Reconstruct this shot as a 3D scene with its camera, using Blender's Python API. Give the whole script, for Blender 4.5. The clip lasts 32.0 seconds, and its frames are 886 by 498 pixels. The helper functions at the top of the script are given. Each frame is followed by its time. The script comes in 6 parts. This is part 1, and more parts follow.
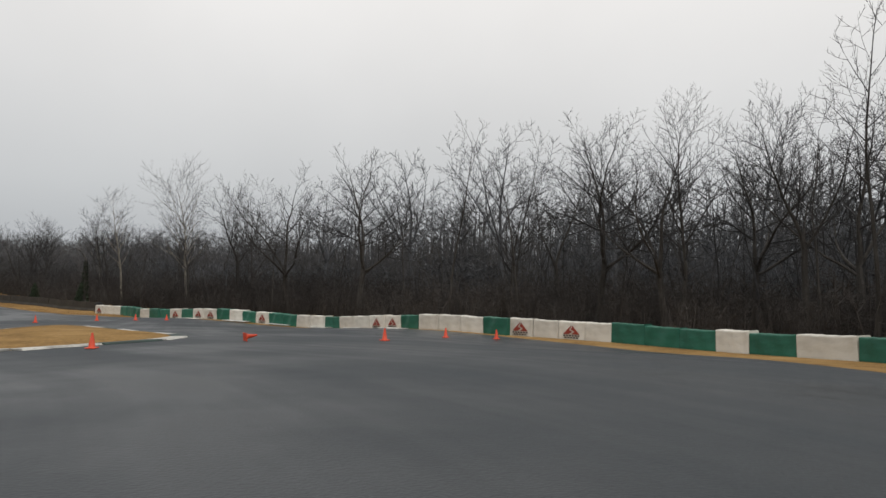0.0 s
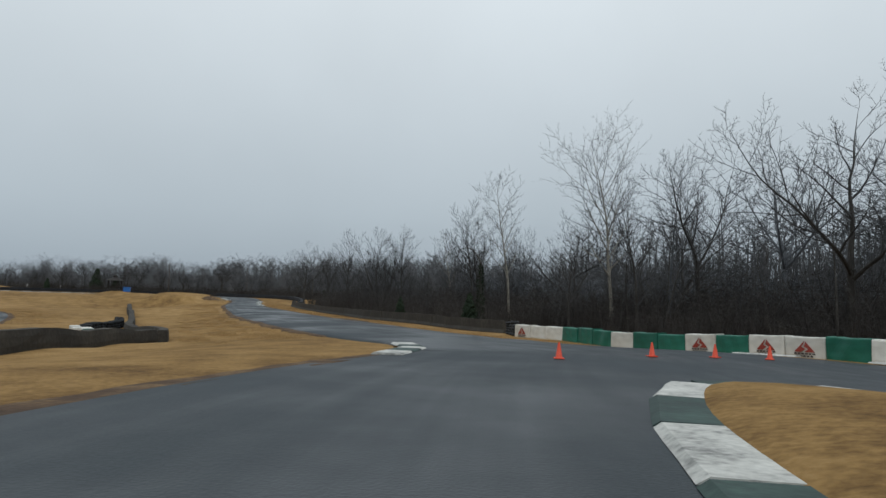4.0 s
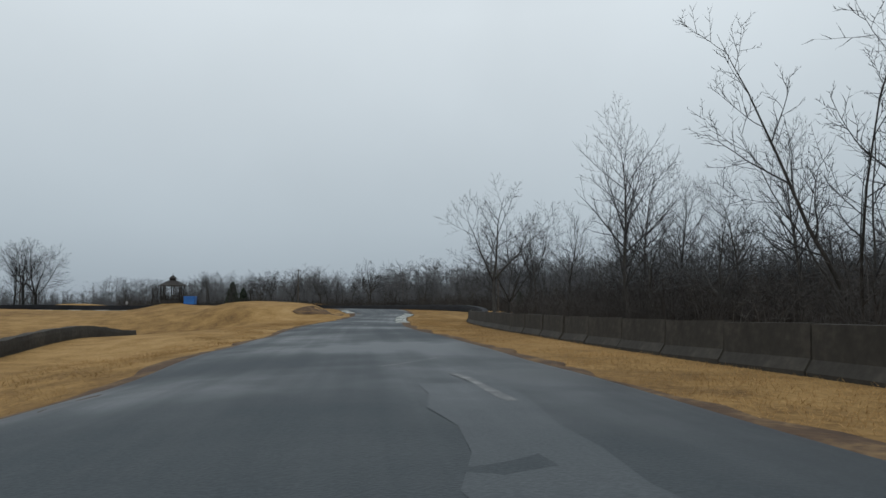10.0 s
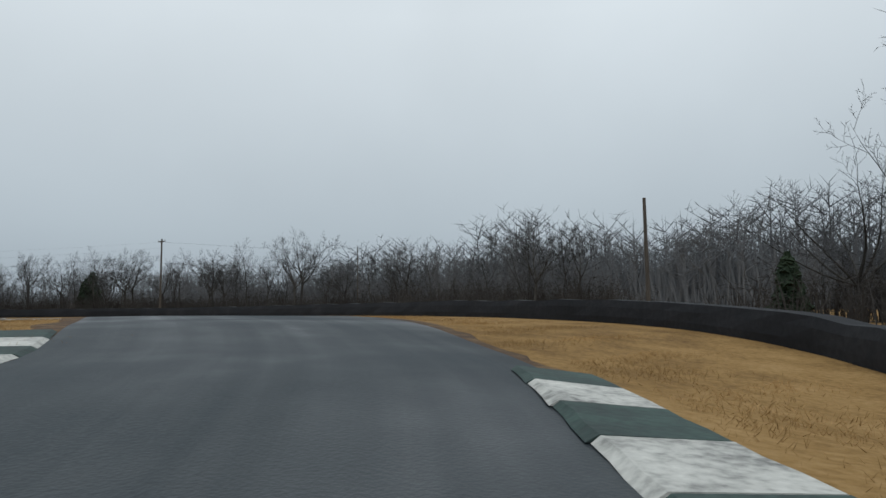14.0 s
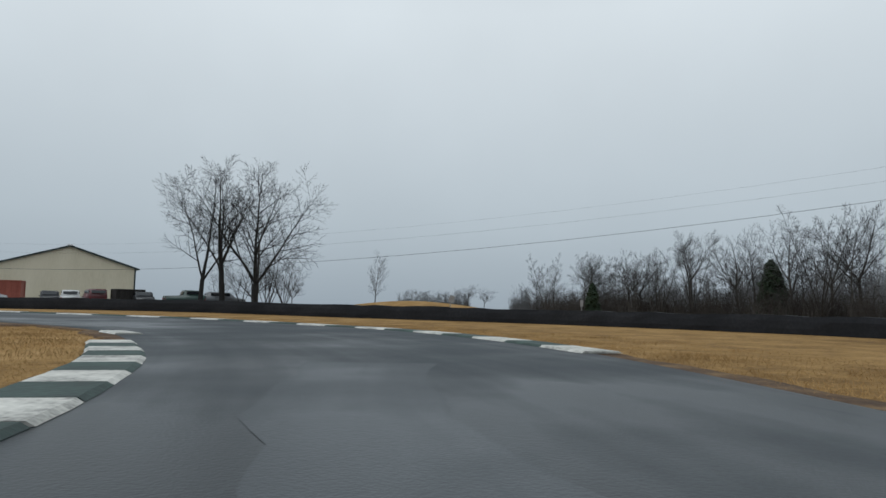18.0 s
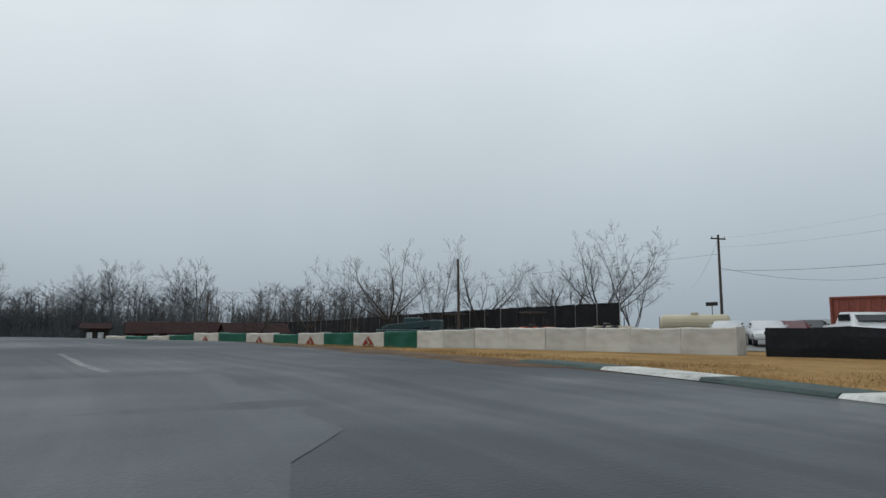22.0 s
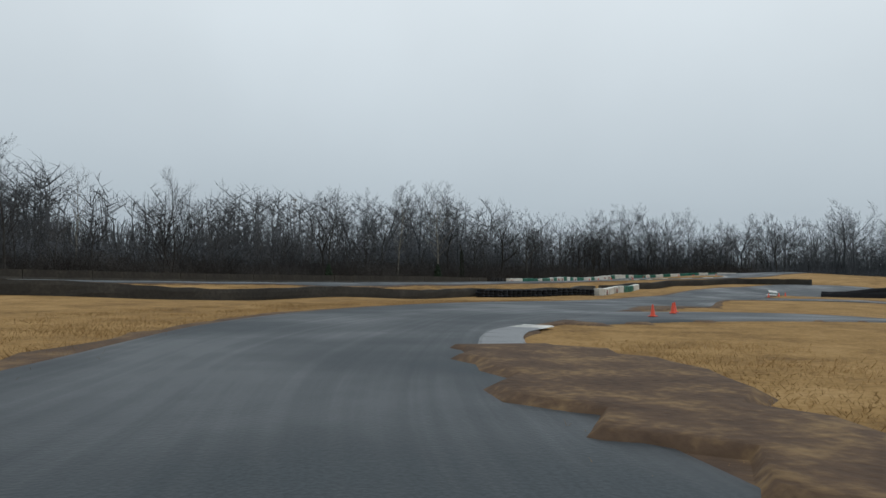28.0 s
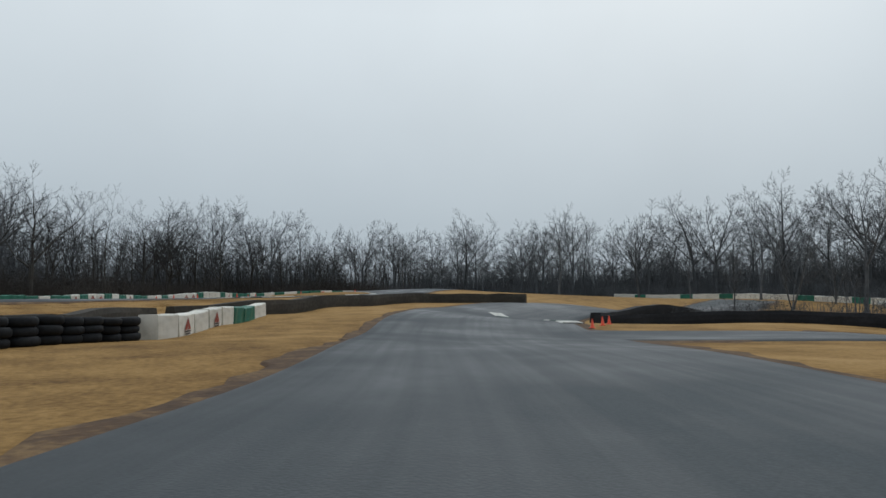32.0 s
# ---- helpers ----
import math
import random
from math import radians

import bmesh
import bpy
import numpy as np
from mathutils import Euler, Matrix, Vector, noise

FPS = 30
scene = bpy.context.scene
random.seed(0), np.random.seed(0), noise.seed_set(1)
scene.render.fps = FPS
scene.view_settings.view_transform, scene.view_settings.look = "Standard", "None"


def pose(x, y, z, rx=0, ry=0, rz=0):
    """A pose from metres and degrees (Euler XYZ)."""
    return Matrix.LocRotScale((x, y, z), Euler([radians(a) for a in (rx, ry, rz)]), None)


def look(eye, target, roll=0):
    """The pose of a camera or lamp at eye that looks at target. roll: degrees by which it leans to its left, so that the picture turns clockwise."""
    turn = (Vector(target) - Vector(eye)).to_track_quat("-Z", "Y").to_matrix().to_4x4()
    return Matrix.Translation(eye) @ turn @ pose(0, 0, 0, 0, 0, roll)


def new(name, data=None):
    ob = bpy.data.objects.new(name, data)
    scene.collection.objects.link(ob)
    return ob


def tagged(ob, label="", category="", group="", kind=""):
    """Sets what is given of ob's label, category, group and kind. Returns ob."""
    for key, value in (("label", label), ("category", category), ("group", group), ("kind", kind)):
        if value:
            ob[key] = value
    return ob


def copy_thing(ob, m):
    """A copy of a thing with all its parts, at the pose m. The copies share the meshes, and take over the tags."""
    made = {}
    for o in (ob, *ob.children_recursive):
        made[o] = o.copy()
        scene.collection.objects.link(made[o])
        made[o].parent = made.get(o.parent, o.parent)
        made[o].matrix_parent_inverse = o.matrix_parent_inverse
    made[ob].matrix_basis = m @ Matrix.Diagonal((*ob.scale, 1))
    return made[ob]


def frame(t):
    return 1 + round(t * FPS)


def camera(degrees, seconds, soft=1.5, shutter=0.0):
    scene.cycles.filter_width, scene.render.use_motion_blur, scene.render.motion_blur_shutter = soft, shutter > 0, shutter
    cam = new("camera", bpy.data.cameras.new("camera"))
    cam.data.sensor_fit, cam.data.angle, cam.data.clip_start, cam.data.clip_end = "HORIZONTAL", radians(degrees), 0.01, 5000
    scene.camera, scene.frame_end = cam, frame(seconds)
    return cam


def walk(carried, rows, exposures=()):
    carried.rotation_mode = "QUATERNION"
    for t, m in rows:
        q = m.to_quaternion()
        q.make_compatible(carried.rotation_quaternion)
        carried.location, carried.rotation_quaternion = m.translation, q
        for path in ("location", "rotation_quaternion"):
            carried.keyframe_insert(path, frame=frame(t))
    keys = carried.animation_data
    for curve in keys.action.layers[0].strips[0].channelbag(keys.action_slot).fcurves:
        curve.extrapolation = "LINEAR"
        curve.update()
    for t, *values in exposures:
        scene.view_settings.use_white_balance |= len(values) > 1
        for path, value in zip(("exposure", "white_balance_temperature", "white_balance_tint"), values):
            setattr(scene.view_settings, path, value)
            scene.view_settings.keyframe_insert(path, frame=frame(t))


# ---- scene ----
# ---- camera ----
# seconds, x, y, z, yaw, pitch, roll
PATH = (
    (0.0, 0.00, 0.00, 0.00, 0.00, 2.47, 1.05),
    (0.5, -1.10, 4.16, -0.21, 13.84, 2.10, 0.38),
    (1.0, -3.40, 8.16, -0.45, 27.18, 1.97, -0.57),
    (1.5, -6.36, 11.33, -0.70, 40.19, 1.77, -0.71),
    (2.0, -9.80, 13.80, -0.99, 52.00, 1.55, -0.89),
    (2.5, -13.40, 15.84, -1.22, 53.08, 2.95, 0.40),
    (3.0, -16.69, 18.27, -1.44, 45.10, 2.17, 0.91),
    (3.5, -19.54, 21.25, -1.63, 34.73, 3.67, 1.50),
    (4.0, -21.91, 24.38, -1.80, 24.39, 4.22, 1.48),
    (4.5, -23.65, 27.91, -1.95, 15.85, 3.62, 0.81),
    (5.0, -25.25, 32.00, -2.09, 11.68, 2.97, 0.32),
    (5.5, -27.20, 36.78, -2.23, 14.45, 3.37, 0.85),
    (6.0, -29.49, 41.97, -2.39, 21.55, 4.67, 2.17),
    (6.5, -32.57, 47.16, -2.53, 27.75, 4.24, 1.42),
    (7.0, -36.08, 52.04, -2.65, 33.00, 4.20, 1.16),
    (7.5, -40.01, 56.64, -2.76, 36.52, 4.30, 0.72),
    (8.0, -44.64, 61.49, -2.86, 38.68, 4.65, 0.23),
    (8.5, -50.14, 66.94, -2.96, 39.13, 4.83, -0.03),
    (9.0, -56.11, 72.94, -3.09, 39.06, 4.87, -0.89),
    (9.5, -62.47, 79.41, -3.27, 39.09, 4.85, -1.83),
    (10.0, -69.58, 86.10, -3.32, 39.00, 5.28, -0.26),
    (10.5, -76.98, 93.04, -3.37, 38.73, 5.09, -0.59),
    (11.0, -84.23, 100.07, -3.44, 38.55, 4.96, -1.10),
    (11.5, -91.40, 107.24, -3.39, 38.09, 5.42, -1.62),
    (12.0, -98.12, 114.17, -3.36, 37.57, 4.62, -1.36),
    (12.5, -104.37, 120.82, -3.35, 36.43, 5.21, -0.66),
    (13.0, -109.95, 127.32, -3.35, 35.10, 5.21, -0.04),
    (13.5, -114.95, 133.34, -3.32, 34.11, 5.33, -0.37),
    (14.0, -120.91, 139.35, -3.09, 34.03, 5.32, -0.80),
    (14.5, -128.30, 144.68, -2.63, 35.89, 5.11, -1.11),
    (15.0, -136.06, 148.77, -2.20, 39.84, 4.72, -0.87),
    (15.5, -142.32, 151.87, -2.06, 46.03, 4.19, 0.41),
    (16.0, -146.99, 154.95, -2.15, 53.40, 3.61, 2.34),
    (16.5, -151.66, 157.25, -2.25, 61.17, 3.92, 1.41),
    (17.0, -156.48, 158.99, -2.30, 70.67, 4.64, 0.91),
    (17.5, -162.15, 159.88, -2.30, 79.29, 5.48, 1.32),
    (18.0, -168.02, 159.93, -2.30, 87.55, 5.20, 0.99),
    (18.5, -173.96, 159.17, -2.28, 94.19, 5.37, 0.44),
    (19.0, -179.81, 157.73, -2.26, 100.64, 5.29, 0.42),
    (19.5, -185.74, 155.61, -2.26, 108.82, 5.02, 0.87),
    (20.0, -191.39, 152.56, -2.27, 116.52, 5.25, 1.47),
    (20.5, -196.15, 148.37, -2.27, 126.06, 5.36, 1.56),
    (21.0, -200.53, 143.88, -2.27, 137.58, 6.61, 0.90),
    (21.5, -203.56, 138.36, -2.16, 148.90, 7.15, 0.38),
    (22.0, -205.35, 132.35, -2.03, 160.25, 7.11, 0.09),
    (22.5, -206.06, 126.19, -1.87, 172.53, 6.88, -0.37),
    (23.0, -205.41, 119.53, -1.66, 183.58, 7.37, -0.69),
    (23.5, -203.47, 113.10, -1.45, 193.22, 7.40, -0.17),
    (24.0, -200.37, 106.91, -1.28, 202.22, 6.64, -0.32),
    (24.5, -196.24, 100.83, -1.24, 211.82, 5.65, 0.01),
    (25.0, -191.17, 95.35, -1.35, 220.57, 4.08, -0.06),
    (25.5, -185.20, 90.85, -1.65, 229.24, 2.42, 0.57),
    (26.0, -178.54, 87.24, -2.21, 234.76, 0.15, 2.34),
    (26.5, -171.64, 84.42, -2.96, 243.92, -0.65, 2.88),
    (27.0, -164.85, 82.42, -3.61, 253.90, -0.47, 2.75),
    (27.5, -158.22, 81.73, -4.07, 263.33, 1.04, 1.74),
    (28.0, -151.64, 81.78, -4.37, 268.88, 2.94, 0.58),
    (28.5, -145.00, 82.02, -4.50, 267.23, 4.30, -0.01),
    (29.0, -138.28, 82.19, -4.57, 260.87, 5.09, -0.07),
    (29.5, -131.57, 81.45, -4.55, 253.69, 5.65, -0.16),
    (30.0, -124.93, 79.87, -4.51, 247.78, 5.88, -0.53),
    (30.5, -118.43, 77.62, -4.53, 242.70, 5.01, 0.16),
    (31.0, -111.74, 74.68, -4.57, 239.07, 5.60, -0.09),
    (31.5, -104.57, 70.99, -4.65, 235.63, 4.87, 0.29),
    (32.0, -97.11, 66.77, -4.75, 233.55, 5.25, -0.22),
)
cam = camera(68.53, 32.0, soft=1.5)
walk(cam, [(t, pose(x, y, z, 0, 0, yaw) @ pose(0, 0, 0, 90 + pitch) @ pose(0, 0, 0, 0, 0, roll)) for t, x, y, z, yaw, pitch, roll in PATH],
     exposures=((0.0, 0.24, 6780.0, 14.5), (1.0, 0.13, 6580.0, 13.5), (2.0, 0.04, 6200.0, 10.5), (3.0, 0.0, 6080.0, 9.0), (4.0, 0.0, 6030.0, 8.0), (25.0, 0.02, 6020.0, 8.0), (26.0, 0.14, 6020.0, 8.0), (29.0, 0.02, 6020.0, 8.0), (32.0, 0.0, 6020.0, 8.0)))

# ---- light: overcast winter day ----
world = bpy.data.worlds.new("world")
scene.world = world
world.use_nodes = True
wn, wl = world.node_tree.nodes, world.node_tree.links
sky = wn.new("ShaderNodeTexSky")
sky.sky_type, sky.sun_disc = "NISHITA", False
sky.sun_elevation, sky.sun_rotation = radians(38), radians(150)
sky.air_density, sky.dust_density = 1.0, 6.0
coord = wn.new("ShaderNodeTexCoord")
split = wn.new("ShaderNodeSeparateXYZ")
ramp = wn.new("ShaderNodeValToRGB")
wl.new(coord.outputs["Generated"], split.inputs[0])
wl.new(split.outputs["Z"], ramp.inputs[0])
ramp.color_ramp.elements[0].position, ramp.color_ramp.elements[0].color = 0.0, (0.334, 0.373, 0.400, 1)
ramp.color_ramp.elements[1].position, ramp.color_ramp.elements[1].color = 0.42, (0.716, 0.741, 0.737, 1)
el = ramp.color_ramp.elements.new(0.12)
el.color = (0.466, 0.506, 0.523, 1)
blend = wn.new("ShaderNodeMix")
blend.data_type = "RGBA"
blend.inputs[0].default_value = 0.015
bg = wn["Background"]
dim = wn.new("ShaderNodeVectorMath")
dim.operation = "SCALE"
dim.inputs[3].default_value = 0.12
wl.new(sky.outputs[0], dim.inputs[0])
cloud = wn.new("ShaderNodeTexNoise")
cloud.inputs["Scale"].default_value, cloud.inputs["Detail"].default_value = 2.2, 5.0
wl.new(coord.outputs["Generated"], cloud.inputs["Vector"])
veil = wn.new("ShaderNodeMapRange")
veil.inputs["From Min"].default_value, veil.inputs["From Max"].default_value = 0.3, 0.7
veil.inputs["To Min"].default_value, veil.inputs["To Max"].default_value = 0.955, 1.045
wl.new(cloud.outputs["Fac"], veil.inputs["Value"])
grey = wn.new("ShaderNodeVectorMath")
grey.operation = "SCALE"
wl.new(ramp.outputs[0], grey.inputs[0])
wl.new(veil.outputs[0], grey.inputs[3])
wl.new(grey.outputs[0], blend.inputs[6])
wl.new(dim.outputs[0], blend.inputs[7])
wl.new(blend.outputs[2], bg.inputs[0])
bg.inputs[1].default_value = 1.0
sun = new("sun", bpy.data.lights.new("sun", "SUN"))
sun.data.energy, sun.data.angle, sun.data.color = 0.9, radians(50), (1.0, 0.98, 0.95)
sun.matrix_world = look((0, 0, 100), (-30, 55, 0))


# ---- materials ----
def material(name, rough=0.8, metal=0.0, spec=0.4):
    m = bpy.data.materials.new(name)
    m.use_nodes = True
    b = m.node_tree.nodes["Principled BSDF"]
    b.inputs["Roughness"].default_value, b.inputs["Metallic"].default_value = rough, metal
    b.inputs["Specular IOR Level"].default_value = spec
    return m, m.node_tree.nodes, m.node_tree.links, b


def surface(name, stops, scale=1.0, fine=None, rough=0.8, metal=0.0, bump=0.0, rough2=None, spec=0.4, random_value=0.0, stretch=None, detail=6.0):
    """Noise at two scales through a ramp of colours, with bump."""
    m, n, l, b = material(name, rough, metal, spec)
    tc = n.new("ShaderNodeTexCoord")
    vec = tc.outputs["Object"]
    if stretch:
        mp = n.new("ShaderNodeMapping")
        mp.inputs["Scale"].default_value = stretch
        l.new(vec, mp.inputs[0])
        vec = mp.outputs[0]
    a = n.new("ShaderNodeTexNoise")
    a.inputs["Scale"].default_value, a.inputs["Detail"].default_value = scale, detail
    l.new(vec, a.inputs["Vector"])
    c = n.new("ShaderNodeTexNoise")
    c.inputs["Scale"].default_value, c.inputs["Detail"].default_value = fine or scale * 12, 4.0
    l.new(vec, c.inputs["Vector"])
    mix = n.new("ShaderNodeMath")
    mix.operation = "MULTIPLY_ADD"
    mix.inputs[1].default_value = 0.4
    l.new(c.outputs["Fac"], mix.inputs[0])
    sc = n.new("ShaderNodeMath")
    sc.operation = "MULTIPLY"
    sc.inputs[1].default_value = 0.6
    l.new(a.outputs["Fac"], sc.inputs[0])
    l.new(sc.outputs[0], mix.inputs[2])
    r = n.new("ShaderNodeValToRGB")
    k = len(stops)
    while len(r.color_ramp.elements) < k:
        r.color_ramp.elements.new(0.5)
    for i, col in enumerate(stops):
        e = r.color_ramp.elements[i]
        e.position = 0.3 + 0.4 * i / max(1, k - 1)
        e.color = (*col, 1)
    l.new(mix.outputs[0], r.inputs[0])
    out = r.outputs[0]
    if random_value:
        oi = n.new("ShaderNodeObjectInfo")
        mr = n.new("ShaderNodeMapRange")
        mr.inputs["To Min"].default_value, mr.inputs["To Max"].default_value = 1 - random_value, 1 + random_value
        l.new(oi.outputs["Random"], mr.inputs["Value"])
        vm = n.new("ShaderNodeVectorMath")
        vm.operation = "SCALE"
        l.new(out, vm.inputs[0])
        l.new(mr.outputs[0], vm.inputs[3])
        out = vm.outputs[0]
    l.new(out, b.inputs["Base Color"])
    if rough2 is not None:
        rr = n.new("ShaderNodeMapRange")
        rr.inputs["From Min"].default_value, rr.inputs["From Max"].default_value = 0.35, 0.65
        rr.inputs["To Min"].default_value, rr.inputs["To Max"].default_value = rough, rough2
        l.new(a.outputs["Fac"], rr.inputs["Value"])
        l.new(rr.outputs[0], b.inputs["Roughness"])
    if bump:
        bp = n.new("ShaderNodeBump")
        bp.inputs["Strength"].default_value, bp.inputs["Distance"].default_value = bump, 0.03
        l.new(c.outputs["Fac"], bp.inputs["Height"])
        l.new(bp.outputs[0], b.inputs["Normal"])
    return m


def dry_grass(name):
    """Dormant turf: broad worn patches, tufts, fine straw, dark thin spots."""
    m, n, l, b = material(name, 0.95, 0.0, 0.08)
    tc = n.new("ShaderNodeTexCoord")
    facs = []
    for scale, detail in ((0.045, 5.0), (0.55, 9.0), (7.5, 6.0)):
        t = n.new("ShaderNodeTexNoise")
        t.inputs["Scale"].default_value, t.inputs["Detail"].default_value = scale, detail
        t.inputs["Roughness"].default_value = 0.62
        l.new(tc.outputs["Object"], t.inputs["Vector"])
        facs.append(t.outputs["Fac"])
    total = None
    for f, k in zip(facs, (0.34, 0.36, 0.30)):
        q = n.new("ShaderNodeMath")
        q.operation = "MULTIPLY_ADD"
        q.inputs[1].default_value = k
        l.new(f, q.inputs[0])
        if total is not None:
            l.new(total, q.inputs[2])
        else:
            q.inputs[2].default_value = 0.0
        total = q.outputs[0]
    r = n.new("ShaderNodeValToRGB")
    stops = ((0.34, (0.060, 0.036, 0.018)), (0.43, (0.165, 0.098, 0.038)), (0.51, (0.265, 0.163, 0.062)), (0.62, (0.36, 0.235, 0.105)))
    r.color_ramp.elements.new(0.45), r.color_ramp.elements.new(0.5)
    for e, (p, c) in zip(r.color_ramp.elements, stops):
        e.position, e.color = p, (*c, 1)
    l.new(total, r.inputs[0])
    l.new(r.outputs[0], b.inputs["Base Color"])
    bp = n.new("ShaderNodeBump")
    bp.inputs["Strength"].default_value, bp.inputs["Distance"].default_value = 0.9, 0.04
    l.new(facs[2], bp.inputs["Height"])
    l.new(bp.outputs[0], b.inputs["Normal"])
    return m


GRASS = dry_grass("dry_grass")
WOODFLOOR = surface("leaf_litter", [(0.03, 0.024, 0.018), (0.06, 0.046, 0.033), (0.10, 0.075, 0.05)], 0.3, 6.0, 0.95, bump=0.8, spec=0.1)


def asphalt(name, dark, mid, light):
    """Damp asphalt: fine stones, broad stains, and worn streaks that run along the lane."""
    m, n, l, b = material(name, 0.45, 0.0, 0.27)
    uv = n.new("ShaderNodeUVMap")
    uv.uv_map = "lane"
    tc = n.new("ShaderNodeTexCoord")

    def noise(vec, scale, detail, stretch=None):
        if stretch:
            mp = n.new("ShaderNodeMapping")
            mp.inputs["Scale"].default_value = stretch
            l.new(vec, mp.inputs[0])
            vec = mp.outputs[0]
        t = n.new("ShaderNodeTexNoise")
        t.inputs["Scale"].default_value, t.inputs["Detail"].default_value = scale, detail
        l.new(vec, t.inputs["Vector"])
        return t.outputs["Fac"]

    def add(a, ka, c, kc):
        q = n.new("ShaderNodeMath")
        q.operation = "MULTIPLY"
        q.inputs[1].default_value = ka
        l.new(a, q.inputs[0])
        w = n.new("ShaderNodeMath")
        w.operation = "MULTIPLY_ADD"
        w.inputs[1].default_value = kc
        l.new(c, w.inputs[0])
        l.new(q.outputs[0], w.inputs[2])
        return w.outputs[0]

    stones = noise(tc.outputs["Object"], 26.0, 3.0)
    stains = noise(tc.outputs["Object"], 0.16, 7.0)
    streaks = noise(uv.outputs[0], 1.0, 4.0, (1.3, 0.035, 1.0))
    fine_streaks = noise(uv.outputs[0], 1.0, 3.0, (6.0, 0.09, 1.0))
    f = add(add(stains, 0.5, streaks, 0.13), 1.0, add(stones, 0.3, fine_streaks, 0.07), 1.0)
    r = n.new("ShaderNodeValToRGB")
    r.color_ramp.elements.new(0.5)
    for e, p, c in zip(r.color_ramp.elements, (0.36, 0.5, 0.64), (dark, mid, light)):
        e.position, e.color = p, (*c, 1)
    l.new(f, r.inputs[0])
    l.new(r.outputs[0], b.inputs["Base Color"])
    mr = n.new("ShaderNodeMapRange")
    mr.inputs["From Min"].default_value, mr.inputs["From Max"].default_value = 0.38, 0.62
    mr.inputs["To Min"].default_value, mr.inputs["To Max"].default_value = 0.34, 0.75
    l.new(add(stains, 0.8, streaks, 0.2), mr.inputs["Value"])
    l.new(mr.outputs[0], b.inputs["Roughness"])
    bp = n.new("ShaderNodeBump")
    bp.inputs["Strength"].default_value, bp.inputs["Distance"].default_value = 0.3, 0.02
    l.new(stones, bp.inputs["Height"])
    l.new(bp.outputs[0], b.inputs["Normal"])
    return m


ASPHALT = asphalt("damp_asphalt", (0.011, 0.015, 0.018), (0.023, 0.030, 0.035), (0.047, 0.057, 0.064))
ROAD_LINE = surface("worn_road_paint", [(0.04, 0.045, 0.05), (0.11, 0.112, 0.112), (0.24, 0.24, 0.235)], 2.5, 14.0, 0.6, bump=0.2)
# wear plus a wet sheen, both painted as a lighter base colour
WORN_SHEEN_ASPHALT = asphalt("worn_sheen_asphalt", (0.026, 0.032, 0.037), (0.047, 0.055, 0.061), (0.082, 0.091, 0.097))
PATCH = surface("asphalt_patch", [(0.10, 0.105, 0.11), (0.14, 0.145, 0.15), (0.19, 0.195, 0.20)], 0.5, 9.0, 0.5, bump=0.25)
MUD = surface("bare_mud", [(0.045, 0.027, 0.017), (0.085, 0.052, 0.030), (0.21, 0.135, 0.062)], 1.3, 8.0, 0.9, bump=0.8, spec=0.2)
GRAVEL = surface("gravel_yard", [(0.12, 0.12, 0.12), (0.17, 0.17, 0.165), (0.22, 0.22, 0.21)], 0.3, 10.0, 0.9, bump=0.4)
LOT = surface("dark_gravel_lot", [(0.04, 0.038, 0.036), (0.065, 0.062, 0.06), (0.095, 0.09, 0.085)], 0.25, 9.0, 0.8, bump=0.5)
WHITE_KERB = surface("worn_white_paint", [(0.10, 0.10, 0.095), (0.46, 0.455, 0.42), (0.66, 0.65, 0.60)], 1.6, 11.0, 0.75, bump=0.35, detail=9.0)
GREEN_KERB = surface("worn_green_paint", [(0.02, 0.028, 0.027), (0.03, 0.052, 0.046), (0.05, 0.09, 0.075)], 1.4, 9.0, 0.75, bump=0.35)
WHITE_TARP = surface("white_tarpaulin", [(0.42, 0.40, 0.35), (0.60, 0.58, 0.52), (0.68, 0.66, 0.60)], 0.9, 3.2, 0.5, bump=0.75, random_value=0.12)
GREEN_TARP = surface("green_tarpaulin", [(0.008, 0.075, 0.05), (0.012, 0.115, 0.075), (0.02, 0.15, 0.10)], 0.9, 3.2, 0.5, bump=0.75, random_value=0.12)
TYRE = surface("old_tyre_rubber", [(0.010, 0.011, 0.013), (0.016, 0.018, 0.020), (0.032, 0.032, 0.031)], 1.5, 12.0, 0.7, bump=0.4, random_value=0.25)
WET_TYRE = surface("wet_black_tyre", [(0.005, 0.006, 0.007), (0.009, 0.010, 0.012), (0.018, 0.018, 0.019)], 1.5, 9.0, 0.75, bump=0.4, spec=0.2, random_value=0.3)
BLACK_SHEET = surface("black_rubber_sheet", [(0.008, 0.009, 0.011), (0.014, 0.015, 0.018), (0.026, 0.027, 0.03)], 0.5, 6.0, 0.75, bump=0.3, spec=0.2)
BROWN_SHEET = surface("stained_barrier_sheet", [(0.024, 0.022, 0.019), (0.042, 0.038, 0.032), (0.075, 0.066, 0.054)], 0.4, 5.0, 0.85, bump=0.4, spec=0.2)
LOGO_RED = surface("logo_red", [(0.22, 0.03, 0.02), (0.32, 0.05, 0.03)], 2.0, 9.0, 0.5)
LOGO_DARK = surface("logo_dark", [(0.05, 0.04, 0.035), (0.09, 0.07, 0.06)], 2.0, 9.0, 0.6)
BARK = surface("grey_bark", [(0.022, 0.021, 0.020), (0.047, 0.044, 0.040), (0.084, 0.080, 0.076)], 1.5, 8.0, 0.9, bump=0.6, stretch=(3, 3, 0.6), random_value=0.25, spec=0.15)
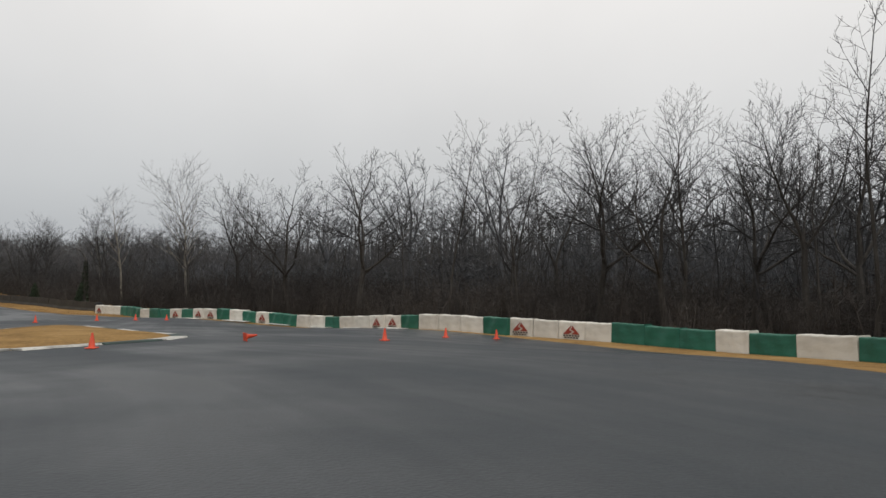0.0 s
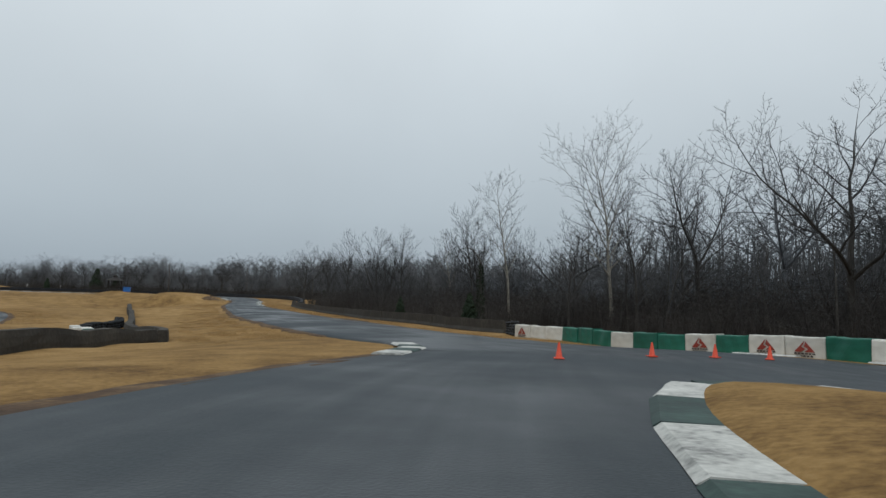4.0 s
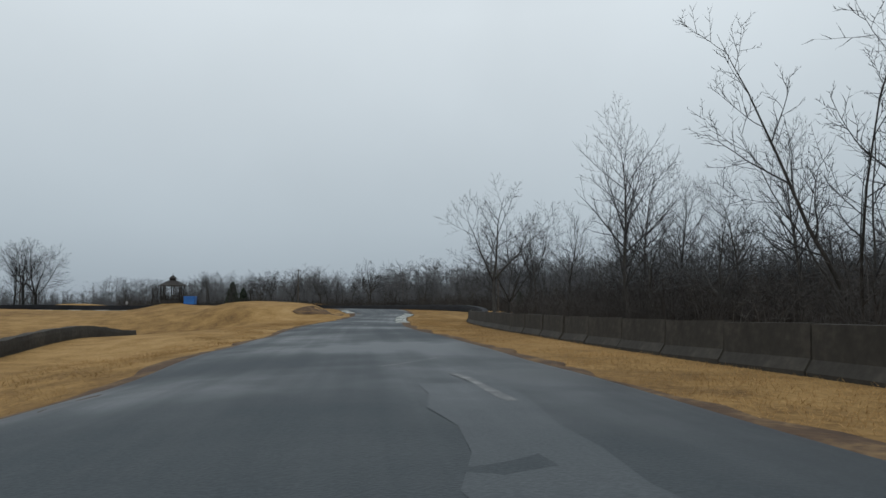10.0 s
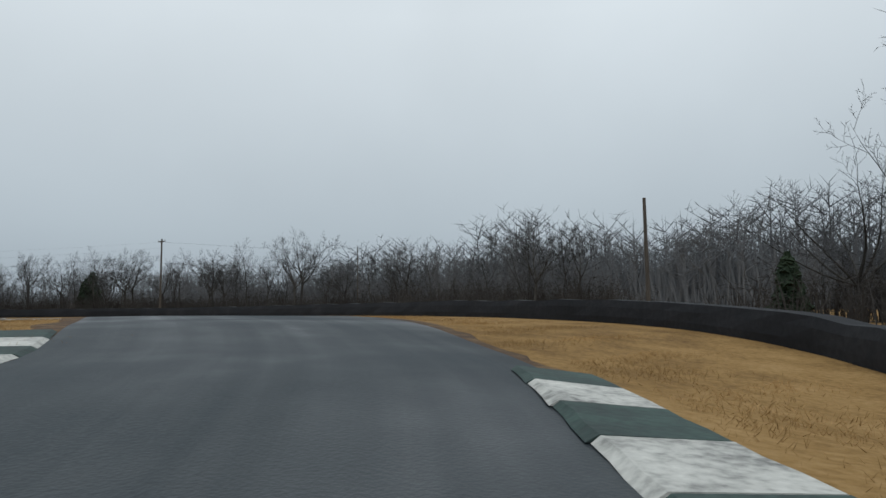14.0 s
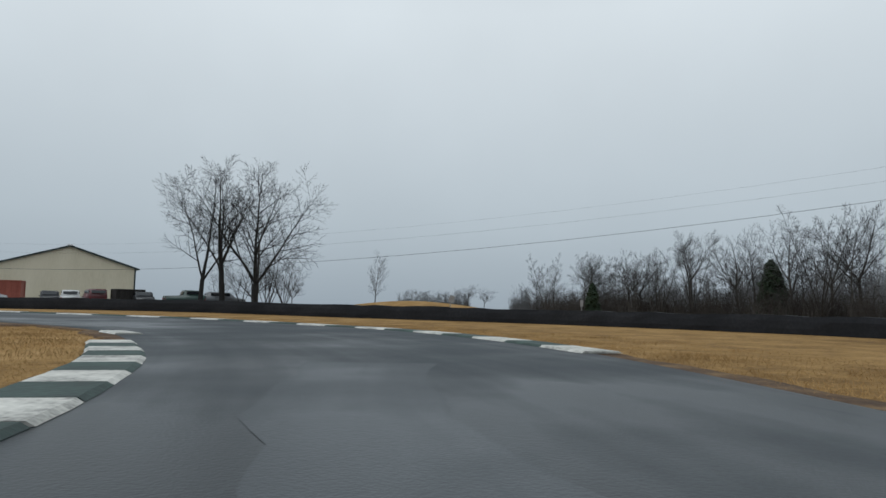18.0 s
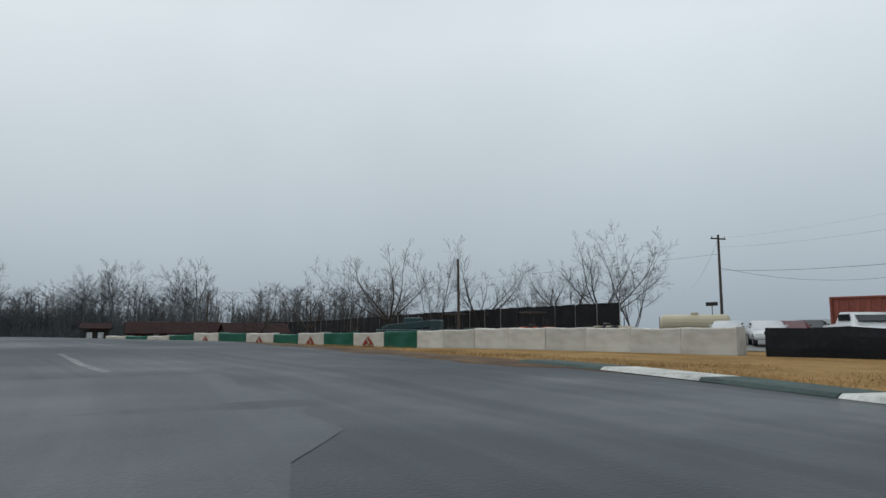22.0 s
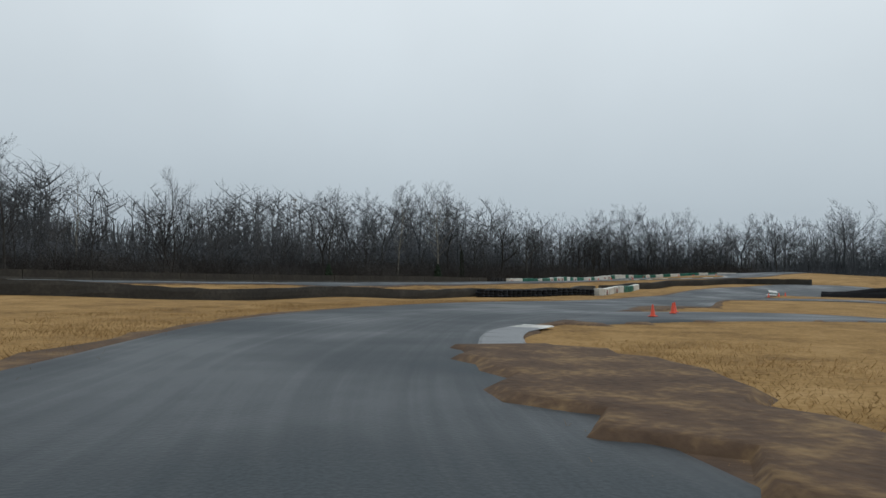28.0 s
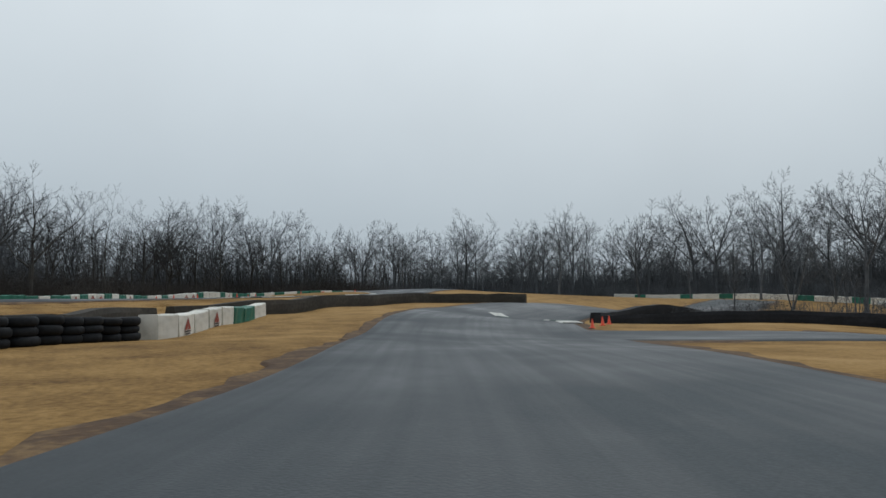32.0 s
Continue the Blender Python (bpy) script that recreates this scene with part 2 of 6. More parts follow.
PALE_BARK = surface("pale_sycamore_bark", [(0.09, 0.08, 0.065), (0.20, 0.185, 0.155), (0.38, 0.36, 0.31)], 1.2, 5.0, 0.9, bump=0.4, random_value=0.15, spec=0.15)
TWIG = surface("bare_twigs", [(0.030, 0.030, 0.031), (0.051, 0.051, 0.052), (0.082, 0.082, 0.083)], 0.7, 4.0, 0.9, random_value=0.3, spec=0.1)
BRUSH = surface("winter_brush", [(0.030, 0.027, 0.025), (0.050, 0.046, 0.043), (0.078, 0.072, 0.066)], 0.35, 3.0, 0.95, random_value=0.3, spec=0.08)
DARK_BARK = surface("wet_dark_bark", [(0.012, 0.012, 0.012), (0.024, 0.023, 0.022), (0.052, 0.050, 0.047)], 1.5, 8.0, 0.85, bump=0.6, stretch=(3, 3, 0.6), spec=0.2)
DARK_TWIG = surface("wet_dark_twigs", [(0.014, 0.014, 0.015), (0.026, 0.026, 0.027), (0.045, 0.045, 0.046)], 0.7, 4.0, 0.9, random_value=0.2, spec=0.1)
# aerial haze is put into this paler, bluer twig colour
HAZED_TWIG = surface("hazed_twigs", [(0.056, 0.060, 0.064), (0.092, 0.098, 0.105), (0.135, 0.142, 0.152)], 0.5, 3.0, 0.95, random_value=0.25, spec=0.06)
# paler still: distance haze mixed into the woodland's base colour
HAZED_FAR_TWIG = surface("hazed_far_twigs", [(0.074, 0.078, 0.082), (0.112, 0.116, 0.122), (0.149, 0.154, 0.161)], 0.3, 3.0, 0.95, random_value=0.2, spec=0.05)
NEEDLES = surface("cedar_needles", [(0.008, 0.014, 0.008), (0.016, 0.026, 0.014), (0.03, 0.042, 0.022)], 1.2, 8.0, 0.85, random_value=0.2, spec=0.2)
CONE_ORANGE = surface("cone_orange", [(0.55, 0.05, 0.02), (0.75, 0.085, 0.03)], 3.0, 20.0, 0.5)
STEEL = surface("galvanised_steel", [(0.25, 0.25, 0.25), (0.38, 0.38, 0.38)], 2.0, 12.0, 0.45, metal=0.8)
POLE_WOOD = surface("weathered_pole", [(0.05, 0.042, 0.035), (0.10, 0.085, 0.07)], 1.0, 8.0, 0.9, bump=0.4, stretch=(4, 4, 0.5))
BLACK = surface("black_plastic", [(0.012, 0.012, 0.013), (0.022, 0.022, 0.024)], 2.0, 9.0, 0.5)

# ---- the lie of the land ----
# x, y, height of places beside the driven line
LAND = ((-60, 57, -5.6), (-49.4, 42, -4.55), (-55.4, 49, -5.1), (-64, 29, -6.1), (-46, 25, -4.2), (-103, 98.5, -5.9), (-86, 85, -5.85), (-77, 72, -5.9), (-70, 62, -5.85), (-92, 80, -6.0), (-84, 70, -6.0), (-131, 115, -6.0), (-95, 25, -6.8), (-60, 0, -6.8), (-140, 40, -6.9), (-172, 22, -6.6),
        (-120, 48, -6.5), (-100, 62, -6.2), (-80, 48, -6.0), (-36, 69, -4.45), (-42, 76, -4.55), (-29, 63.5, -4.35), (7, 33, -3.0), (-12, 51, -3.9), (-265, 105, -2.8))
LAND_FAR = ((-247, 105, -2.8), (-238, 108, -3.15), (-236, 114, -3.05), (-240, 140, -2.8), (-224, 113, -2.95), (-209, 87, -3.35), (-199, 77, -3.6), (-230, 165, -3.2), (-238, 200, -3.0), (-118, 152, -5.0), (-120, 180, -4.0),
            (-40, 90, -4.8), (40, -10, -2.0), (0, -30, -2.4), (-30, -50, -3.2), (-184, -20, -4.6), (22, -15, -1.9))
EYE = 1.15
CTRL = np.array([(r[1], r[2], r[3] - EYE) for r in PATH] + list(LAND) + list(LAND_FAR))
# mounds: x, y, height, long and short radius, turn, steepness of the bank
MOUNDS = ((-147.0, 131.0, 1.2, 14.0, 9.0, -0.1, 1), (-132.6, 132.2, 1.25, 8.2, 6.6, 0.95, 3), (-156.2, 133.0, 0.7, 3.2, 3.2, 0.0, 1), (-254.0, 160.0, 1.7, 12.0, 6.0, 1.2, 1))


def land(x, y):
    """Height of the ground at arrays or numbers x, y."""
    x, y = np.asarray(x, float), np.asarray(y, float)
    s, h = np.zeros(x.shape), np.zeros(x.shape)
    for cx, cy, cz in CTRL:
        w = ((x - cx) ** 2 + (y - cy) ** 2 + 9.0) ** -1.6
        s, h = s + w, h + w * cz
    h = h / s
    off = np.full(x.shape, 1e9)
    for q in range(len(PATH) - 1):
        for u in (0.0, 0.5):
            cx, cy = PATH[q][1] * (1 - u) + PATH[q + 1][1] * u, PATH[q][2] * (1 - u) + PATH[q + 1][2] * u
            off = np.minimum(off, (x - cx) ** 2 + (y - cy) ** 2)
    off = np.clip((np.sqrt(off) - 4.5) / 4.0, 0, 1)
    off = off * off * (3 - 2 * off)
    for mx, my, mh, ra, rb, a, steep in MOUNDS:
        u, v = (x - mx) * math.cos(a) + (y - my) * math.sin(a), -(x - mx) * math.sin(a) + (y - my) * math.cos(a)
        h = h + off * mh * np.exp(-((u / ra) ** 2 + (v / rb) ** 2) ** steep)
    return h


def ground_z(x, y):
    return float(land(x, y))


# ---- building helpers ----
def mesh_object(name, verts, faces, mat, parent=None, label="", smooth=False, mats=None):
    me = bpy.data.meshes.new(name)
    me.from_pydata([tuple(v) for v in verts], [], [tuple(q) for q in faces])
    me.update()
    for m in (mats or [mat]):
        me.materials.append(m)
    if smooth:
        me.polygons.foreach_set("use_smooth", [True] * len(me.polygons))
    ob = new(name, me)
    if parent:
        ob.parent = parent
    if label:
        ob["label"] = label
    return ob


def part(name, bm, mat, parent=None, label="", smooth=False):
    me = bpy.data.meshes.new(name)
    bmesh.ops.recalc_face_normals(bm, faces=bm.faces[:])
    bm.to_mesh(me)
    bm.free()
    me.materials.append(mat)
    if smooth:
        me.polygons.foreach_set("use_smooth", [True] * len(me.polygons))
    ob = new(name, me)
    if parent:
        ob.parent = parent
    if label:
        ob["label"] = label
    return ob


def thing(name, m, label, category, group="", kind=""):
    e = new(name)
    e.matrix_world = m
    return tagged(e, label, category, group, kind)


def add_box(bm, c, s, bevel=0.0, m=None):
    """A box of size s round c in bm, bevelled."""
    r = bmesh.ops.create_cube(bm, size=1.0, matrix=Matrix.Translation(c) @ Matrix.Diagonal((*s, 1)))
    if bevel:
        es = list({e for v in r["verts"] for e in v.link_edges})
        r2 = bmesh.ops.bevel(bm, geom=es, offset=bevel, segments=1, affect="EDGES")
        vs = list({v for f2 in r2["faces"] for v in f2.verts} | {v for v in r["verts"] if v.is_valid})
    else:
        vs = r["verts"]
    if m is not None:
        bmesh.ops.transform(bm, matrix=m, verts=vs)
    return vs


def box(c, s, bevel=0.0, m=None):
    bm = bmesh.new()
    add_box(bm, c, s, bevel, m)
    return bm


def add_tube(bm, a, b, r1, r2=None, seg=8):
    a, b = Vector(a), Vector(b)
    d = b - a
    m = Matrix.Translation((a + b) / 2) @ d.to_track_quat("Z", "Y").to_matrix().to_4x4()
    bmesh.ops.create_cone(bm, cap_ends=True, segments=seg, radius1=r1, radius2=r1 if r2 is None else r2, depth=d.length, matrix=m)


def tube(a, b, r1, r2=None, seg=8):
    bm = bmesh.new()
    add_tube(bm, a, b, r1, r2, seg)
    return bm


def prism(outline, y0, y1):
    """An outline in x, z pushed from y0 to y1."""
    bm = bmesh.new()
    a = [bm.verts.new((x, y0, z)) for x, z in outline]
    b = [bm.verts.new((x, y1, z)) for x, z in outline]
    bm.faces.new(a), bm.faces.new(b[::-1])
    for i in range(len(a)):
        j = (i + 1) % len(a)
        bm.faces.new((a[i], a[j], b[j], b[i]))
    return bm


def resample(pts, step, closed=False):
    """Points at even steps on a smooth line through pts."""
    pts = [np.array(p, float) for p in pts]
    n = len(pts)
    fine = []
    for i in range(n if closed else n - 1):
        p0, p1, p2, p3 = (pts[(i - 1) % n], pts[i], pts[(i + 1) % n], pts[(i + 2) % n]) if closed else (pts[max(i - 1, 0)], pts[i], pts[i + 1], pts[min(i + 2, n - 1)])
        for k in range(24):
            u = k / 24
            fine.append(0.5 * (2 * p1 + (p2 - p0) * u + (2 * p0 - 5 * p1 + 4 * p2 - p3) * u * u + (3 * p1 - p0 - 3 * p2 + p3) * u ** 3))
    fine.append(pts[0] if closed else pts[-1])
    fine = np.array(fine)
    d = np.concatenate([[0], np.cumsum(np.hypot(*np.diff(fine[:, :2], axis=0).T))])
    k = max(2, int(round(d[-1] / step)) + 1)
    s = np.linspace(0, d[-1], k)
    out = np.stack([np.interp(s, d, fine[:, i]) for i in range(fine.shape[1])], 1)
    return out[:-1] if closed else out


def sheet_between(name, left, right, lift, mat, across=6, step=2.0):
    """A sheet laid on the ground between two smooth edges."""
    a, b = resample(left, 0.5), resample(right, 0.5)
    n = max(2, int(max(len(a), len(b)) * 0.5 / step))
    ia, ib = np.linspace(0, len(a) - 1, n), np.linspace(0, len(b) - 1, n)
    A = np.stack([np.interp(ia, np.arange(len(a)), a[:, k]) for k in range(2)], 1)
    B = np.stack([np.interp(ib, np.arange(len(b)), b[:, k]) for k in range(2)], 1)
    u = np.concatenate([[0.0], np.linspace(0.005, 0.995, across + 1), [1.0]])
    across += 2
    g = A[:, None] * (1 - u)[None, :, None] + B[:, None] * u[None, :, None]
    z = land(g[..., 0], g[..., 1]) + lift
    z[:, 0] -= 0.16
    z[:, -1] -= 0.16
    verts = np.concatenate([g, z[..., None]], -1).reshape(-1, 3)
    k = across + 1
    faces = [(i * k + j, i * k + j + 1, (i + 1) * k + j + 1, (i + 1) * k + j) for i in range(n - 1) for j in range(across)]
    mid = (A + B) / 2
    run = np.concatenate([[0], np.cumsum(np.hypot(*np.diff(mid, axis=0).T))])
    wide = np.hypot(*(A - B).T)
    return lane_uv(mesh_object(name, verts, faces, mat, smooth=True), np.stack([wide[:, None] * u[None], np.repeat(run[:, None], k, 1)], -1).reshape(-1, 2))


def lane_uv(ob, uvs):
    """Metres across and along the lane as a map on the mesh."""
    layer = ob.data.uv_layers.new(name="lane")
    idx = np.zeros(len(ob.data.loops), int)
    ob.data.loops.foreach_get("vertex_index", idx)
    layer.data.foreach_set("uv", uvs[idx].astype(np.float32).ravel())
    return ob


def ribbon(name, line, width, lift, mat, across=6, step=2.0, ragged=0.0, seed=0):
    """A strip of the given width laid on the ground along a line."""
    c = resample(line, step)
    d = np.gradient(c[:, :2], axis=0)
    d /= np.hypot(d[:, 0], d[:, 1])[:, None]
    nrm = np.stack([-d[:, 1], d[:, 0]], 1)
    rng = np.random.default_rng(seed)
    n = len(c)
    def wander():
        k = np.arange(n)
        return ragged * (0.6 * np.interp(k, np.arange(0, n + 9, 8), rng.uniform(-1, 1, len(np.arange(0, n + 9, 8)))) + 0.4 * np.interp(k, np.arange(0, n + 3, 2), rng.uniform(-1, 1, len(np.arange(0, n + 3, 2)))))
    wl_, wr_ = width / 2 + wander(), width / 2 + wander()
    u = np.linspace(0, 1, across + 1)
    if mat is MUD or name == "road":
        rim = 0.1 if mat is MUD else 0.015
        u = np.concatenate([[0.0], np.linspace(rim, 1 - rim, across + 1), [1.0]])
        across += 2
    off = wl_[:, None] * (1 - u) - wr_[:, None] * u
    g = c[:, None, :2] + nrm[:, None] * off[..., None]
    z = land(g[..., 0], g[..., 1]) + lift
    if mat is MUD or name == "road":
        # the rim dips into the turf
        z[:, 0] -= 0.16
        z[:, -1] -= 0.16
        z[0] -= 0.16
        z[-1] -= 0.16
    verts = np.concatenate([g, z[..., None]], -1).reshape(-1, 3)
    k = across + 1
    faces = [(i * k + j + 1, i * k + j, (i + 1) * k + j, (i + 1) * k + j + 1) for i in range(len(c) - 1) for j in range(across)]
    return lane_uv(mesh_object(name, verts, faces, mat, smooth=True), np.stack([off, np.repeat(np.arange(n)[:, None] * float(step), k, 1)], -1).reshape(-1, 2))


# ---- ground: one sheet to the horizon ----
def axis_lines(lo, hi, step):
    inner = list(np.arange(lo, hi + 0.1, step))
    grow = [step * 1.35 ** k for k in range(1, 30)]
    a, b, left, right = lo, hi, [], []
    for g in grow:
        a, b = a - g, b + g
        if a > -3500:
            left.insert(0, a)
        if b < 3500:
            right.append(b)
    return np.array(left + inner + right)


gx, gy = axis_lines(-300, 60, 1.5), axis_lines(-80, 260, 1.5)
GX, GY = np.meshgrid(gx, gy)
GZ = land(GX, GY)
nx = len(gx)
gverts = np.stack([GX, GY, GZ], -1).reshape(-1, 3)
gfaces = [(j * nx + i, j * nx + i + 1, (j + 1) * nx + i + 1, (j + 1) * nx + i) for j in range(len(gy) - 1) for i in range(nx - 1)]
ground = mesh_object("ground", gverts, gfaces, GRASS, smooth=True)
tagged(ground, "dormant straw-brown grass rolling between the track loops", "ground", kind="structure")

# ---- tarmac ----
# straight: left and right edges
S_LEFT = ((-31.0, 43.0), (-34.0, 46.5), (-40, 51), (-50, 60.5), (-70, 79.5), (-90, 99), (-107, 116.5), (-117, 128), (-124, 137), (-129, 142), (-133.5, 145.2), (-139, 148.4), (-146, 152.4), (-152, 155.2), (-158, 156.6), (-166, 157), (-176, 155.5), (-185, 152.6), (-190.8, 149.6),
          (-195.4, 146.0), (-199.0, 141.6), (-201, 135), (-201.6, 126), (-199, 117), (-195, 109), (-189.5, 102), (-181, 94.3), (-171, 88.9), (-160, 86.6), (-146, 87), (-133, 88), (-122, 85.5), (-108, 78.5), (-94, 68.5), (-86.6, 62.5), (-76, 55), (-65, 47), (-56, 38.5), (-50.5, 28), (-49, 15), (-47, -5), (-40, -30))
S_RIGHT = ((-24.0, 47.5), (-27.5, 52.0), (-33, 57.5), (-44, 67.5), (-63, 85.5), (-83, 104.5), (-97, 116.5), (-110.5, 130.5), (-120, 141), (-127, 150), (-138, 159), (-150, 164), (-162, 165.5), (-179, 165), (-190, 163), (-199, 158.5),
           (-207.5, 150.5), (-211.5, 144), (-213.5, 134), (-213.3, 123), (-211, 116.5), (-207.8, 109.5), (-205.8, 102.5), (-202, 95), (-195, 86.6), (-186.5, 79.0), (-180, 76.2), (-172.5, 74.6), (-165.5, 74.9), (-160.5, 77.0), (-156.5, 78.4), (-151, 79.5), (-145, 80.2), (-138.5, 80.3), (-133.2, 79.2), (-126, 75.2), (-118.5, 71.3), (-101, 60), (-92, 55), (-83, 48), (-74, 41), (-66, 34), (-60, 25), (-58, 14), (-56, -5), (-49, -30))
road = sheet_between("road", S_LEFT, S_RIGHT, 0.07, ASPHALT, 8, 1.5)
tagged(road, "damp grey asphalt race track lane with tyre marks", "road", kind="structure")
H_LEFT = ((-4, -60), (-5, -30), (-6, -8), (-11, 4), (-17, 10), (-22, 15), (-25.5, 20), (-28, 26), (-30.3, 34), (-31.2, 41), (-32, 45.5), (-36, 50))
H_RIGHT = ((22, -60), (16, -30), (12.6, -8), (11.0, 4), (9.9, 14), (9.2, 21.5), (7.2, 28.2), (3, 33), (-2, 37.8), (-8, 44.2), (-15, 50), (-22, 54.6), (-28, 58.6), (-33, 61))
hairpin = sheet_between("road", H_LEFT, H_RIGHT, 0.066, ASPHALT, 12, 1.5)
tagged(hairpin, "wide damp asphalt of the hairpin round a grass island", "road", kind="structure")
LOOP = ((-128.5, 79), (-125.8, 73.5), (-124.2, 66), (-122.3, 54), (-122.4, 44.5), (-123.5, 37), (-121.8, 30), (-114, 26), (-104, 28), (-93, 34), (-83, 42), (-75, 48))
loop_road = ribbon("road", LOOP, 7.0, 0.063, ASPHALT, 6, 1.5)
tagged(loop_road, "narrow asphalt loop road behind the grass island", "road", kind="structure")

# ---- verges, islands, patches ----
def edge_strip(line, width, seed, lift=0.06):
    v = ribbon("verge", line, width, lift, MUD, 5, 0.45, ragged=width * 0.42, seed=seed)
    return tagged(v, "churned red-brown mud along the tarmac edge", "verge", kind="structure")


edge_strip(S_LEFT[2:], 1.2, 3)
edge_strip(S_RIGHT[2:], 1.2, 4, lift=0.055)
edge_strip(LOOP, 7.6, 5, lift=0.05)
edge_strip(H_LEFT[:-2], 0.9, 6, lift=0.065)
for k, (line, wide) in enumerate((
        (((-53.5, 77.2), (-58, 82.2), (-62, 86)), 1.1),
        (((-119, 71.2), (-114, 68.4), (-109.5, 65.4), (-105, 62)), 2.2),
        (((-156.6, 77.2), (-153, 78.0), (-148.5, 78.9), (-144, 79.7), (-138.5, 80.4)), 2.7), (((-209.6, 112), (-210.8, 116), (-213.4, 121)), 2.6), (((-196.5, 143.2), (-199, 139.6), (-200.6, 134)), 2.2))):
    v = ribbon("mud_patch", line, wide, 0.15 if k == 2 else 0.075, MUD, 6, 0.4, ragged=wide * 0.4, seed=70 + k)
    tagged(v, "rutted brown mud worn into the grass beside the tarmac", "mud", kind="structure")
lot = ribbon("gravel_lot", ((-158, 24), (-180, 34), (-206, 34)), 44.0, 0.02, LOT, 12, 2.5, ragged=3.0, seed=22)
tagged(lot, "dark damp gravel lot behind the trailers", "yard", kind="structure")
edge_strip(((-212.6, 119), (-210.9, 114), (-208.8, 109), (-206.6, 103), (-202.6, 95.4)), 1.6, 8, lift=0.073)
ISLAND = ((-12.5, 19.0), (-16.5, 19.8), (-19.4, 22.4), (-21.3, 28), (-22.5, 34), (-22, 38), (-18, 35), (-13.5, 30), (-11, 27), (-10.5, 23.5))


def island(outline, lift, rise, mat, name, label):
    ring = resample(outline, 0.8, closed=True)
    c = ring.mean(0)
    rings = [c + (ring - c) * k for k in (1.0, 0.93, 0.8, 0.5, 0.02)]
    hs = (0.0, 0.12, 0.22, 0.34, 0.4)
    n = len(ring)
    verts = [(p[0], p[1], float(z) + lift + rise * h) for r, h in zip(rings, hs) for p, z in zip(r, land(r[:, 0], r[:, 1]))]
    faces = [(k * n + i, k * n + (i + 1) % n, (k + 1) * n + (i + 1) % n, (k + 1) * n + i) for k in range(4) for i in range(n)]
    ob = mesh_object(name, verts, faces, mat, smooth=True)
    return tagged(ob, label, "grass", kind="structure")


BANK = ((-131.0, 139.8), (-128.4, 139.6), (-126.4, 137.4), (-125.4, 134.6), (-125.4, 131.6), (-126.6, 130.6), (-127.4, 133.2), (-128.2, 135.6), (-129.4, 137.6))
island(BANK, 0.07, 0.0, MUD, "mud_bank", "bare brown earth face at the end of the grass mound")
island(ISLAND, 0.075, 0.85, GRASS, "grass_island", "low straw-coloured grass island ringed by painted kerbs")
for k, (a, b, w) in enumerate((((-47.3, 69.0), (-54, 75.5), 0.1), ((-63, 83.5), (-66.5, 86.6), 0.14), ((-74.2, 93.2), (-77, 95.6), 0.16), ((-79.5, 96.2), (-80.4, 99.4), 0.13), ((-93.6, 107.2), (-95.0, 109.4), 0.13),
                               ((-104.2, 119.6), (-106, 121.8), 0.13), ((-107.6, 121.6), (-109, 123), 0.13), ((-202.2, 115.4), (-203.8, 120.0), 0.13), ((-192.2, 155.6), (-188.4, 158.2), 0.06))):
    p = ribbon("road_line", (a, ((a[0] + b[0]) / 2, (a[1] + b[1]) / 2), b), w, 0.076, ROAD_LINE, 2, 0.25, ragged=w * 0.4, seed=40 + k)
    tagged(p, "almost worn away pale paint line on the asphalt", "road line", kind="structure")


for k, (line, wide) in enumerate(((((-196.4, 150.6), (-201.6, 144.6), (-204.2, 136), (-204.2, 127), (-203.4, 121)), 4.2), (((-171.0, 160.2), (-175.4, 159.4), (-180.4, 159.2)), 1.9), (((-70, 88.4), (-76, 94.2)), 1.4))):
    v = ribbon("asphalt_patch", line, wide, 0.074, WORN_SHEEN_ASPHALT, 6, 0.6, ragged=wide * 0.24, seed=90 + k)
    tagged(v, "worn asphalt patch, paler for a wet sheen put into its colour", "road patch", kind="structure")


# ---- kerbs ----
def kerb(line, width, length, pattern, label, lift=0.075, rise=0.05):
    """Painted kerb: one slab after another along a line; a dash in the pattern leaves a gap."""
    pts = resample(line, length)
    base = thing("kerb", Matrix(), label, "kerb", kind="structure")
    for i in range(len(pts) - 1):
        ch = pattern[i % len(pattern)]
        if ch == "-":
            continue
        a, b = pts[i], pts[i + 1]
        d = (b - a) / max(1e-6, np.hypot(*(b - a)))
        nn = np.array((-d[1], d[0]))
        rr = random.Random(i * 7 + int(a[0] * 10))
        verts, k = [], 3
        for u in np.linspace(0.01, 0.99, k + 1):
            c = a + (b - a) * u
            for v, h in ((-0.5, 0.0), (-0.42, rise), (0.42, rise * 1.2), (0.5, 0.0)):
                q = c + nn * width * (v + rr.uniform(-0.015, 0.015))
                verts.append((q[0], q[1], ground_z(q[0], q[1]) + lift + h))
        faces = [(r * 4 + j, r * 4 + j + 1, (r + 1) * 4 + j + 1, (r + 1) * 4 + j) for r in range(k) for j in range(3)]
        faces += [(0, 1, 2, 3), (k * 4 + 3, k * 4 + 2, k * 4 + 1, k * 4)]
        mesh_object("kerb_slab", verts, faces, {"w": WHITE_KERB, "g": GREEN_KERB, "c": PATCH}[ch], base)
    return base


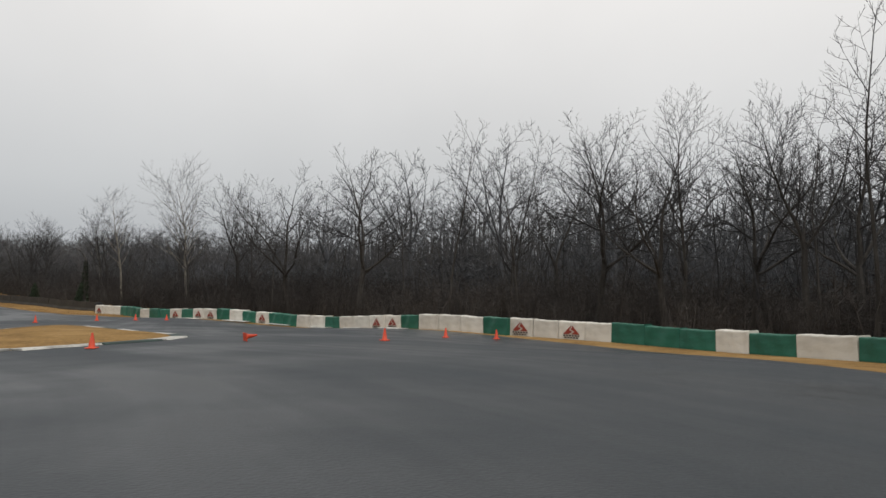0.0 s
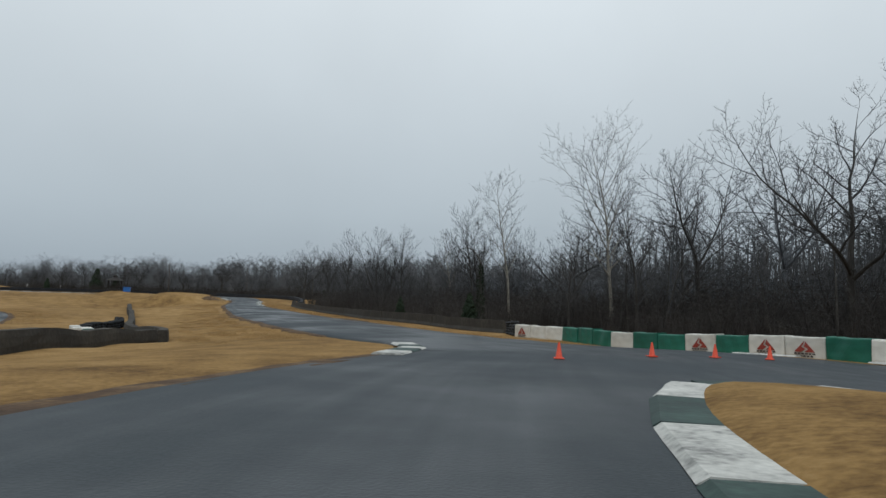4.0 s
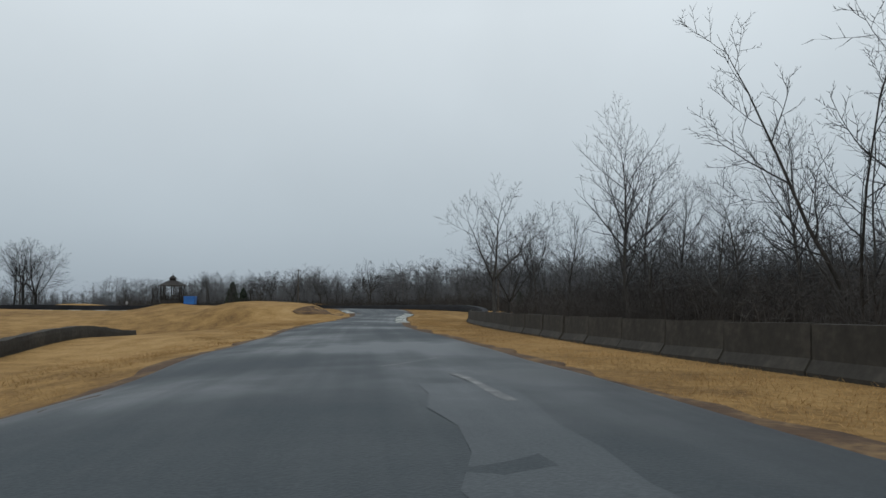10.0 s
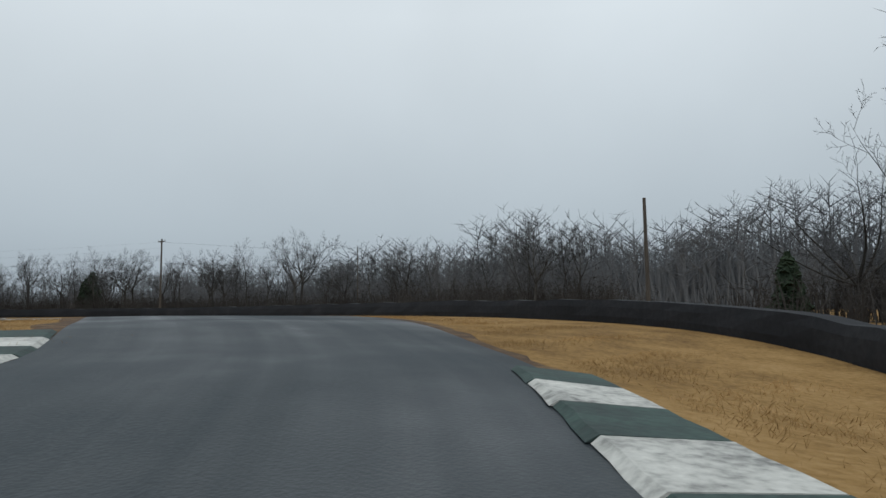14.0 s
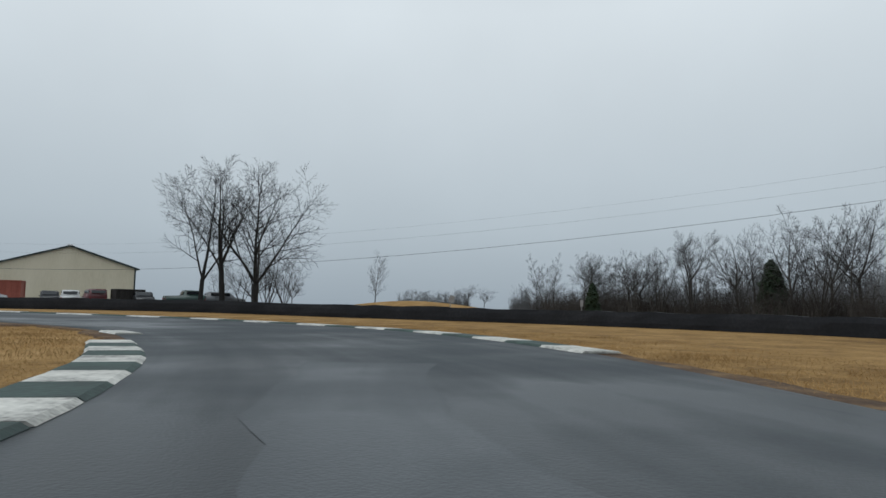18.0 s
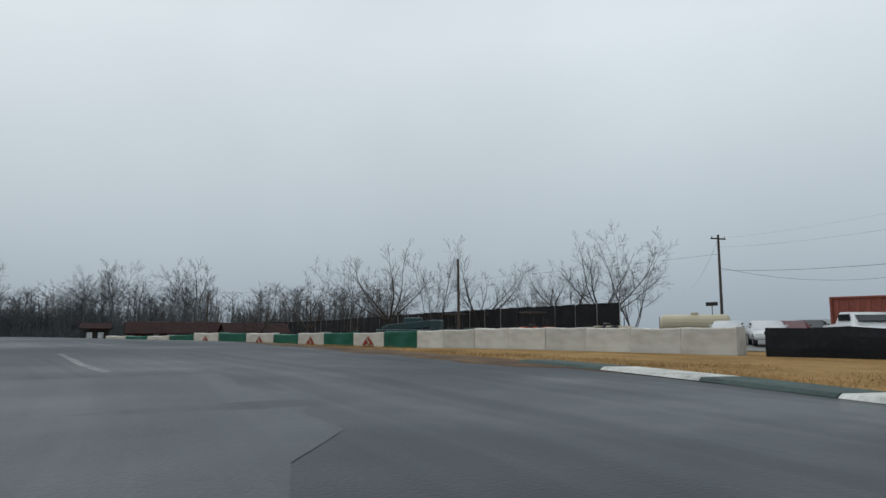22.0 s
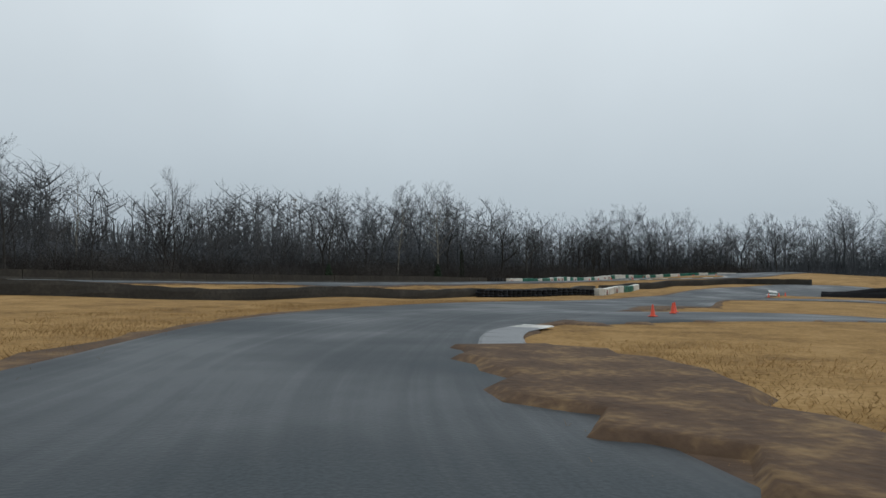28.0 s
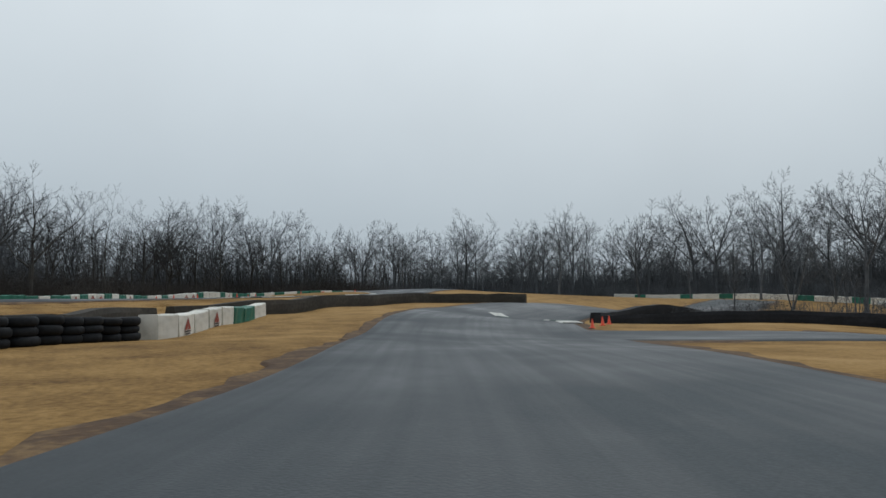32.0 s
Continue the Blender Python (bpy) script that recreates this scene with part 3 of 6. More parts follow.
kerb(ISLAND + ISLAND[:1], 1.1, 2.5, "wg", "worn white and green painted kerb round the grass island")
kerb(((-30.9, 40.5), (-31.9, 44.2), (-33.6, 46.6)), 0.9, 1.4, "wg", "short painted kerb on the grass point")
kerb(((-106.6, 126.5), (-111.0, 131.0), (-117, 137.5), (-120.9, 142.4), (-124.5, 147.2)), 1.15, 1.25, "wg", "black-stained white striped kerb on the inside of the bend")
kerb(((-128.6, 141.0), (-131.5, 143.3), (-134.5, 145.2)), 1.1, 1.3, "wg", "short striped kerb on the far side of the bend")
kerb(((-151, 154.9), (-156, 156.4), (-160.5, 157.1), (-166, 157.1), (-171.4, 156.5), (-175.6, 155.8), (-180.6, 154.3), (-185.8, 151.9)), 1.15, 1.45, "wg", "white and green striped apex kerb beside dry grass")
kerb(((-190.2, 150.5), (-191.9, 149.2)), 0.9, 1.0, "ww", "chipped white kerb end at the inside of the bend")
kerb(((-184, 164.6), (-191, 162.7), (-199, 158.6), (-207.5, 150.5), (-211.7, 143.9), (-213.8, 134), (-213.9, 123), (-212.9, 118)), 1.15, 2.6, "wg", "long outside kerb painted in white and green blocks")
kerb(((-2.2, 37.2), (-6.2, 43.4), (-10.6, 48.4), (-16.5, 52.2), (-22, 54.6)), 0.8, 2.5, "w-", "flat white kerb blocks in front of the outer wall", rise=0.03)
kerb(((-56, 31), (-62, 33.5), (-67, 36.3), (-73, 40.3)), 1.2, 1.8, "wg", "striped kerb on the inside of the right-hand bend")
kerb(((-116, 39), (-111, 34.5), (-104, 32), (-97, 34)), 1.0, 2.4, "w-", "white kerb blocks on the loop road")
kerb(((-184.5, 97.4), (-176, 91.4), (-168, 87.7), (-163.4, 86.7)), 1.2, 2.2, "wg", "worn white and green kerb inside the downhill bend")
kerb(((-142.5, 80.4), (-138.5, 80.3), (-135, 79.8), (-132.6, 78.6)), 1.0, 1.2, "ccwccc", "broken grey concrete kerb at the point of the grass", rise=0.03)


# ---- barriers ----
def panel_mesh(length, height, depth, seed, sag):
    """A tarpaulin-wrapped block of tyres: flat creased faces, folded top edge, a little sag."""
    rr = random.Random(seed)
    nu = 15
    prof = ((-0.5, 0.0), (-0.505, 0.2), (-0.5, 0.4), (-0.5, 0.6), (-0.495, 0.8), (-0.485, 0.95), (-0.45, 0.995), (-0.2, 1.0), (0.2, 1.0), (0.45, 0.995), (0.485, 0.95), (0.5, 0.6), (0.5, 0.0))
    folds = [(rr.uniform(-4, 4), rr.uniform(5, 16), rr.uniform(0, 6.3), rr.uniform(0.004, 0.013)) for _ in range(5)]
    verts = []
    for i in range(nu):
        u = i / (nu - 1)
        x = length * (u - 0.5) * 0.995
        e = 1 - (0.05 if i in (0, nu - 1) else 0.0)
        top = 1 + sag * (rr.uniform(-0.4, 0.4) - 0.9 * math.sin(math.pi * u))
        for y, z in prof:
            crease = sum(a * math.sin(fz * z + fx * u + ph) for fz, fx, ph, a in folds)
            lower = 0.02 * (rr.random() - 0.3) if z == 0.0 else 0.0
            verts.append((x, depth * y * e + crease * (1 if abs(y) > 0.4 else 0), height * (z * (top if z > 0.7 else 1) + lower)))
    k = len(prof)
    faces = [(i * k + j, (i + 1) * k + j, (i + 1) * k + j + 1, i * k + j + 1) for i in range(nu - 1) for j in range(k - 1)]
    faces += [tuple(range(k)), tuple(range((nu - 1) * k + k - 1, (nu - 1) * k - 1, -1))]
    me = bpy.data.meshes.new("panel")
    me.from_pydata(verts, [], faces)
    me.update()
    return me


def logo_mesh(w, h):
    """Red triangle with a light curve left open, over dark bars."""
    me = bpy.data.meshes.new("logo")
    v, f = [], []

    def quad(pts, t=0.012):
        n0 = len(v)
        v.extend((x, -t, z) for x, z in pts)
        v.extend((x, 0.0, z) for x, z in pts)
        n = len(pts)
        f.append(tuple(range(n0, n0 + n)))
        for i in range(n):
            f.append((n0 + i, n0 + n + i, n0 + n + (i + 1) % n, n0 + (i + 1) % n))
    quad(((-0.5 * w, 0.3 * h), (-0.18 * w, 0.3 * h), (0.05 * w, 0.5 * h), (-0.16 * w, 0.62 * h), (-0.05 * w, 0.8 * h), (0.0, h)))
    quad(((0.04 * w, h * 0.96), (0.03 * w, 0.8 * h), (-0.04 * w, 0.66 * h), (0.18 * w, 0.5 * h), (0.0, 0.3 * h), (0.5 * w, 0.3 * h)))
    for i in range(6):
        x = (-0.5 + i * 0.175) * w
        quad(((x, 0.15 * h), (x + 0.12 * w, 0.15 * h), (x + 0.12 * w, 0.25 * h), (x, 0.25 * h)))
    for i in range(5):
        x = (-0.42 + i * 0.175) * w
        quad(((x, 0.0), (x + 0.12 * w, 0.0), (x + 0.12 * w, 0.1 * h), (x, 0.1 * h)))
    me.from_pydata(v, [], f)
    me.materials.append(LOGO_RED), me.materials.append(LOGO_DARK)
    for p in me.polygons:
        p.material_index = 0 if max(me.vertices[i].co.z for i in p.vertices) > 0.29 * h else 1
    me.update()
    return me


PANELS = {}
for ch, mat in (("w", WHITE_TARP), ("g", GREEN_TARP)):
    for s in range(4):
        me = panel_mesh(1.0, 1.0, 0.75, s + (10 if ch == "g" else 0), 0.035)
        me.materials.append(mat)
        PANELS[ch, s] = me
LOGO = logo_mesh(0.62, 0.72)


def tarp_wall(line, pattern, height, label, side=1, lengths=None):
    """Wrapped blocks along a line, one letter each: w white, g green, l white with the mark. side: the face that bears the mark."""
    base = thing("tyre_barrier", Matrix(), label, "barrier", "wrapped tyre barriers")
    pts = resample(line, 0.25)
    share = np.concatenate([[0], np.cumsum(lengths if lengths else [1.0] * len(pattern))])
    idx = share / share[-1] * (len(pts) - 1)
    at = np.stack([np.interp(idx, np.arange(len(pts)), pts[:, k]) for k in range(2)], 1)
    rr = random.Random(len(pattern))
    for i, ch in enumerate(pattern):
        a, b = at[i], at[i + 1]
        d, c = b - a, (a + b) / 2
        ln = float(np.hypot(*d))
        yaw = math.atan2(d[1], d[0]) + (math.pi if side < 0 else 0)
        z = min(ground_z(*a), ground_z(*b), ground_z(*c)) - 0.03
        tilt = math.atan2(ground_z(*b) - ground_z(*a), ln) * (-1 if side < 0 else 1)
        ob = new("panel", PANELS["g" if ch == "g" else "w", rr.randrange(4)])
        ob.parent = base
        h = height * rr.uniform(0.96, 1.04)
        ob.matrix_basis = Matrix.LocRotScale((c[0], c[1], z), Euler((rr.uniform(-0.02, 0.02), -tilt, yaw + rr.uniform(-0.03, 0.03))), (ln * 0.985, 1.0, h))
        if ch == "l":
            lg = new("logo", LOGO)
            lg.parent = ob
            lg["label"] = "red triangular mark with dark bars"
            lg.matrix_basis = Matrix.LocRotScale((0.0, -0.405, 0.1), None, (1.4 / ln, 1.0, 1.0))
    return base


def belt_wall(line, height, depth, mat, label, step=1.3, seed=0, wave=0.05, category="barrier", name="tyre_barrier"):
    """A run of stacked tyres behind a rubber belt: leaning sheets with an uneven top."""
    pts = resample(line, step)
    rr = np.random.default_rng(seed)
    base = thing(name, Matrix(), label, category, "dark track barriers")
    d = np.gradient(pts[:, :2], axis=0)
    d /= np.hypot(d[:, 0], d[:, 1])[:, None]
    nn = np.stack([-d[:, 1], d[:, 0]], 1)
    n = len(pts)
    z0 = land(pts[:, 0], pts[:, 1])
    top = height * (1 + rr.uniform(-wave, wave, n))
    out = rr.uniform(-0.022, 0.022, (n, 8))
    prof = ((-0.5, -0.05), (-0.53, 0.3), (-0.5, 0.7), (-0.42, 1.0), (0.42, 1.0), (0.5, 0.7), (0.53, 0.3), (0.5, -0.05))
    chunk = 6
    for s in range(0, n - 1, chunk):
        e = min(s + chunk, n - 1)
        verts = [(pts[i, 0] + nn[i, 0] * (depth * p + out[i, k]), pts[i, 1] + nn[i, 1] * (depth * p + out[i, k]), z0[i] + top[i] * q) for i in range(s, e + 1) for k, (p, q) in enumerate(prof)]
        m = e - s + 1
        faces = [(i * 8 + j, (i + 1) * 8 + j, (i + 1) * 8 + j + 1, i * 8 + j + 1) for i in range(m - 1) for j in range(7)]
        faces += [tuple(range(8)), tuple(range((m - 1) * 8 + 7, (m - 1) * 8 - 1, -1))]
        mesh_object("belt", verts, faces, mat, base, smooth=False)
    return base


def stack_mesh(seed, rows, wide=1.0, tall=1.0, mat=TYRE):
    """A pile of tyres: rings with a hollow middle."""
    rr = random.Random(seed)
    bm = bmesh.new()
    z = 0.0
    for _ in range(rows):
        w, r, ox, oy = rr.uniform(0.17, 0.22) * tall, rr.uniform(0.29, 0.34) * wide, rr.uniform(-0.05, 0.05), rr.uniform(-0.05, 0.05)
        prof = ((r * 0.6, 0.1), (r * 0.85, 0.0), (r, 0.22), (r * 1.02, 0.5), (r, 0.78), (r * 0.85, 1.0), (r * 0.6, 0.9))
        rings = []
        for k in range(12):
            a = 2 * math.pi * k / 12
            rings.append([bm.verts.new((ox + q * math.cos(a), oy + q * math.sin(a), z + w * h)) for q, h in prof])
        for k in range(12):
            A, B = rings[k], rings[(k + 1) % 12]
            for j in range(len(prof) - 1):
                bm.faces.new((A[j], B[j], B[j + 1], A[j + 1]))
        z += w
    me = bpy.data.meshes.new("tyre_stack")
    bm.to_mesh(me)
    bm.free()
    me.materials.append(mat)
    me.polygons.foreach_set("use_smooth", [True] * len(me.polygons))
    return me


STACKS = [stack_mesh(s, 5 if s < 4 else 4) for s in range(6)]
LOW_STACKS = [stack_mesh(s, 3, 1.45, 1.42, WET_TYRE) for s in range(6, 14)]


def tyre_wall(line, label, stacks=STACKS, step=0.66):
    base = thing("tyre_wall", Matrix(), label, "tyre wall", "bare tyre walls")
    pts = resample(line, step)
    rr = random.Random(len(pts))
    for p in pts:
        ob = new("tyre_stack", stacks[rr.randrange(len(stacks))])
        ob.parent = base
        x, y = p[0] + rr.uniform(-0.05, 0.05), p[1] + rr.uniform(-0.05, 0.05)
        ob.matrix_basis = pose(x, y, ground_z(x, y), rr.uniform(-2, 2), rr.uniform(-2, 2), rr.uniform(0, 360))
    return base


OUTER = ((-35.7, 67.9), (-31.8, 65.1), (-27.5, 61), (-21, 56.4), (-13.5, 51), (-6.5, 45), (-1, 39), (3.7, 34.4))
OUTER2 = ((3.7, 34.7), (8.6, 31.6), (12.0, 27.2), (13.8, 23.6), (15.2, 19.6), (17.6, 12), (21, 0), (24, -15), (27.5, -38))
tyre_wall(((-37.3, 70.7), (-36.8, 69.9), (-36.3, 69.0)), "short row of black tyre stacks at the end of the wrapped barrier")
tarp_wall(OUTER, "lwwgggwgglgllgwglggwwgwwllgwwwg", 0.92, "tyre barrier wrapped in white and green tarpaulins below the woods", side=1)
tarp_wall(OUTER2, "lwlwgggwgwgwggwgwwgwggwgwgwwggw", 0.95, "white and green wrapped tyre barrier on the outside of the hairpin", side=1,
          lengths=[1.45] * 4 + [1.9] * 3 + [1.6, 2.2, 2.5, 2.4] + [3.1] * 20)
tarp_wall(((-9, -43), (-22, -41), (-38, -38), (-56, -34), (-66, -30)), "wwgwwwgwwgwwwwgwwgww", 0.95, "far white and green wrapped barrier below the southern woods", side=1)
tarp_wall(((-224.2, 113), (-221.5, 106), (-217, 96.1)), "wwwwwwww", 1.1, "tyre barrier wrapped in dirty white tarpaulins beside the yard", side=-1)
tarp_wall(((-217, 96.1), (-212.9, 91.5), (-209.6, 87.3), (-205.8, 84), (-198.3, 76.5)), "glglglglglgl", 1.12, "green and white wrapped tyre barrier with red triangular marks", side=-1)
tarp_wall(((-72.2, 61.4), (-66, 57.6), (-60.4, 54.0), (-57.2, 51.6)), "wlwlwggw", 0.95, "bleached white and green wrapped blocks on the inner barrier", side=1)
tarp_wall(((-88, 20.5), (-94, 17.3), (-101, 15), (-109, 14.2), (-117, 15), (-124, 18.5), (-130, 24.5)), "wgwgwwgwgggggwgwg", 0.95, "white and green wrapped barrier round the loop road", side=1)
belt_wall(((-49.6, 21.4), (-45.8, 24.6), (-44, 29.5), (-46, 35.6), (-49.6, 42), (-53.8, 48.4), (-57, 53.6), (-58.8, 57.4)), 0.95, 0.8, BROWN_SHEET, "long black rubber-belted tyre barrier on the inner grass", seed=2)
belt_wall(((-58.9, 58.4), (-60.6, 60.0), (-64, 61.8), (-69, 64.4), (-74, 68.2), (-80, 73.6), (-87, 79.6), (-93, 84.6), (-103, 93), (-112, 100.2), (-121, 107.8), (-129.5, 114.8)), 0.85, 0.7, BROWN_SHEET, "low black belted tyre barrier along the inner grass", seed=5)
belt_wall(((-118.2, 152.2), (-122, 160), (-131, 168), (-145, 175), (-157, 179.5), (-173, 184), (-186, 185.5), (-197, 184), (-206, 178.2), (-213, 170.5), (-218, 162.5)), 1.0, 0.9, BLACK_SHEET, "continuous black tyre barrier round the outside of the bend", seed=7)
belt_wall(((-218, 162.5), (-224, 151.5), (-227, 140), (-228.6, 128), (-227.6, 119), (-224.6, 113.8)), 1.05, 0.9, BLACK_SHEET, "taller black tyre barrier between the bend and the yard", seed=7)
tyre_wall(((-154.4, 59.2), (-158, 62.2), (-161.4, 65.0), (-164.4, 67.4), (-167.4, 69.4), (-170.6, 70.8), (-174.4, 71.9), (-178.2, 72.6), (-184, 73.2), (-190, 74.0), (-197.2, 75.6)), "curved wall of black tyre stacks in front of the trailers", LOW_STACKS, 0.86)
tyre_wall(((-153.7, 58.4), (-152.2, 56.2), (-149.6, 51.6), (-146.6, 46.2)), "black tyre wall turning back behind the bend towards the trailers", LOW_STACKS, 0.86)
tyre_wall(((-72.6, 62.2), (-75.4, 65.6), (-78.4, 69.8), (-81.6, 73.4), (-85.4, 76.6)), "black tyre stacks standing in front of the brown barrier", LOW_STACKS, 0.86)
belt_wall(((-64.6, 28.6), (-72, 25.2), (-80, 22.6), (-88, 20.8)), 0.8, 0.9, BLACK_SHEET, "dark tyre barrier beside the loop road", seed=9)
belt_wall(((-64.4, 28.4), (-62, 20), (-61.5, 5), (-62, -10)), 0.95, 0.9, BLACK_SHEET, "dark tyre barrier bending away from the track", seed=10)


def block_wall(line, label):
    """Concrete barrier blocks with fabric skirts, block by block."""
    base = thing("concrete_barrier", Matrix(), label, "barrier", "dark track barriers")
    pts = resample(line, 3.0)
    prof = ((-0.3, 0.0), (-0.3, 0.12), (-0.14, 0.36), (-0.09, 1.05), (0.09, 1.05), (0.14, 0.36), (0.3, 0.12), (0.3, 0.0))
    bm = prism(prof, -1.47, 1.47)
    bmesh.ops.recalc_face_normals(bm, faces=bm.faces[:])
    me = bpy.data.meshes.new("block")
    bm.to_mesh(me)
    bm.free()
    me.materials.append(BROWN_SHEET)
    rr = random.Random(5)
    for a, b in zip(pts[:-1], pts[1:]):
        c, d = (a + b) / 2, b - a
        ob = new("block", me)
        ob.parent = base
        ob.matrix_basis = pose(c[0], c[1], min(ground_z(*a), ground_z(*b)) - 0.02, rr.uniform(-1, 1), rr.uniform(-2, 2), math.degrees(math.atan2(d[1], d[0])) - 90 + rr.uniform(-1.2, 1.2))
    return base


block_wall(((-38.0, 71.9), (-43.7, 75.9), (-50, 81), (-60.8, 89.4), (-68.5, 97.4), (-81, 109), (-93.3, 120.6), (-104, 132.4), (-111.5, 143), (-117.5, 151.5)), "stained concrete barrier along the edge of the woods")


# ---- traffic cones ----
def make_cone():
    c = thing("traffic_cone", Matrix(), "bright orange plastic traffic cone on the tarmac", "traffic cone", "orange cones")
    bm = bmesh.new()
    rings = []
    for r, z in ((0.115, 0.03), (0.095, 0.05), (0.028, 0.44), (0.022, 0.455), (0.012, 0.45)):
        rings.append([bm.verts.new((r * math.cos(a * math.pi / 7), r * math.sin(a * math.pi / 7), z)) for a in range(14)])
    for A, B in zip(rings[:-1], rings[1:]):
        for i in range(14):
            bm.faces.new((A[i], A[(i + 1) % 14], B[(i + 1) % 14], B[i]))
    part("body", bm, CONE_ORANGE, c, smooth=True)
    part("base", box((0, 0, 0.016), (0.29, 0.29, 0.032), 0.01), CONE_ORANGE, c)
    return c


CONES = ((-10.2, 19.1, 0), (-6.8, 22.6, 1), (-2.1, 24.2, 0), (0.2, 30.6, 0), (2.6, 30.9, 0), (-24.4, 46.2, 0), (-22.6, 48.2, 0), (-20.9, 49.6, 0), (-26.5, 42.6, 0), (-127.0, 73.3, 0), (-124.0, 71.4, 0), (-122.6, 70.8, 0), (-75.7, 41.9, 0), (-75.0, 40.3, 0), (-74.6, 39.3, 0))
first = make_cone()
for k, (x, y, fallen) in enumerate(CONES):
    z = ground_z(x, y) + 0.08
    m = pose(x, y, z + 0.13, 0, 84, 40 * k) if fallen else pose(x, y, z, 0, 0, 25 * k)
    if k == 0:
        first.matrix_basis = m
    else:
        ob = copy_thing(first, m)
        if fallen:
            tagged(ob, "orange plastic traffic cone knocked over on its side")


# ---- trees ----
class Grower:
    """Collects tapered limbs as faces."""

    def __init__(self):
        self.v, self.f = [], []

    def limb(self, pts, radii, sides):
        rings = []
        n = len(pts)
        for i, (p, r) in enumerate(zip(pts, radii)):
            d = (pts[min(i + 1, n - 1)] - pts[max(i - 1, 0)]).normalized()
            a = d.orthogonal().normalized()
            b = d.cross(a)
            if i == n - 1 and r <= 0:
                self.v.append(tuple(p))
                rings.append([len(self.v) - 1])
                continue
            ring = []
            for k in range(sides):
                t = 2 * math.pi * k / sides
                self.v.append(tuple(p + a * (r * math.cos(t)) + b * (r * math.sin(t))))
                ring.append(len(self.v) - 1)
            rings.append(ring)
        for A, B in zip(rings[:-1], rings[1:]):
            for k in range(sides):
                j = (k + 1) % sides
                self.f.append((A[k], A[j], B[0]) if len(B) == 1 else (A[k], A[j], B[j], B[k]))

    def mesh(self, name, mat):
        me = bpy.data.meshes.new(name)
        me.from_pydata(self.v, [], self.f)
        me.materials.append(mat)
        me.update()
        return me


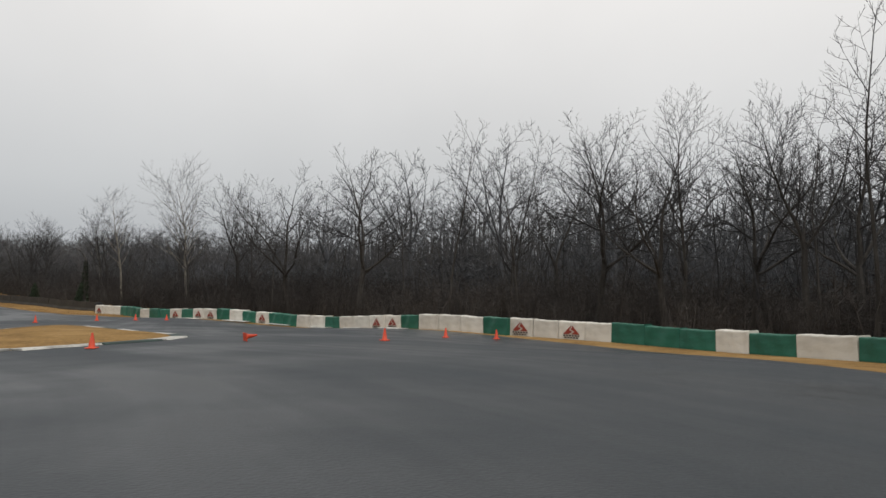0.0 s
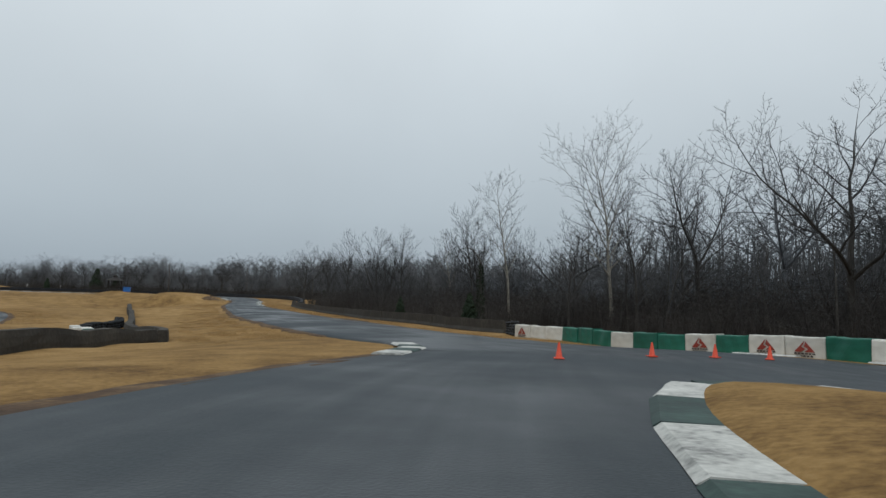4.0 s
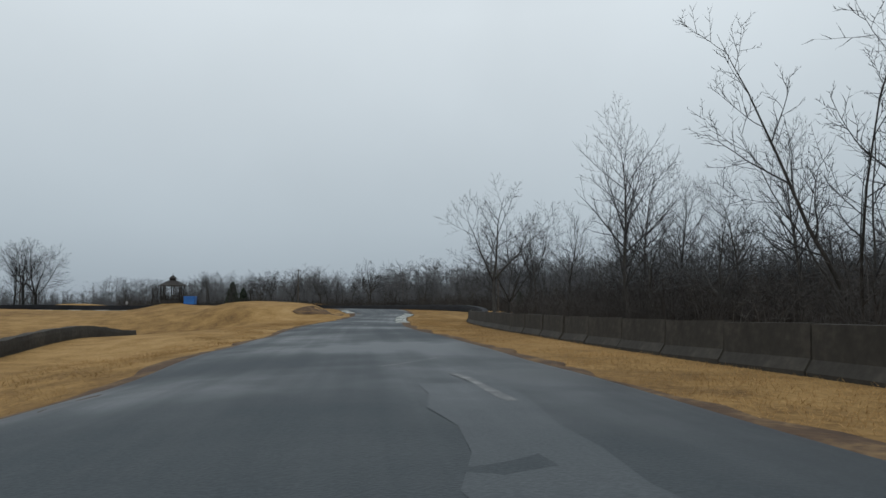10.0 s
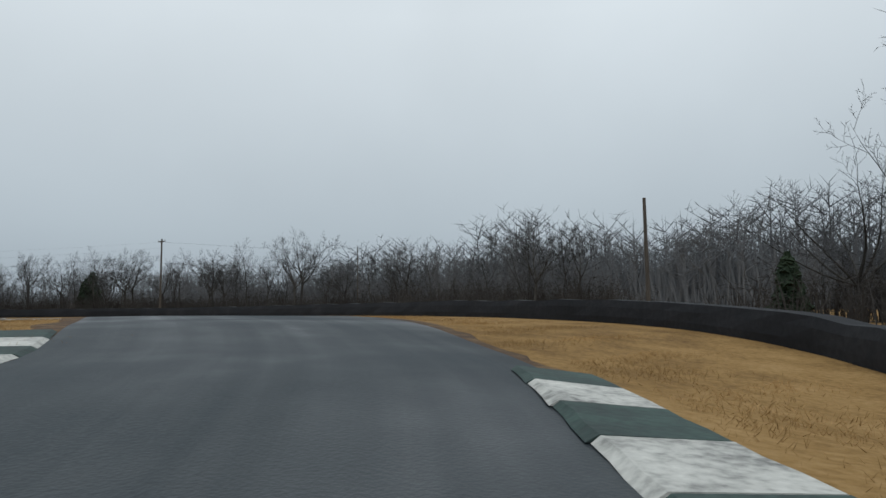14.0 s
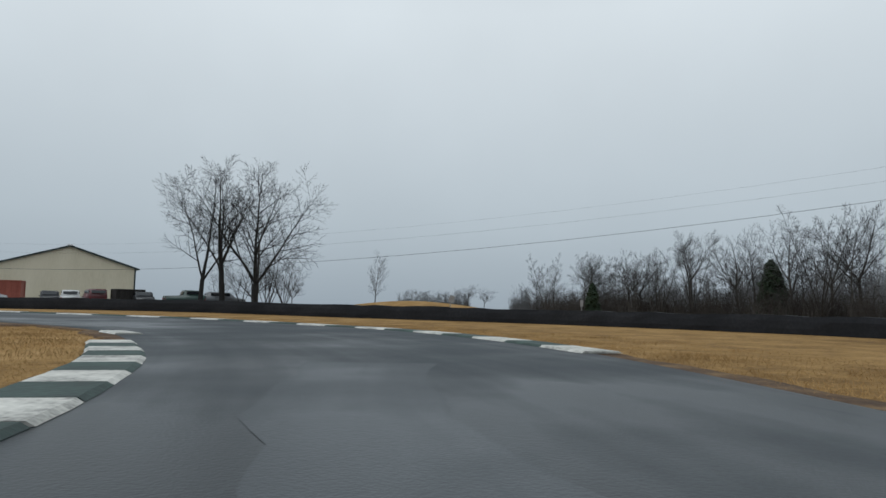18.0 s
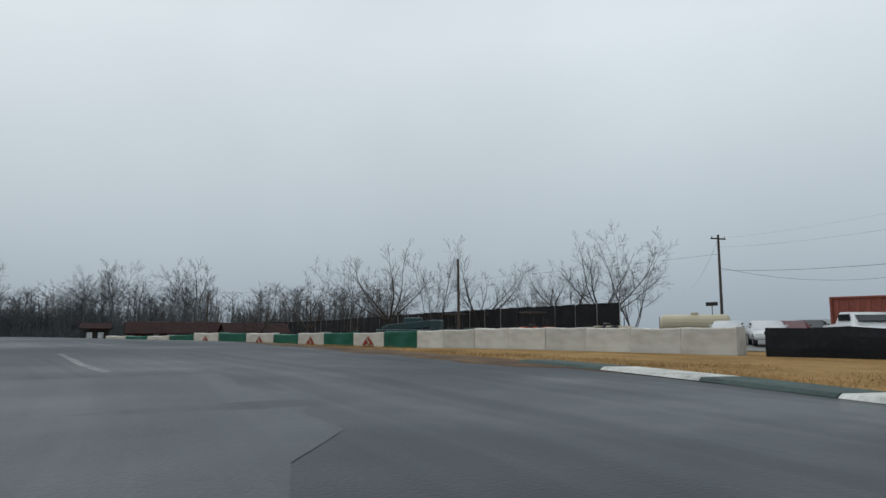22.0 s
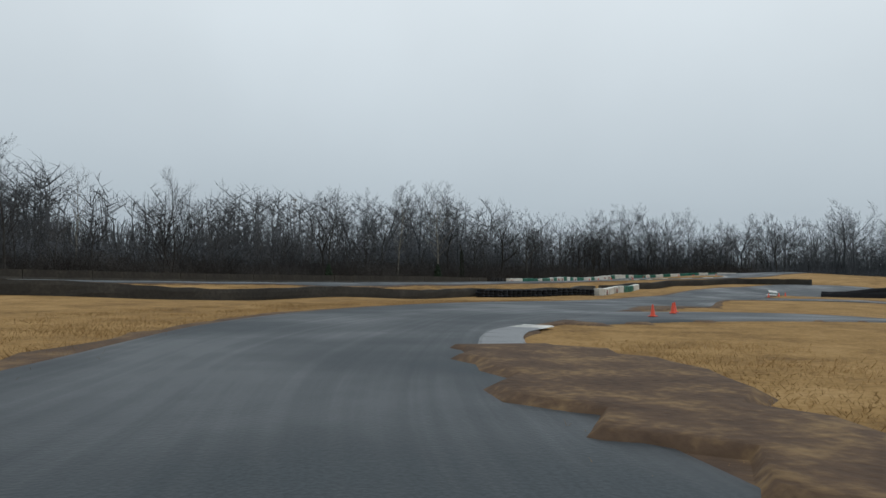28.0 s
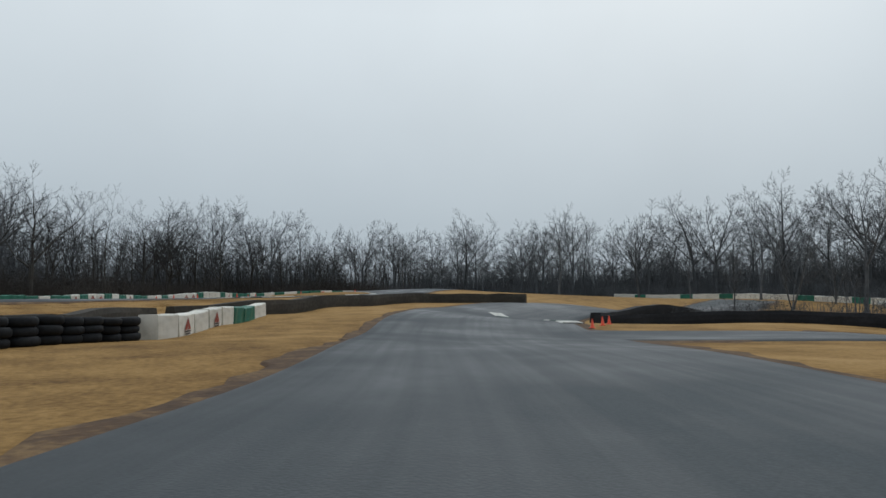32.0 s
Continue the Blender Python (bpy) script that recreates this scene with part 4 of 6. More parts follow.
def grow_tree(seed, height, clear, wide, stems, splay, up, kink, counts, bark, twig_mat, bole=0.014, lean=0.0, fine=0.015):
    """Trunk and crown of a bare tree. clear: height of the lowest limbs as a share; wide: reach of the side limbs as a share; stems: leading limbs,
    which part at the clear height by the angle splay; up: pull upwards; kink: crookedness; counts: shoots on each leading limb, side limb and branch; fine: thickness of the twigs."""
    rr = random.Random(seed)
    trunk, crown = Grower(), Grower()

    def line(p, d, length, n, bend, rise):
        pts, q = [p.copy()], d.normalized()
        for _ in range(n):
            q = (q + Vector((rr.uniform(-1, 1), rr.uniform(-1, 1), rr.uniform(-0.8, 0.8))) * bend + Vector((0, 0, rise))).normalized()
            p = p + q * (length / n)
            pts.append(p.copy())
        return pts

    def side(d, angle, turn):
        a = d.orthogonal().normalized()
        a.rotate(Matrix.Rotation(turn, 3, d))
        return (d * math.cos(angle) + a * math.sin(angle)).normalized()

    def shoots(pts, radii, lv, length, low):
        n, turn = len(pts) - 1, rr.uniform(0, 6.3)
        for i in range(counts[lv]):
            u = low + (1 - low) * (i + rr.uniform(0.15, 0.85)) / counts[lv]
            k = min(int(u * n), n - 1)
            w = u * n - k
            p, r = pts[k].lerp(pts[k + 1], w), radii[k] + (radii[k + 1] - radii[k]) * w
            turn += 2.4 + rr.uniform(-0.6, 0.6)
            if lv == 0 and stems == 1:
                v = max(0.0, (p.z / height - clear) / (1 - clear))
                ln = wide * height * math.sin(math.pi * (0.22 + 0.62 * min(v, 1.0))) ** 0.7 * rr.uniform(0.75, 1.2)
            elif lv == 0:
                ln = wide * height * (1.05 - 0.5 * u) * rr.uniform(0.6, 1.2)
            else:
                ln = length * (0.55 if lv == 1 else 0.45) * (1.2 - 0.75 * u) * rr.uniform(0.65, 1.25)
            thick = max(fine, min(r * 0.66, 0.011 + ln * 0.013))
            seg = (6, 4, 2)[lv]
            q = line(p, side((pts[k + 1] - pts[k]).normalized(), rr.uniform(0.75, 1.15) - 0.3 * u, turn), ln, seg, kink * (0.8 + 0.25 * lv), up * (0.55 if lv == 0 else 1.0))
            rad = [thick * (1 - 0.8 * j / seg) for j in range(seg)] + [0.0 if lv == 2 else thick * 0.15]
            (trunk if lv == 0 and bark is not BARK else crown).limb(q, rad, (4, 3, 3)[lv])
            if lv < 2:
                shoots(q, rad, lv + 1, ln, 0.22)

    r0 = height * bole
    foot, first_way = Vector((0, 0, -0.3)), Vector((lean + rr.uniform(-0.05, 0.05), rr.uniform(-0.05, 0.05), 1))
    if stems == 1:
        n = 12
        pts = line(foot, first_way, height, n, 0.05 + 0.25 * kink, 0.05)
        radii = [r0 * (1.3 if j == 0 else 1.0) * (1 - 0.93 * j / n) for j in range(n + 1)]
        trunk.limb(pts, radii, 7)
        shoots(pts, radii, 0, height, clear)
    else:
        bolt = line(foot, first_way, height * clear, 5, 0.03 + 0.12 * kink, 0.02)
        trunk.limb(bolt, [r0 * (1.35, 1.0, 0.95, 0.9, 0.88, 0.86)[j] for j in range(6)], 7)
        way, turn = (bolt[-1] - bolt[-2]).normalized(), rr.uniform(0, 6.3)
        for k in range(stems):
            n, ln = 9, height * (1 - clear) * rr.uniform(0.8, 1.08)
            ang = splay * rr.uniform(0.3 if k == 0 else 0.75, 0.5 if k == 0 else 1.25)
            start = bolt[-1] if k < 2 else bolt[-2].lerp(bolt[-1], rr.uniform(0.2, 0.9))
            pts = line(start, side(way, ang, turn + 6.283 * k / stems + rr.uniform(-0.4, 0.4)), ln, n, kink * 0.75, up * 0.3)
            r1 = r0 * (0.72 if k == 0 else rr.uniform(0.42, 0.6))
            radii = [r1 * (1 - 0.93 * (j / n) ** 0.85) for j in range(n + 1)]
            trunk.limb(pts, radii, 6)
            shoots(pts, radii, 0, ln, 0.18)
    top = max(v[2] for v in crown.v)
    k = height / top
    for g in (trunk, crown):
        g.v = [(x * k, y * k, z * k) for x, y, z in g.v]
    return trunk.mesh("trunk", bark), crown.mesh("crown", twig_mat)


KINDS = (
    (1, 18, 0.30, 0.38, 1, 0.0, 0.10, 0.16, (26, 8, 5), PALE_BARK, TWIG, 0.012), (22, 18, 0.32, 0.24, 1, 0.0, 0.12, 0.15, (24, 7, 4), PALE_BARK, TWIG, 0.010),
    (3, 17, 0.32, 0.36, 4, 0.85, 0.09, 0.27, (9, 7, 5), BARK, TWIG, 0.017), (24, 17, 0.20, 0.34, 1, 0.0, 0.13, 0.14, (28, 8, 5), BARK, TWIG, 0.013),
    (5, 15, 0.24, 0.27, 7, 0.95, 0.12, 0.17, (8, 7, 4), BARK, TWIG, 0.016), (26, 14, 0.06, 0.30, 5, 0.5, 0.09, 0.16, (9, 7, 4), BARK, TWIG, 0.012),
    (41, 16, 0.36, 0.36, 4, 0.85, 0.07, 0.22, (10, 8, 5), BARK, TWIG, 0.017, -0.2), (52, 17, 0.38, 0.32, 3, 0.60, 0.10, 0.21, (11, 7, 5), BARK, TWIG, 0.014))
THIN_KINDS = (
    (11, 15, 0.36, 0.22, 1, 0.0, 0.13, 0.15, (14, 4, 4), BARK, TWIG, 0.008), (12, 14, 0.30, 0.27, 1, 0.0, 0.11, 0.18, (14, 5, 3), BARK, TWIG, 0.009), (13, 16, 0.42, 0.20, 1, 0.0, 0.14, 0.14, (13, 4, 4), BARK, TWIG, 0.008),
    (14, 12, 0.28, 0.28, 3, 0.70, 0.09, 0.22, (6, 4, 4), BARK, TWIG, 0.010), (15, 11, 0.10, 0.28, 3, 0.50, 0.10, 0.18, (6, 4, 4), BARK, TWIG, 0.010))
TREES = [grow_tree(*row) for row in KINDS]
THIN = [grow_tree(*row) for row in THIN_KINDS]
# trees that stay far off: fewer, coarser twigs
FAR_TREES = [grow_tree(*row) for row in (
    (1, 18, 0.34, 0.32, 1, 0.0, 0.12, 0.10, (24, 8, 5), BARK, TWIG, 0.011, 0.0, 0.018), (22, 18, 0.36, 0.22, 1, 0.0, 0.13, 0.10, (22, 7, 5), BARK, TWIG, 0.010, 0.0, 0.018),
    (3, 17, 0.42, 0.30, 4, 0.55, 0.06, 0.15, (9, 8, 5), BARK, TWIG, 0.014, 0.0, 0.018), (24, 17, 0.28, 0.30, 1, 0.0, 0.13, 0.10, (26, 8, 5), BARK, TWIG, 0.012, 0.0, 0.018),
    (5, 15, 0.40, 0.26, 6, 0.72, 0.07, 0.12, (8, 8, 5), BARK, TWIG, 0.015, 0.0, 0.018), (26, 14, 0.08, 0.25, 5, 0.42, 0.07, 0.10, (10, 8, 4), BARK, TWIG, 0.012, 0.0, 0.018),
    (41, 16, 0.38, 0.32, 4, 0.7, 0.07, 0.16, (9, 8, 5), BARK, TWIG, 0.015, 0.0, 0.018), (52, 17, 0.45, 0.28, 3, 0.48, 0.08, 0.13, (11, 8, 5), BARK, TWIG, 0.013, 0.0, 0.018))]
FAR_THIN = [grow_tree(*row[:7], row[7] * 0.7, (row[8][0], row[8][1], 4), *row[9:12], 0.0, 0.017) for row in THIN_KINDS]
DEEP = [grow_tree(*row) for row in (
    (31, 15, 0.40, 0.24, 1, 0.0, 0.14, 0.15, (8, 3, 3), BARK, TWIG, 0.009, 0.0, 0.022), (32, 14, 0.32, 0.28, 1, 0.0, 0.12, 0.18, (8, 3, 3), BARK, TWIG, 0.010, 0.0, 0.022), (33, 12, 0.26, 0.28, 2, 0.6, 0.10, 0.2, (4, 4, 3), BARK, TWIG, 0.011, 0.0, 0.022))]
TREE_H = (18, 18, 17, 17, 15, 14, 16, 17)
THIN_H = (15, 14, 16, 12, 11)


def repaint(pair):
    """Copies of trunk and crown in the paler colour that has haze painted in."""
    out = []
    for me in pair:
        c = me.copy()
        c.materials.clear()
        c.materials.append(HAZED_TWIG)
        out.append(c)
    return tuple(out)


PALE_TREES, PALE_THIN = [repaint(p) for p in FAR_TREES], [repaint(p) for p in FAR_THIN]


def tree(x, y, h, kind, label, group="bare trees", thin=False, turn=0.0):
    # these groups take the trees with haze painted into their colour
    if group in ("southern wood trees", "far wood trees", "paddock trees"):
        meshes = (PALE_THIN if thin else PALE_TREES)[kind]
    elif group in ("hedgerow trees", "lone trees"):
        meshes = (FAR_THIN if thin else FAR_TREES)[kind]
    else:
        meshes = (THIN if thin else TREES)[kind]
    base = new("tree")
    s = h / (THIN_H if thin else TREE_H)[kind]
    base.matrix_world = Matrix.LocRotScale((x, y, ground_z(x, y) - 0.05), Euler((0, 0, turn)), (s, s, s))
    tagged(base, label, "tree", group)
    for nm, me in zip(("trunk", "crown"), meshes):
        ob = new(nm, me)
        ob.parent = base
    return base


PALE = "tall pale-barked bare sycamore at the wood's edge"
GREY = "tall bare grey tree at the edge of the woods"
BIG = "large crooked bare tree leaning over the barrier"
HERO = ((-31.6, 80.4, 19.4, 0, PALE), (-42.8, 87.3, 16.8, 1, PALE), (-51.2, 97.6, 15.4, 3, GREY), (-37.4, 92.8, 13, 2, GREY), (-46, 95, 11, 3, GREY), (-24.5, 78, 16.5, 7, GREY), (-26.8, 90.7, 14, 2, GREY),
        (-103.4, 135.4, 14.0, 6, BIG), (-85.8, 124.2, 15, 3, GREY), (-72.5, 112.8, 13.4, 5, GREY), (-70.2, 114.9, 14.5, 3, GREY), (-92.9, 129.8, 9.6, 3, GREY), (-66.8, 127.6, 15.4, 1, GREY), (-50.4, 98.4, 14.2, 7, GREY),
        (-95.4, 150, 18.5, 3, GREY), (-91.5, 150.5, 16.5, 3, GREY), (-115.5, 161.5, 16, 7, GREY), (-114.2, 160.3, 14.5, 3, GREY), (-118.6, 164.5, 9.5, 5, GREY))
HERO2 = ((-16, 67, 16.2, 2, GREY), (-7.8, 60.4, 16.5, 2, GREY), (10.1, 56.9, 14.5, 7, GREY), (13.7, 40, 13.6, 2, GREY), (19, 34, 14.5, 7, GREY), (28, 27, 14.5, 2, GREY), (5, 49, 12, 3, GREY), (-27, 76, 11, 5, GREY),
         (-80, 127, 10.5, 3, GREY), (-76, 121, 11, 3, GREY), (-107.2, 143.4, 9.5, 4, GREY), (-33, 71.5, 9, 3, GREY), (-28.5, 73.5, 12.5, 3, GREY))
for k, (x, y, h, kd, lab) in enumerate(HERO + HERO2):
    tree(x, y, h, kd, lab, turn=k * 1.7)
# the three tall trees beside the parked cars, and the young growth under them
for k, (x, y, h, turn, row) in enumerate((
        (-234.3, 138.5, 15.4, 1.9, (61, 16, 0.24, 0.30, 3, 0.46, 0.04, 0.12, (14, 9, 6), DARK_BARK, DARK_TWIG, 0.018, 0.0, 0.016)),
        (-235.0, 140.5, 16.4, 0.3, (65, 17, 0.34, 0.30, 4, 0.40, 0.04, 0.11, (13, 9, 6), DARK_BARK, DARK_TWIG, 0.021, 0.0, 0.016)),
        (-236.1, 143.5, 17.2, 4.4, (63, 18, 0.20, 0.38, 4, 0.52, 0.02, 0.15, (14, 10, 6), DARK_BARK, DARK_TWIG, 0.022, 0.0, 0.016)))):
    base = new("tree")
    q = h / row[1]
    base.matrix_world = Matrix.LocRotScale((x, y, ground_z(x, y) - 0.05), Euler((0, 0, turn)), (q, q, q))
    tagged(base, ("tall forked bare tree beside the parked cars", "tall straight bare tree in the yard clump", "largest bare tree of the clump with drooping low limbs")[k], "tree", "yard trees")
    for nm, me in zip(("trunk", "crown"), grow_tree(*row)):
        ob = new(nm, me)
        ob.parent = base
for k, (x, y, h, kd) in enumerate(((-239.5, 144.2, 8.5, 5), (-240.5, 145.6, 6.5, 5), (-244, 145, 7.5, 5), (-243, 143, 9, 5), (-242, 140.6, 7.5, 5), (-241.5, 142, 7.0, 4), (-244, 137.6, 6.5, 5))):
    tree(x, y, h, kd, "young many-stemmed bare tree under the yard clump", "yard trees", turn=k * 2.1)
tree(-268.8, 153.8, 9.8, 3, "small lone bare tree on the grass rise", "lone trees", turn=0.4)
for k, (x, y, h, kd) in enumerate(((-276.8, 192.2, 9, 3), (-253.8, 189.1, 8.5, 3), (-258, 194, 10, 3), (-253.2, 196.9, 12, 7), (-249, 203, 12.4, 3), (-245.7, 211, 12.8, 4), (-262, 186, 7.5, 5), (-268, 190, 7, 5))):
    tree(x, y, h, kd, "bare hedgerow tree beside the dark cedars", "hedgerow trees", turn=k * 1.1)
for k, (x, y, h) in enumerate(((-512, 188, 15), (-505, 196, 13), (-340, 128, 9))):
    tree(x, y, h, 4, "round bare tree far off on the horizon", "lone trees", turn=k * 1.4)
tree(-201, 215.5, 15.0, 4, "broad round-headed bare tree behind the bend", "hedgerow trees", turn=1.0)
for k, (x, y, h, kd) in enumerate(((-136, 30, 12, 5), (-142, 28, 10.5, 5), (-131, 25, 11, 5), (-126, 18.5, 10, 4), (-139, 32.5, 11.5, 5), (-144, 34, 11, 4), (-133, 21, 11, 5), (-149, 36.5, 11.5, 5), (-147, 30, 12, 3), (-154, 36, 11, 5), (-129, 29, 8, 5), (-157, 32, 11.5, 4), (-136, 24, 10.5, 4), (-151, 33, 12, 4), (-141, 30, 11, 5), (-158.5, 36.5, 10, 5), (-147, 24, 11, 5), (-153, 20, 10, 5), (-158, 14, 9, 4), (-155.5, -7, 15.5, 4), (-149, -9, 11, 5), (-163, -10, 10, 5), (-170, -12, 9, 4),
                                   (-183.8, -22, 15.5, 2), (-180, -26, 9, 4), (-176, -28, 8, 5), (-194, -25, 10, 4), (-200, -20, 9.5, 4), (-206, -15, 10, 5), (-213, -10, 9, 4))):
    tree(x, y, h, kd, "bare tree in the scrub behind the paddock", "paddock trees", turn=k * 1.3)
for k, (x, y, h, kd) in enumerate(((-213, 33, 9, 4), (-219, 36, 11, 4), (-225, 39, 13, 5), (-230, 42, 15, 4), (-235, 46, 14.5, 5), (-240, 50, 13, 4), (-246, 54, 10, 5), (-252, 47, 11, 4), (-264, 43, 18, 4), (-268, 46, 18.5, 5), (-262, 38, 15, 4))):
    tree(x, y, h, kd, "bushy bare tree behind the dark fence", "yard trees", turn=k * 1.9)
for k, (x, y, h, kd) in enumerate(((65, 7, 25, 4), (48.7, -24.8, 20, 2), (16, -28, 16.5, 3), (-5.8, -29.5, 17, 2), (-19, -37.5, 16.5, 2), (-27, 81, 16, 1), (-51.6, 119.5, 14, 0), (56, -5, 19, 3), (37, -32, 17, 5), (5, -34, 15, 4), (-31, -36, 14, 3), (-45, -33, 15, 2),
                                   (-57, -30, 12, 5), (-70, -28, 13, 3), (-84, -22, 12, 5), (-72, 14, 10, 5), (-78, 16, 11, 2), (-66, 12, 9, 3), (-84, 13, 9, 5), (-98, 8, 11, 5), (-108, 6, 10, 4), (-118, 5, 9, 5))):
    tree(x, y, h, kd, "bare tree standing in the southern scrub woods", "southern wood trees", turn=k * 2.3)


OAKS = ((-18, 98), (-4, 92), (8, 84), (20, 74), (30, 62), (40, 50), (44, 34), (52, 22), (47, 10), (56, -2), (46, -14), (52, -27), (38, -40), (24, -47), (9, -50), (-6, -54), (-22, -52), (-38, -56), (-54, -50), (-70, -48), (-88, -44), (-106, -42), (-124, -36))
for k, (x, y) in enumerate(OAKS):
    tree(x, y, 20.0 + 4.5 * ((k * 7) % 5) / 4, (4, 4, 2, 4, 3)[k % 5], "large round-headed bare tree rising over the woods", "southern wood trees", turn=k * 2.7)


# ---- woods: many thin trees, brush under them ----
def offset_line(line, dist, step):
    p = resample(line, step)
    d = np.gradient(p[:, :2], axis=0)
    d /= np.hypot(d[:, 0], d[:, 1])[:, None]
    return p[:, :2] + np.stack([d[:, 1], -d[:, 0]], 1) * dist


EAST = ((-126, 176), (-118, 163), (-106, 144), (-90, 127.5), (-68, 106.5), (-50, 89), (-38, 78), (-22, 65.5), (-10, 57), (2, 47), (12, 37), (19, 27), (24, 14), (28, -4), (36, -30))
SOUTH = ((60, -20), (35, -38), (8, -43), (-20, -48), (-50, -44), (-80, -38), (-110, -32), (-140, -28), (-170, -38), (-205, -36))
WEST = ((-140, 196), (-160, 205), (-180, 208), (-205, 206), (-222, 206), (-236, 204), (-246, 202), (-256, 196), (-266, 191), (-278, 189))


def edge_height(x, y):
    """The woods stand lower beside the straight than round the hairpin."""
    return 1.0 - 0.46 * min(1.0, max(0.0, (y - 50) / 18.0))


rr = random.Random(77)
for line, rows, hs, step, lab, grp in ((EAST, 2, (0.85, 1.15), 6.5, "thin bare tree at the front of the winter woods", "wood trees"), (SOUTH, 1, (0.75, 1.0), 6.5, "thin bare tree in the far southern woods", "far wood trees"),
                                       (WEST, 2, (0.55, 0.9), 6.0, "bare hedgerow tree beyond the tyre barrier", "hedgerow trees")):
    for r in range(rows):
        for p in offset_line(line, -3 - 5.0 * r, step):
            x, y = p[0] + rr.uniform(-2.8, 2.8), p[1] + rr.uniform(-2.2, 2.2)
            kd = rr.randrange(5)
            tall = edge_height(x, y) if line is EAST else 1.0
            if line is WEST:
                tree(x, y, (8.0 if x > -185 else 10.5) * rr.uniform(0.75, 1.1), rr.choice((4, 5, 3, 7)), lab, grp, turn=rr.uniform(0, 6.3))
            elif rr.random() < (0.2 if line is EAST else 0.75):
                tree(x, y, (14.5 * tall if line is EAST else 21.0) * rr.uniform(*hs), rr.choice((2, 3, 4, 7)), lab, grp, turn=rr.uniform(0, 6.3))
            else:
                tree(x, y, THIN_H[kd] * tall * rr.uniform(*hs), kd, lab, grp, thin=True, turn=rr.uniform(0, 6.3))


def wood_patch_mesh(seed):
    """Eight thin trees of the deep wood in one mesh."""
    q = random.Random(seed)
    g = Grower()
    for _ in range(7):
        kd = q.randrange(3)
        s, t, x, y = q.uniform(0.8, 1.15), q.uniform(0, 6.3), q.uniform(-6, 6), q.uniform(-5, 5)
        m = Matrix.Translation((x, y, 0)) @ Matrix.Rotation(t, 4, "Z") @ Matrix.Scale(s, 4)
        for me in DEEP[kd]:
            n0 = len(g.v)
            g.v.extend(tuple(m @ v.co) for v in me.vertices)
            g.f.extend(tuple(n0 + i for i in p.vertices) for p in me.polygons)
    return g.mesh("wood_patch", TWIG)


PATCHES = [wood_patch_mesh(s) for s in (1, 2, 3)]
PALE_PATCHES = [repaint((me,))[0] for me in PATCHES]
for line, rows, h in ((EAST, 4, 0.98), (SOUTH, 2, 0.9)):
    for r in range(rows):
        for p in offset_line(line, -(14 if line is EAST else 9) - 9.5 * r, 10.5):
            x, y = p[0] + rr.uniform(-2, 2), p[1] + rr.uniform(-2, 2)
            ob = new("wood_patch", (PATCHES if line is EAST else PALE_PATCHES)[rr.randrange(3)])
            s = h * rr.uniform(0.9, 1.12) * (edge_height(x, y) if line is EAST else 1.0)
            ob.matrix_world = Matrix.LocRotScale((x, y, ground_z(x, y)), Euler((0, 0, rr.uniform(0, 6.3))), (s, s, s))
            tagged(ob, "crowd of thin bare trees deep in the woods", "woods", kind="stuff")


for x, y, s in ((-76, 8, 0.45), (-90, 6, 0.42), (-104, 1, 0.48), (-119, 2, 0.45), (-134, 10, 0.45), (-146, 14, 0.45), (-123, 10, 0.36), (-84, -6, 0.7), (-100, -10, 0.7), (-118, -10, 0.7), (-136, -8, 0.75), (-152, 0, 0.7), (-168, -8, 0.7)):
    ob = new("wood_patch", PALE_PATCHES[int(-x) % 3])
    ob.matrix_world = Matrix.LocRotScale((x, y, ground_z(x, y)), Euler((0, 0, x * 0.37)), (s, s, s))
    tagged(ob, "crowd of thin bare trees in the scrub behind the loop road", "woods", kind="stuff")


def brush_mesh(seed, w, d, h, clumps):
    """Many-stemmed leafless shrubs: arching shoots with a tangle of twigs."""
    q = random.Random(seed)
    g = Grower()
    for _ in range(clumps):
        x, y, hh = q.uniform(-w / 2, w / 2), q.uniform(-d / 2, d / 2), h * q.uniform(0.35, 1.0)
        for _s in range(4):
            a, lean, ln = q.uniform(0, 6.3), q.uniform(0.05, 0.55), hh * q.uniform(0.6, 1.05)
            out = Vector((math.cos(a), math.sin(a), 0))
            p0 = Vector((x, y, -0.1)) + out * 0.15
            p1 = p0 + out * (ln * lean * 0.35) + Vector((0, 0, ln * 0.55))
            p2 = p0 + out * (ln * lean) + Vector((q.uniform(-0.2, 0.2), q.uniform(-0.2, 0.2), ln))
            r = 0.011 + 0.005 * hh
            g.limb((p0, p1, p2), (r, r * 0.7, 0), 3)
            for _k in range(6):
                u = q.uniform(0.2, 1.0)
                s = p0.lerp(p1, u * 2) if u < 0.5 else p1.lerp(p2, u * 2 - 1)
                e = s + Vector((q.uniform(-1, 1), q.uniform(-1, 1), q.uniform(-0.25, 0.8))) * (hh * 0.24)
                g.limb((s, e), (r * 0.6, 0), 3)
    return g.mesh("brush", BRUSH)


BRUSHES = [brush_mesh(s, 10, 7, h, n) for s, h, n in ((1, 4.5, 54), (2, 3.5, 56), (3, 6.0, 50), (4, 2.2, 60))]


# southern and loop-side scrub uses these copies, haze painted into the colour
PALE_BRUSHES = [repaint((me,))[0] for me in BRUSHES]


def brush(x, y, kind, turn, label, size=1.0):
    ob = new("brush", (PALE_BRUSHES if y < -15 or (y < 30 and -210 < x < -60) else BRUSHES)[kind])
    ob.matrix_world = Matrix.LocRotScale((x, y, ground_z(x, y)), Euler((0, 0, turn)), (size, size, size))
    return tagged(ob, label, "brush", kind="stuff")


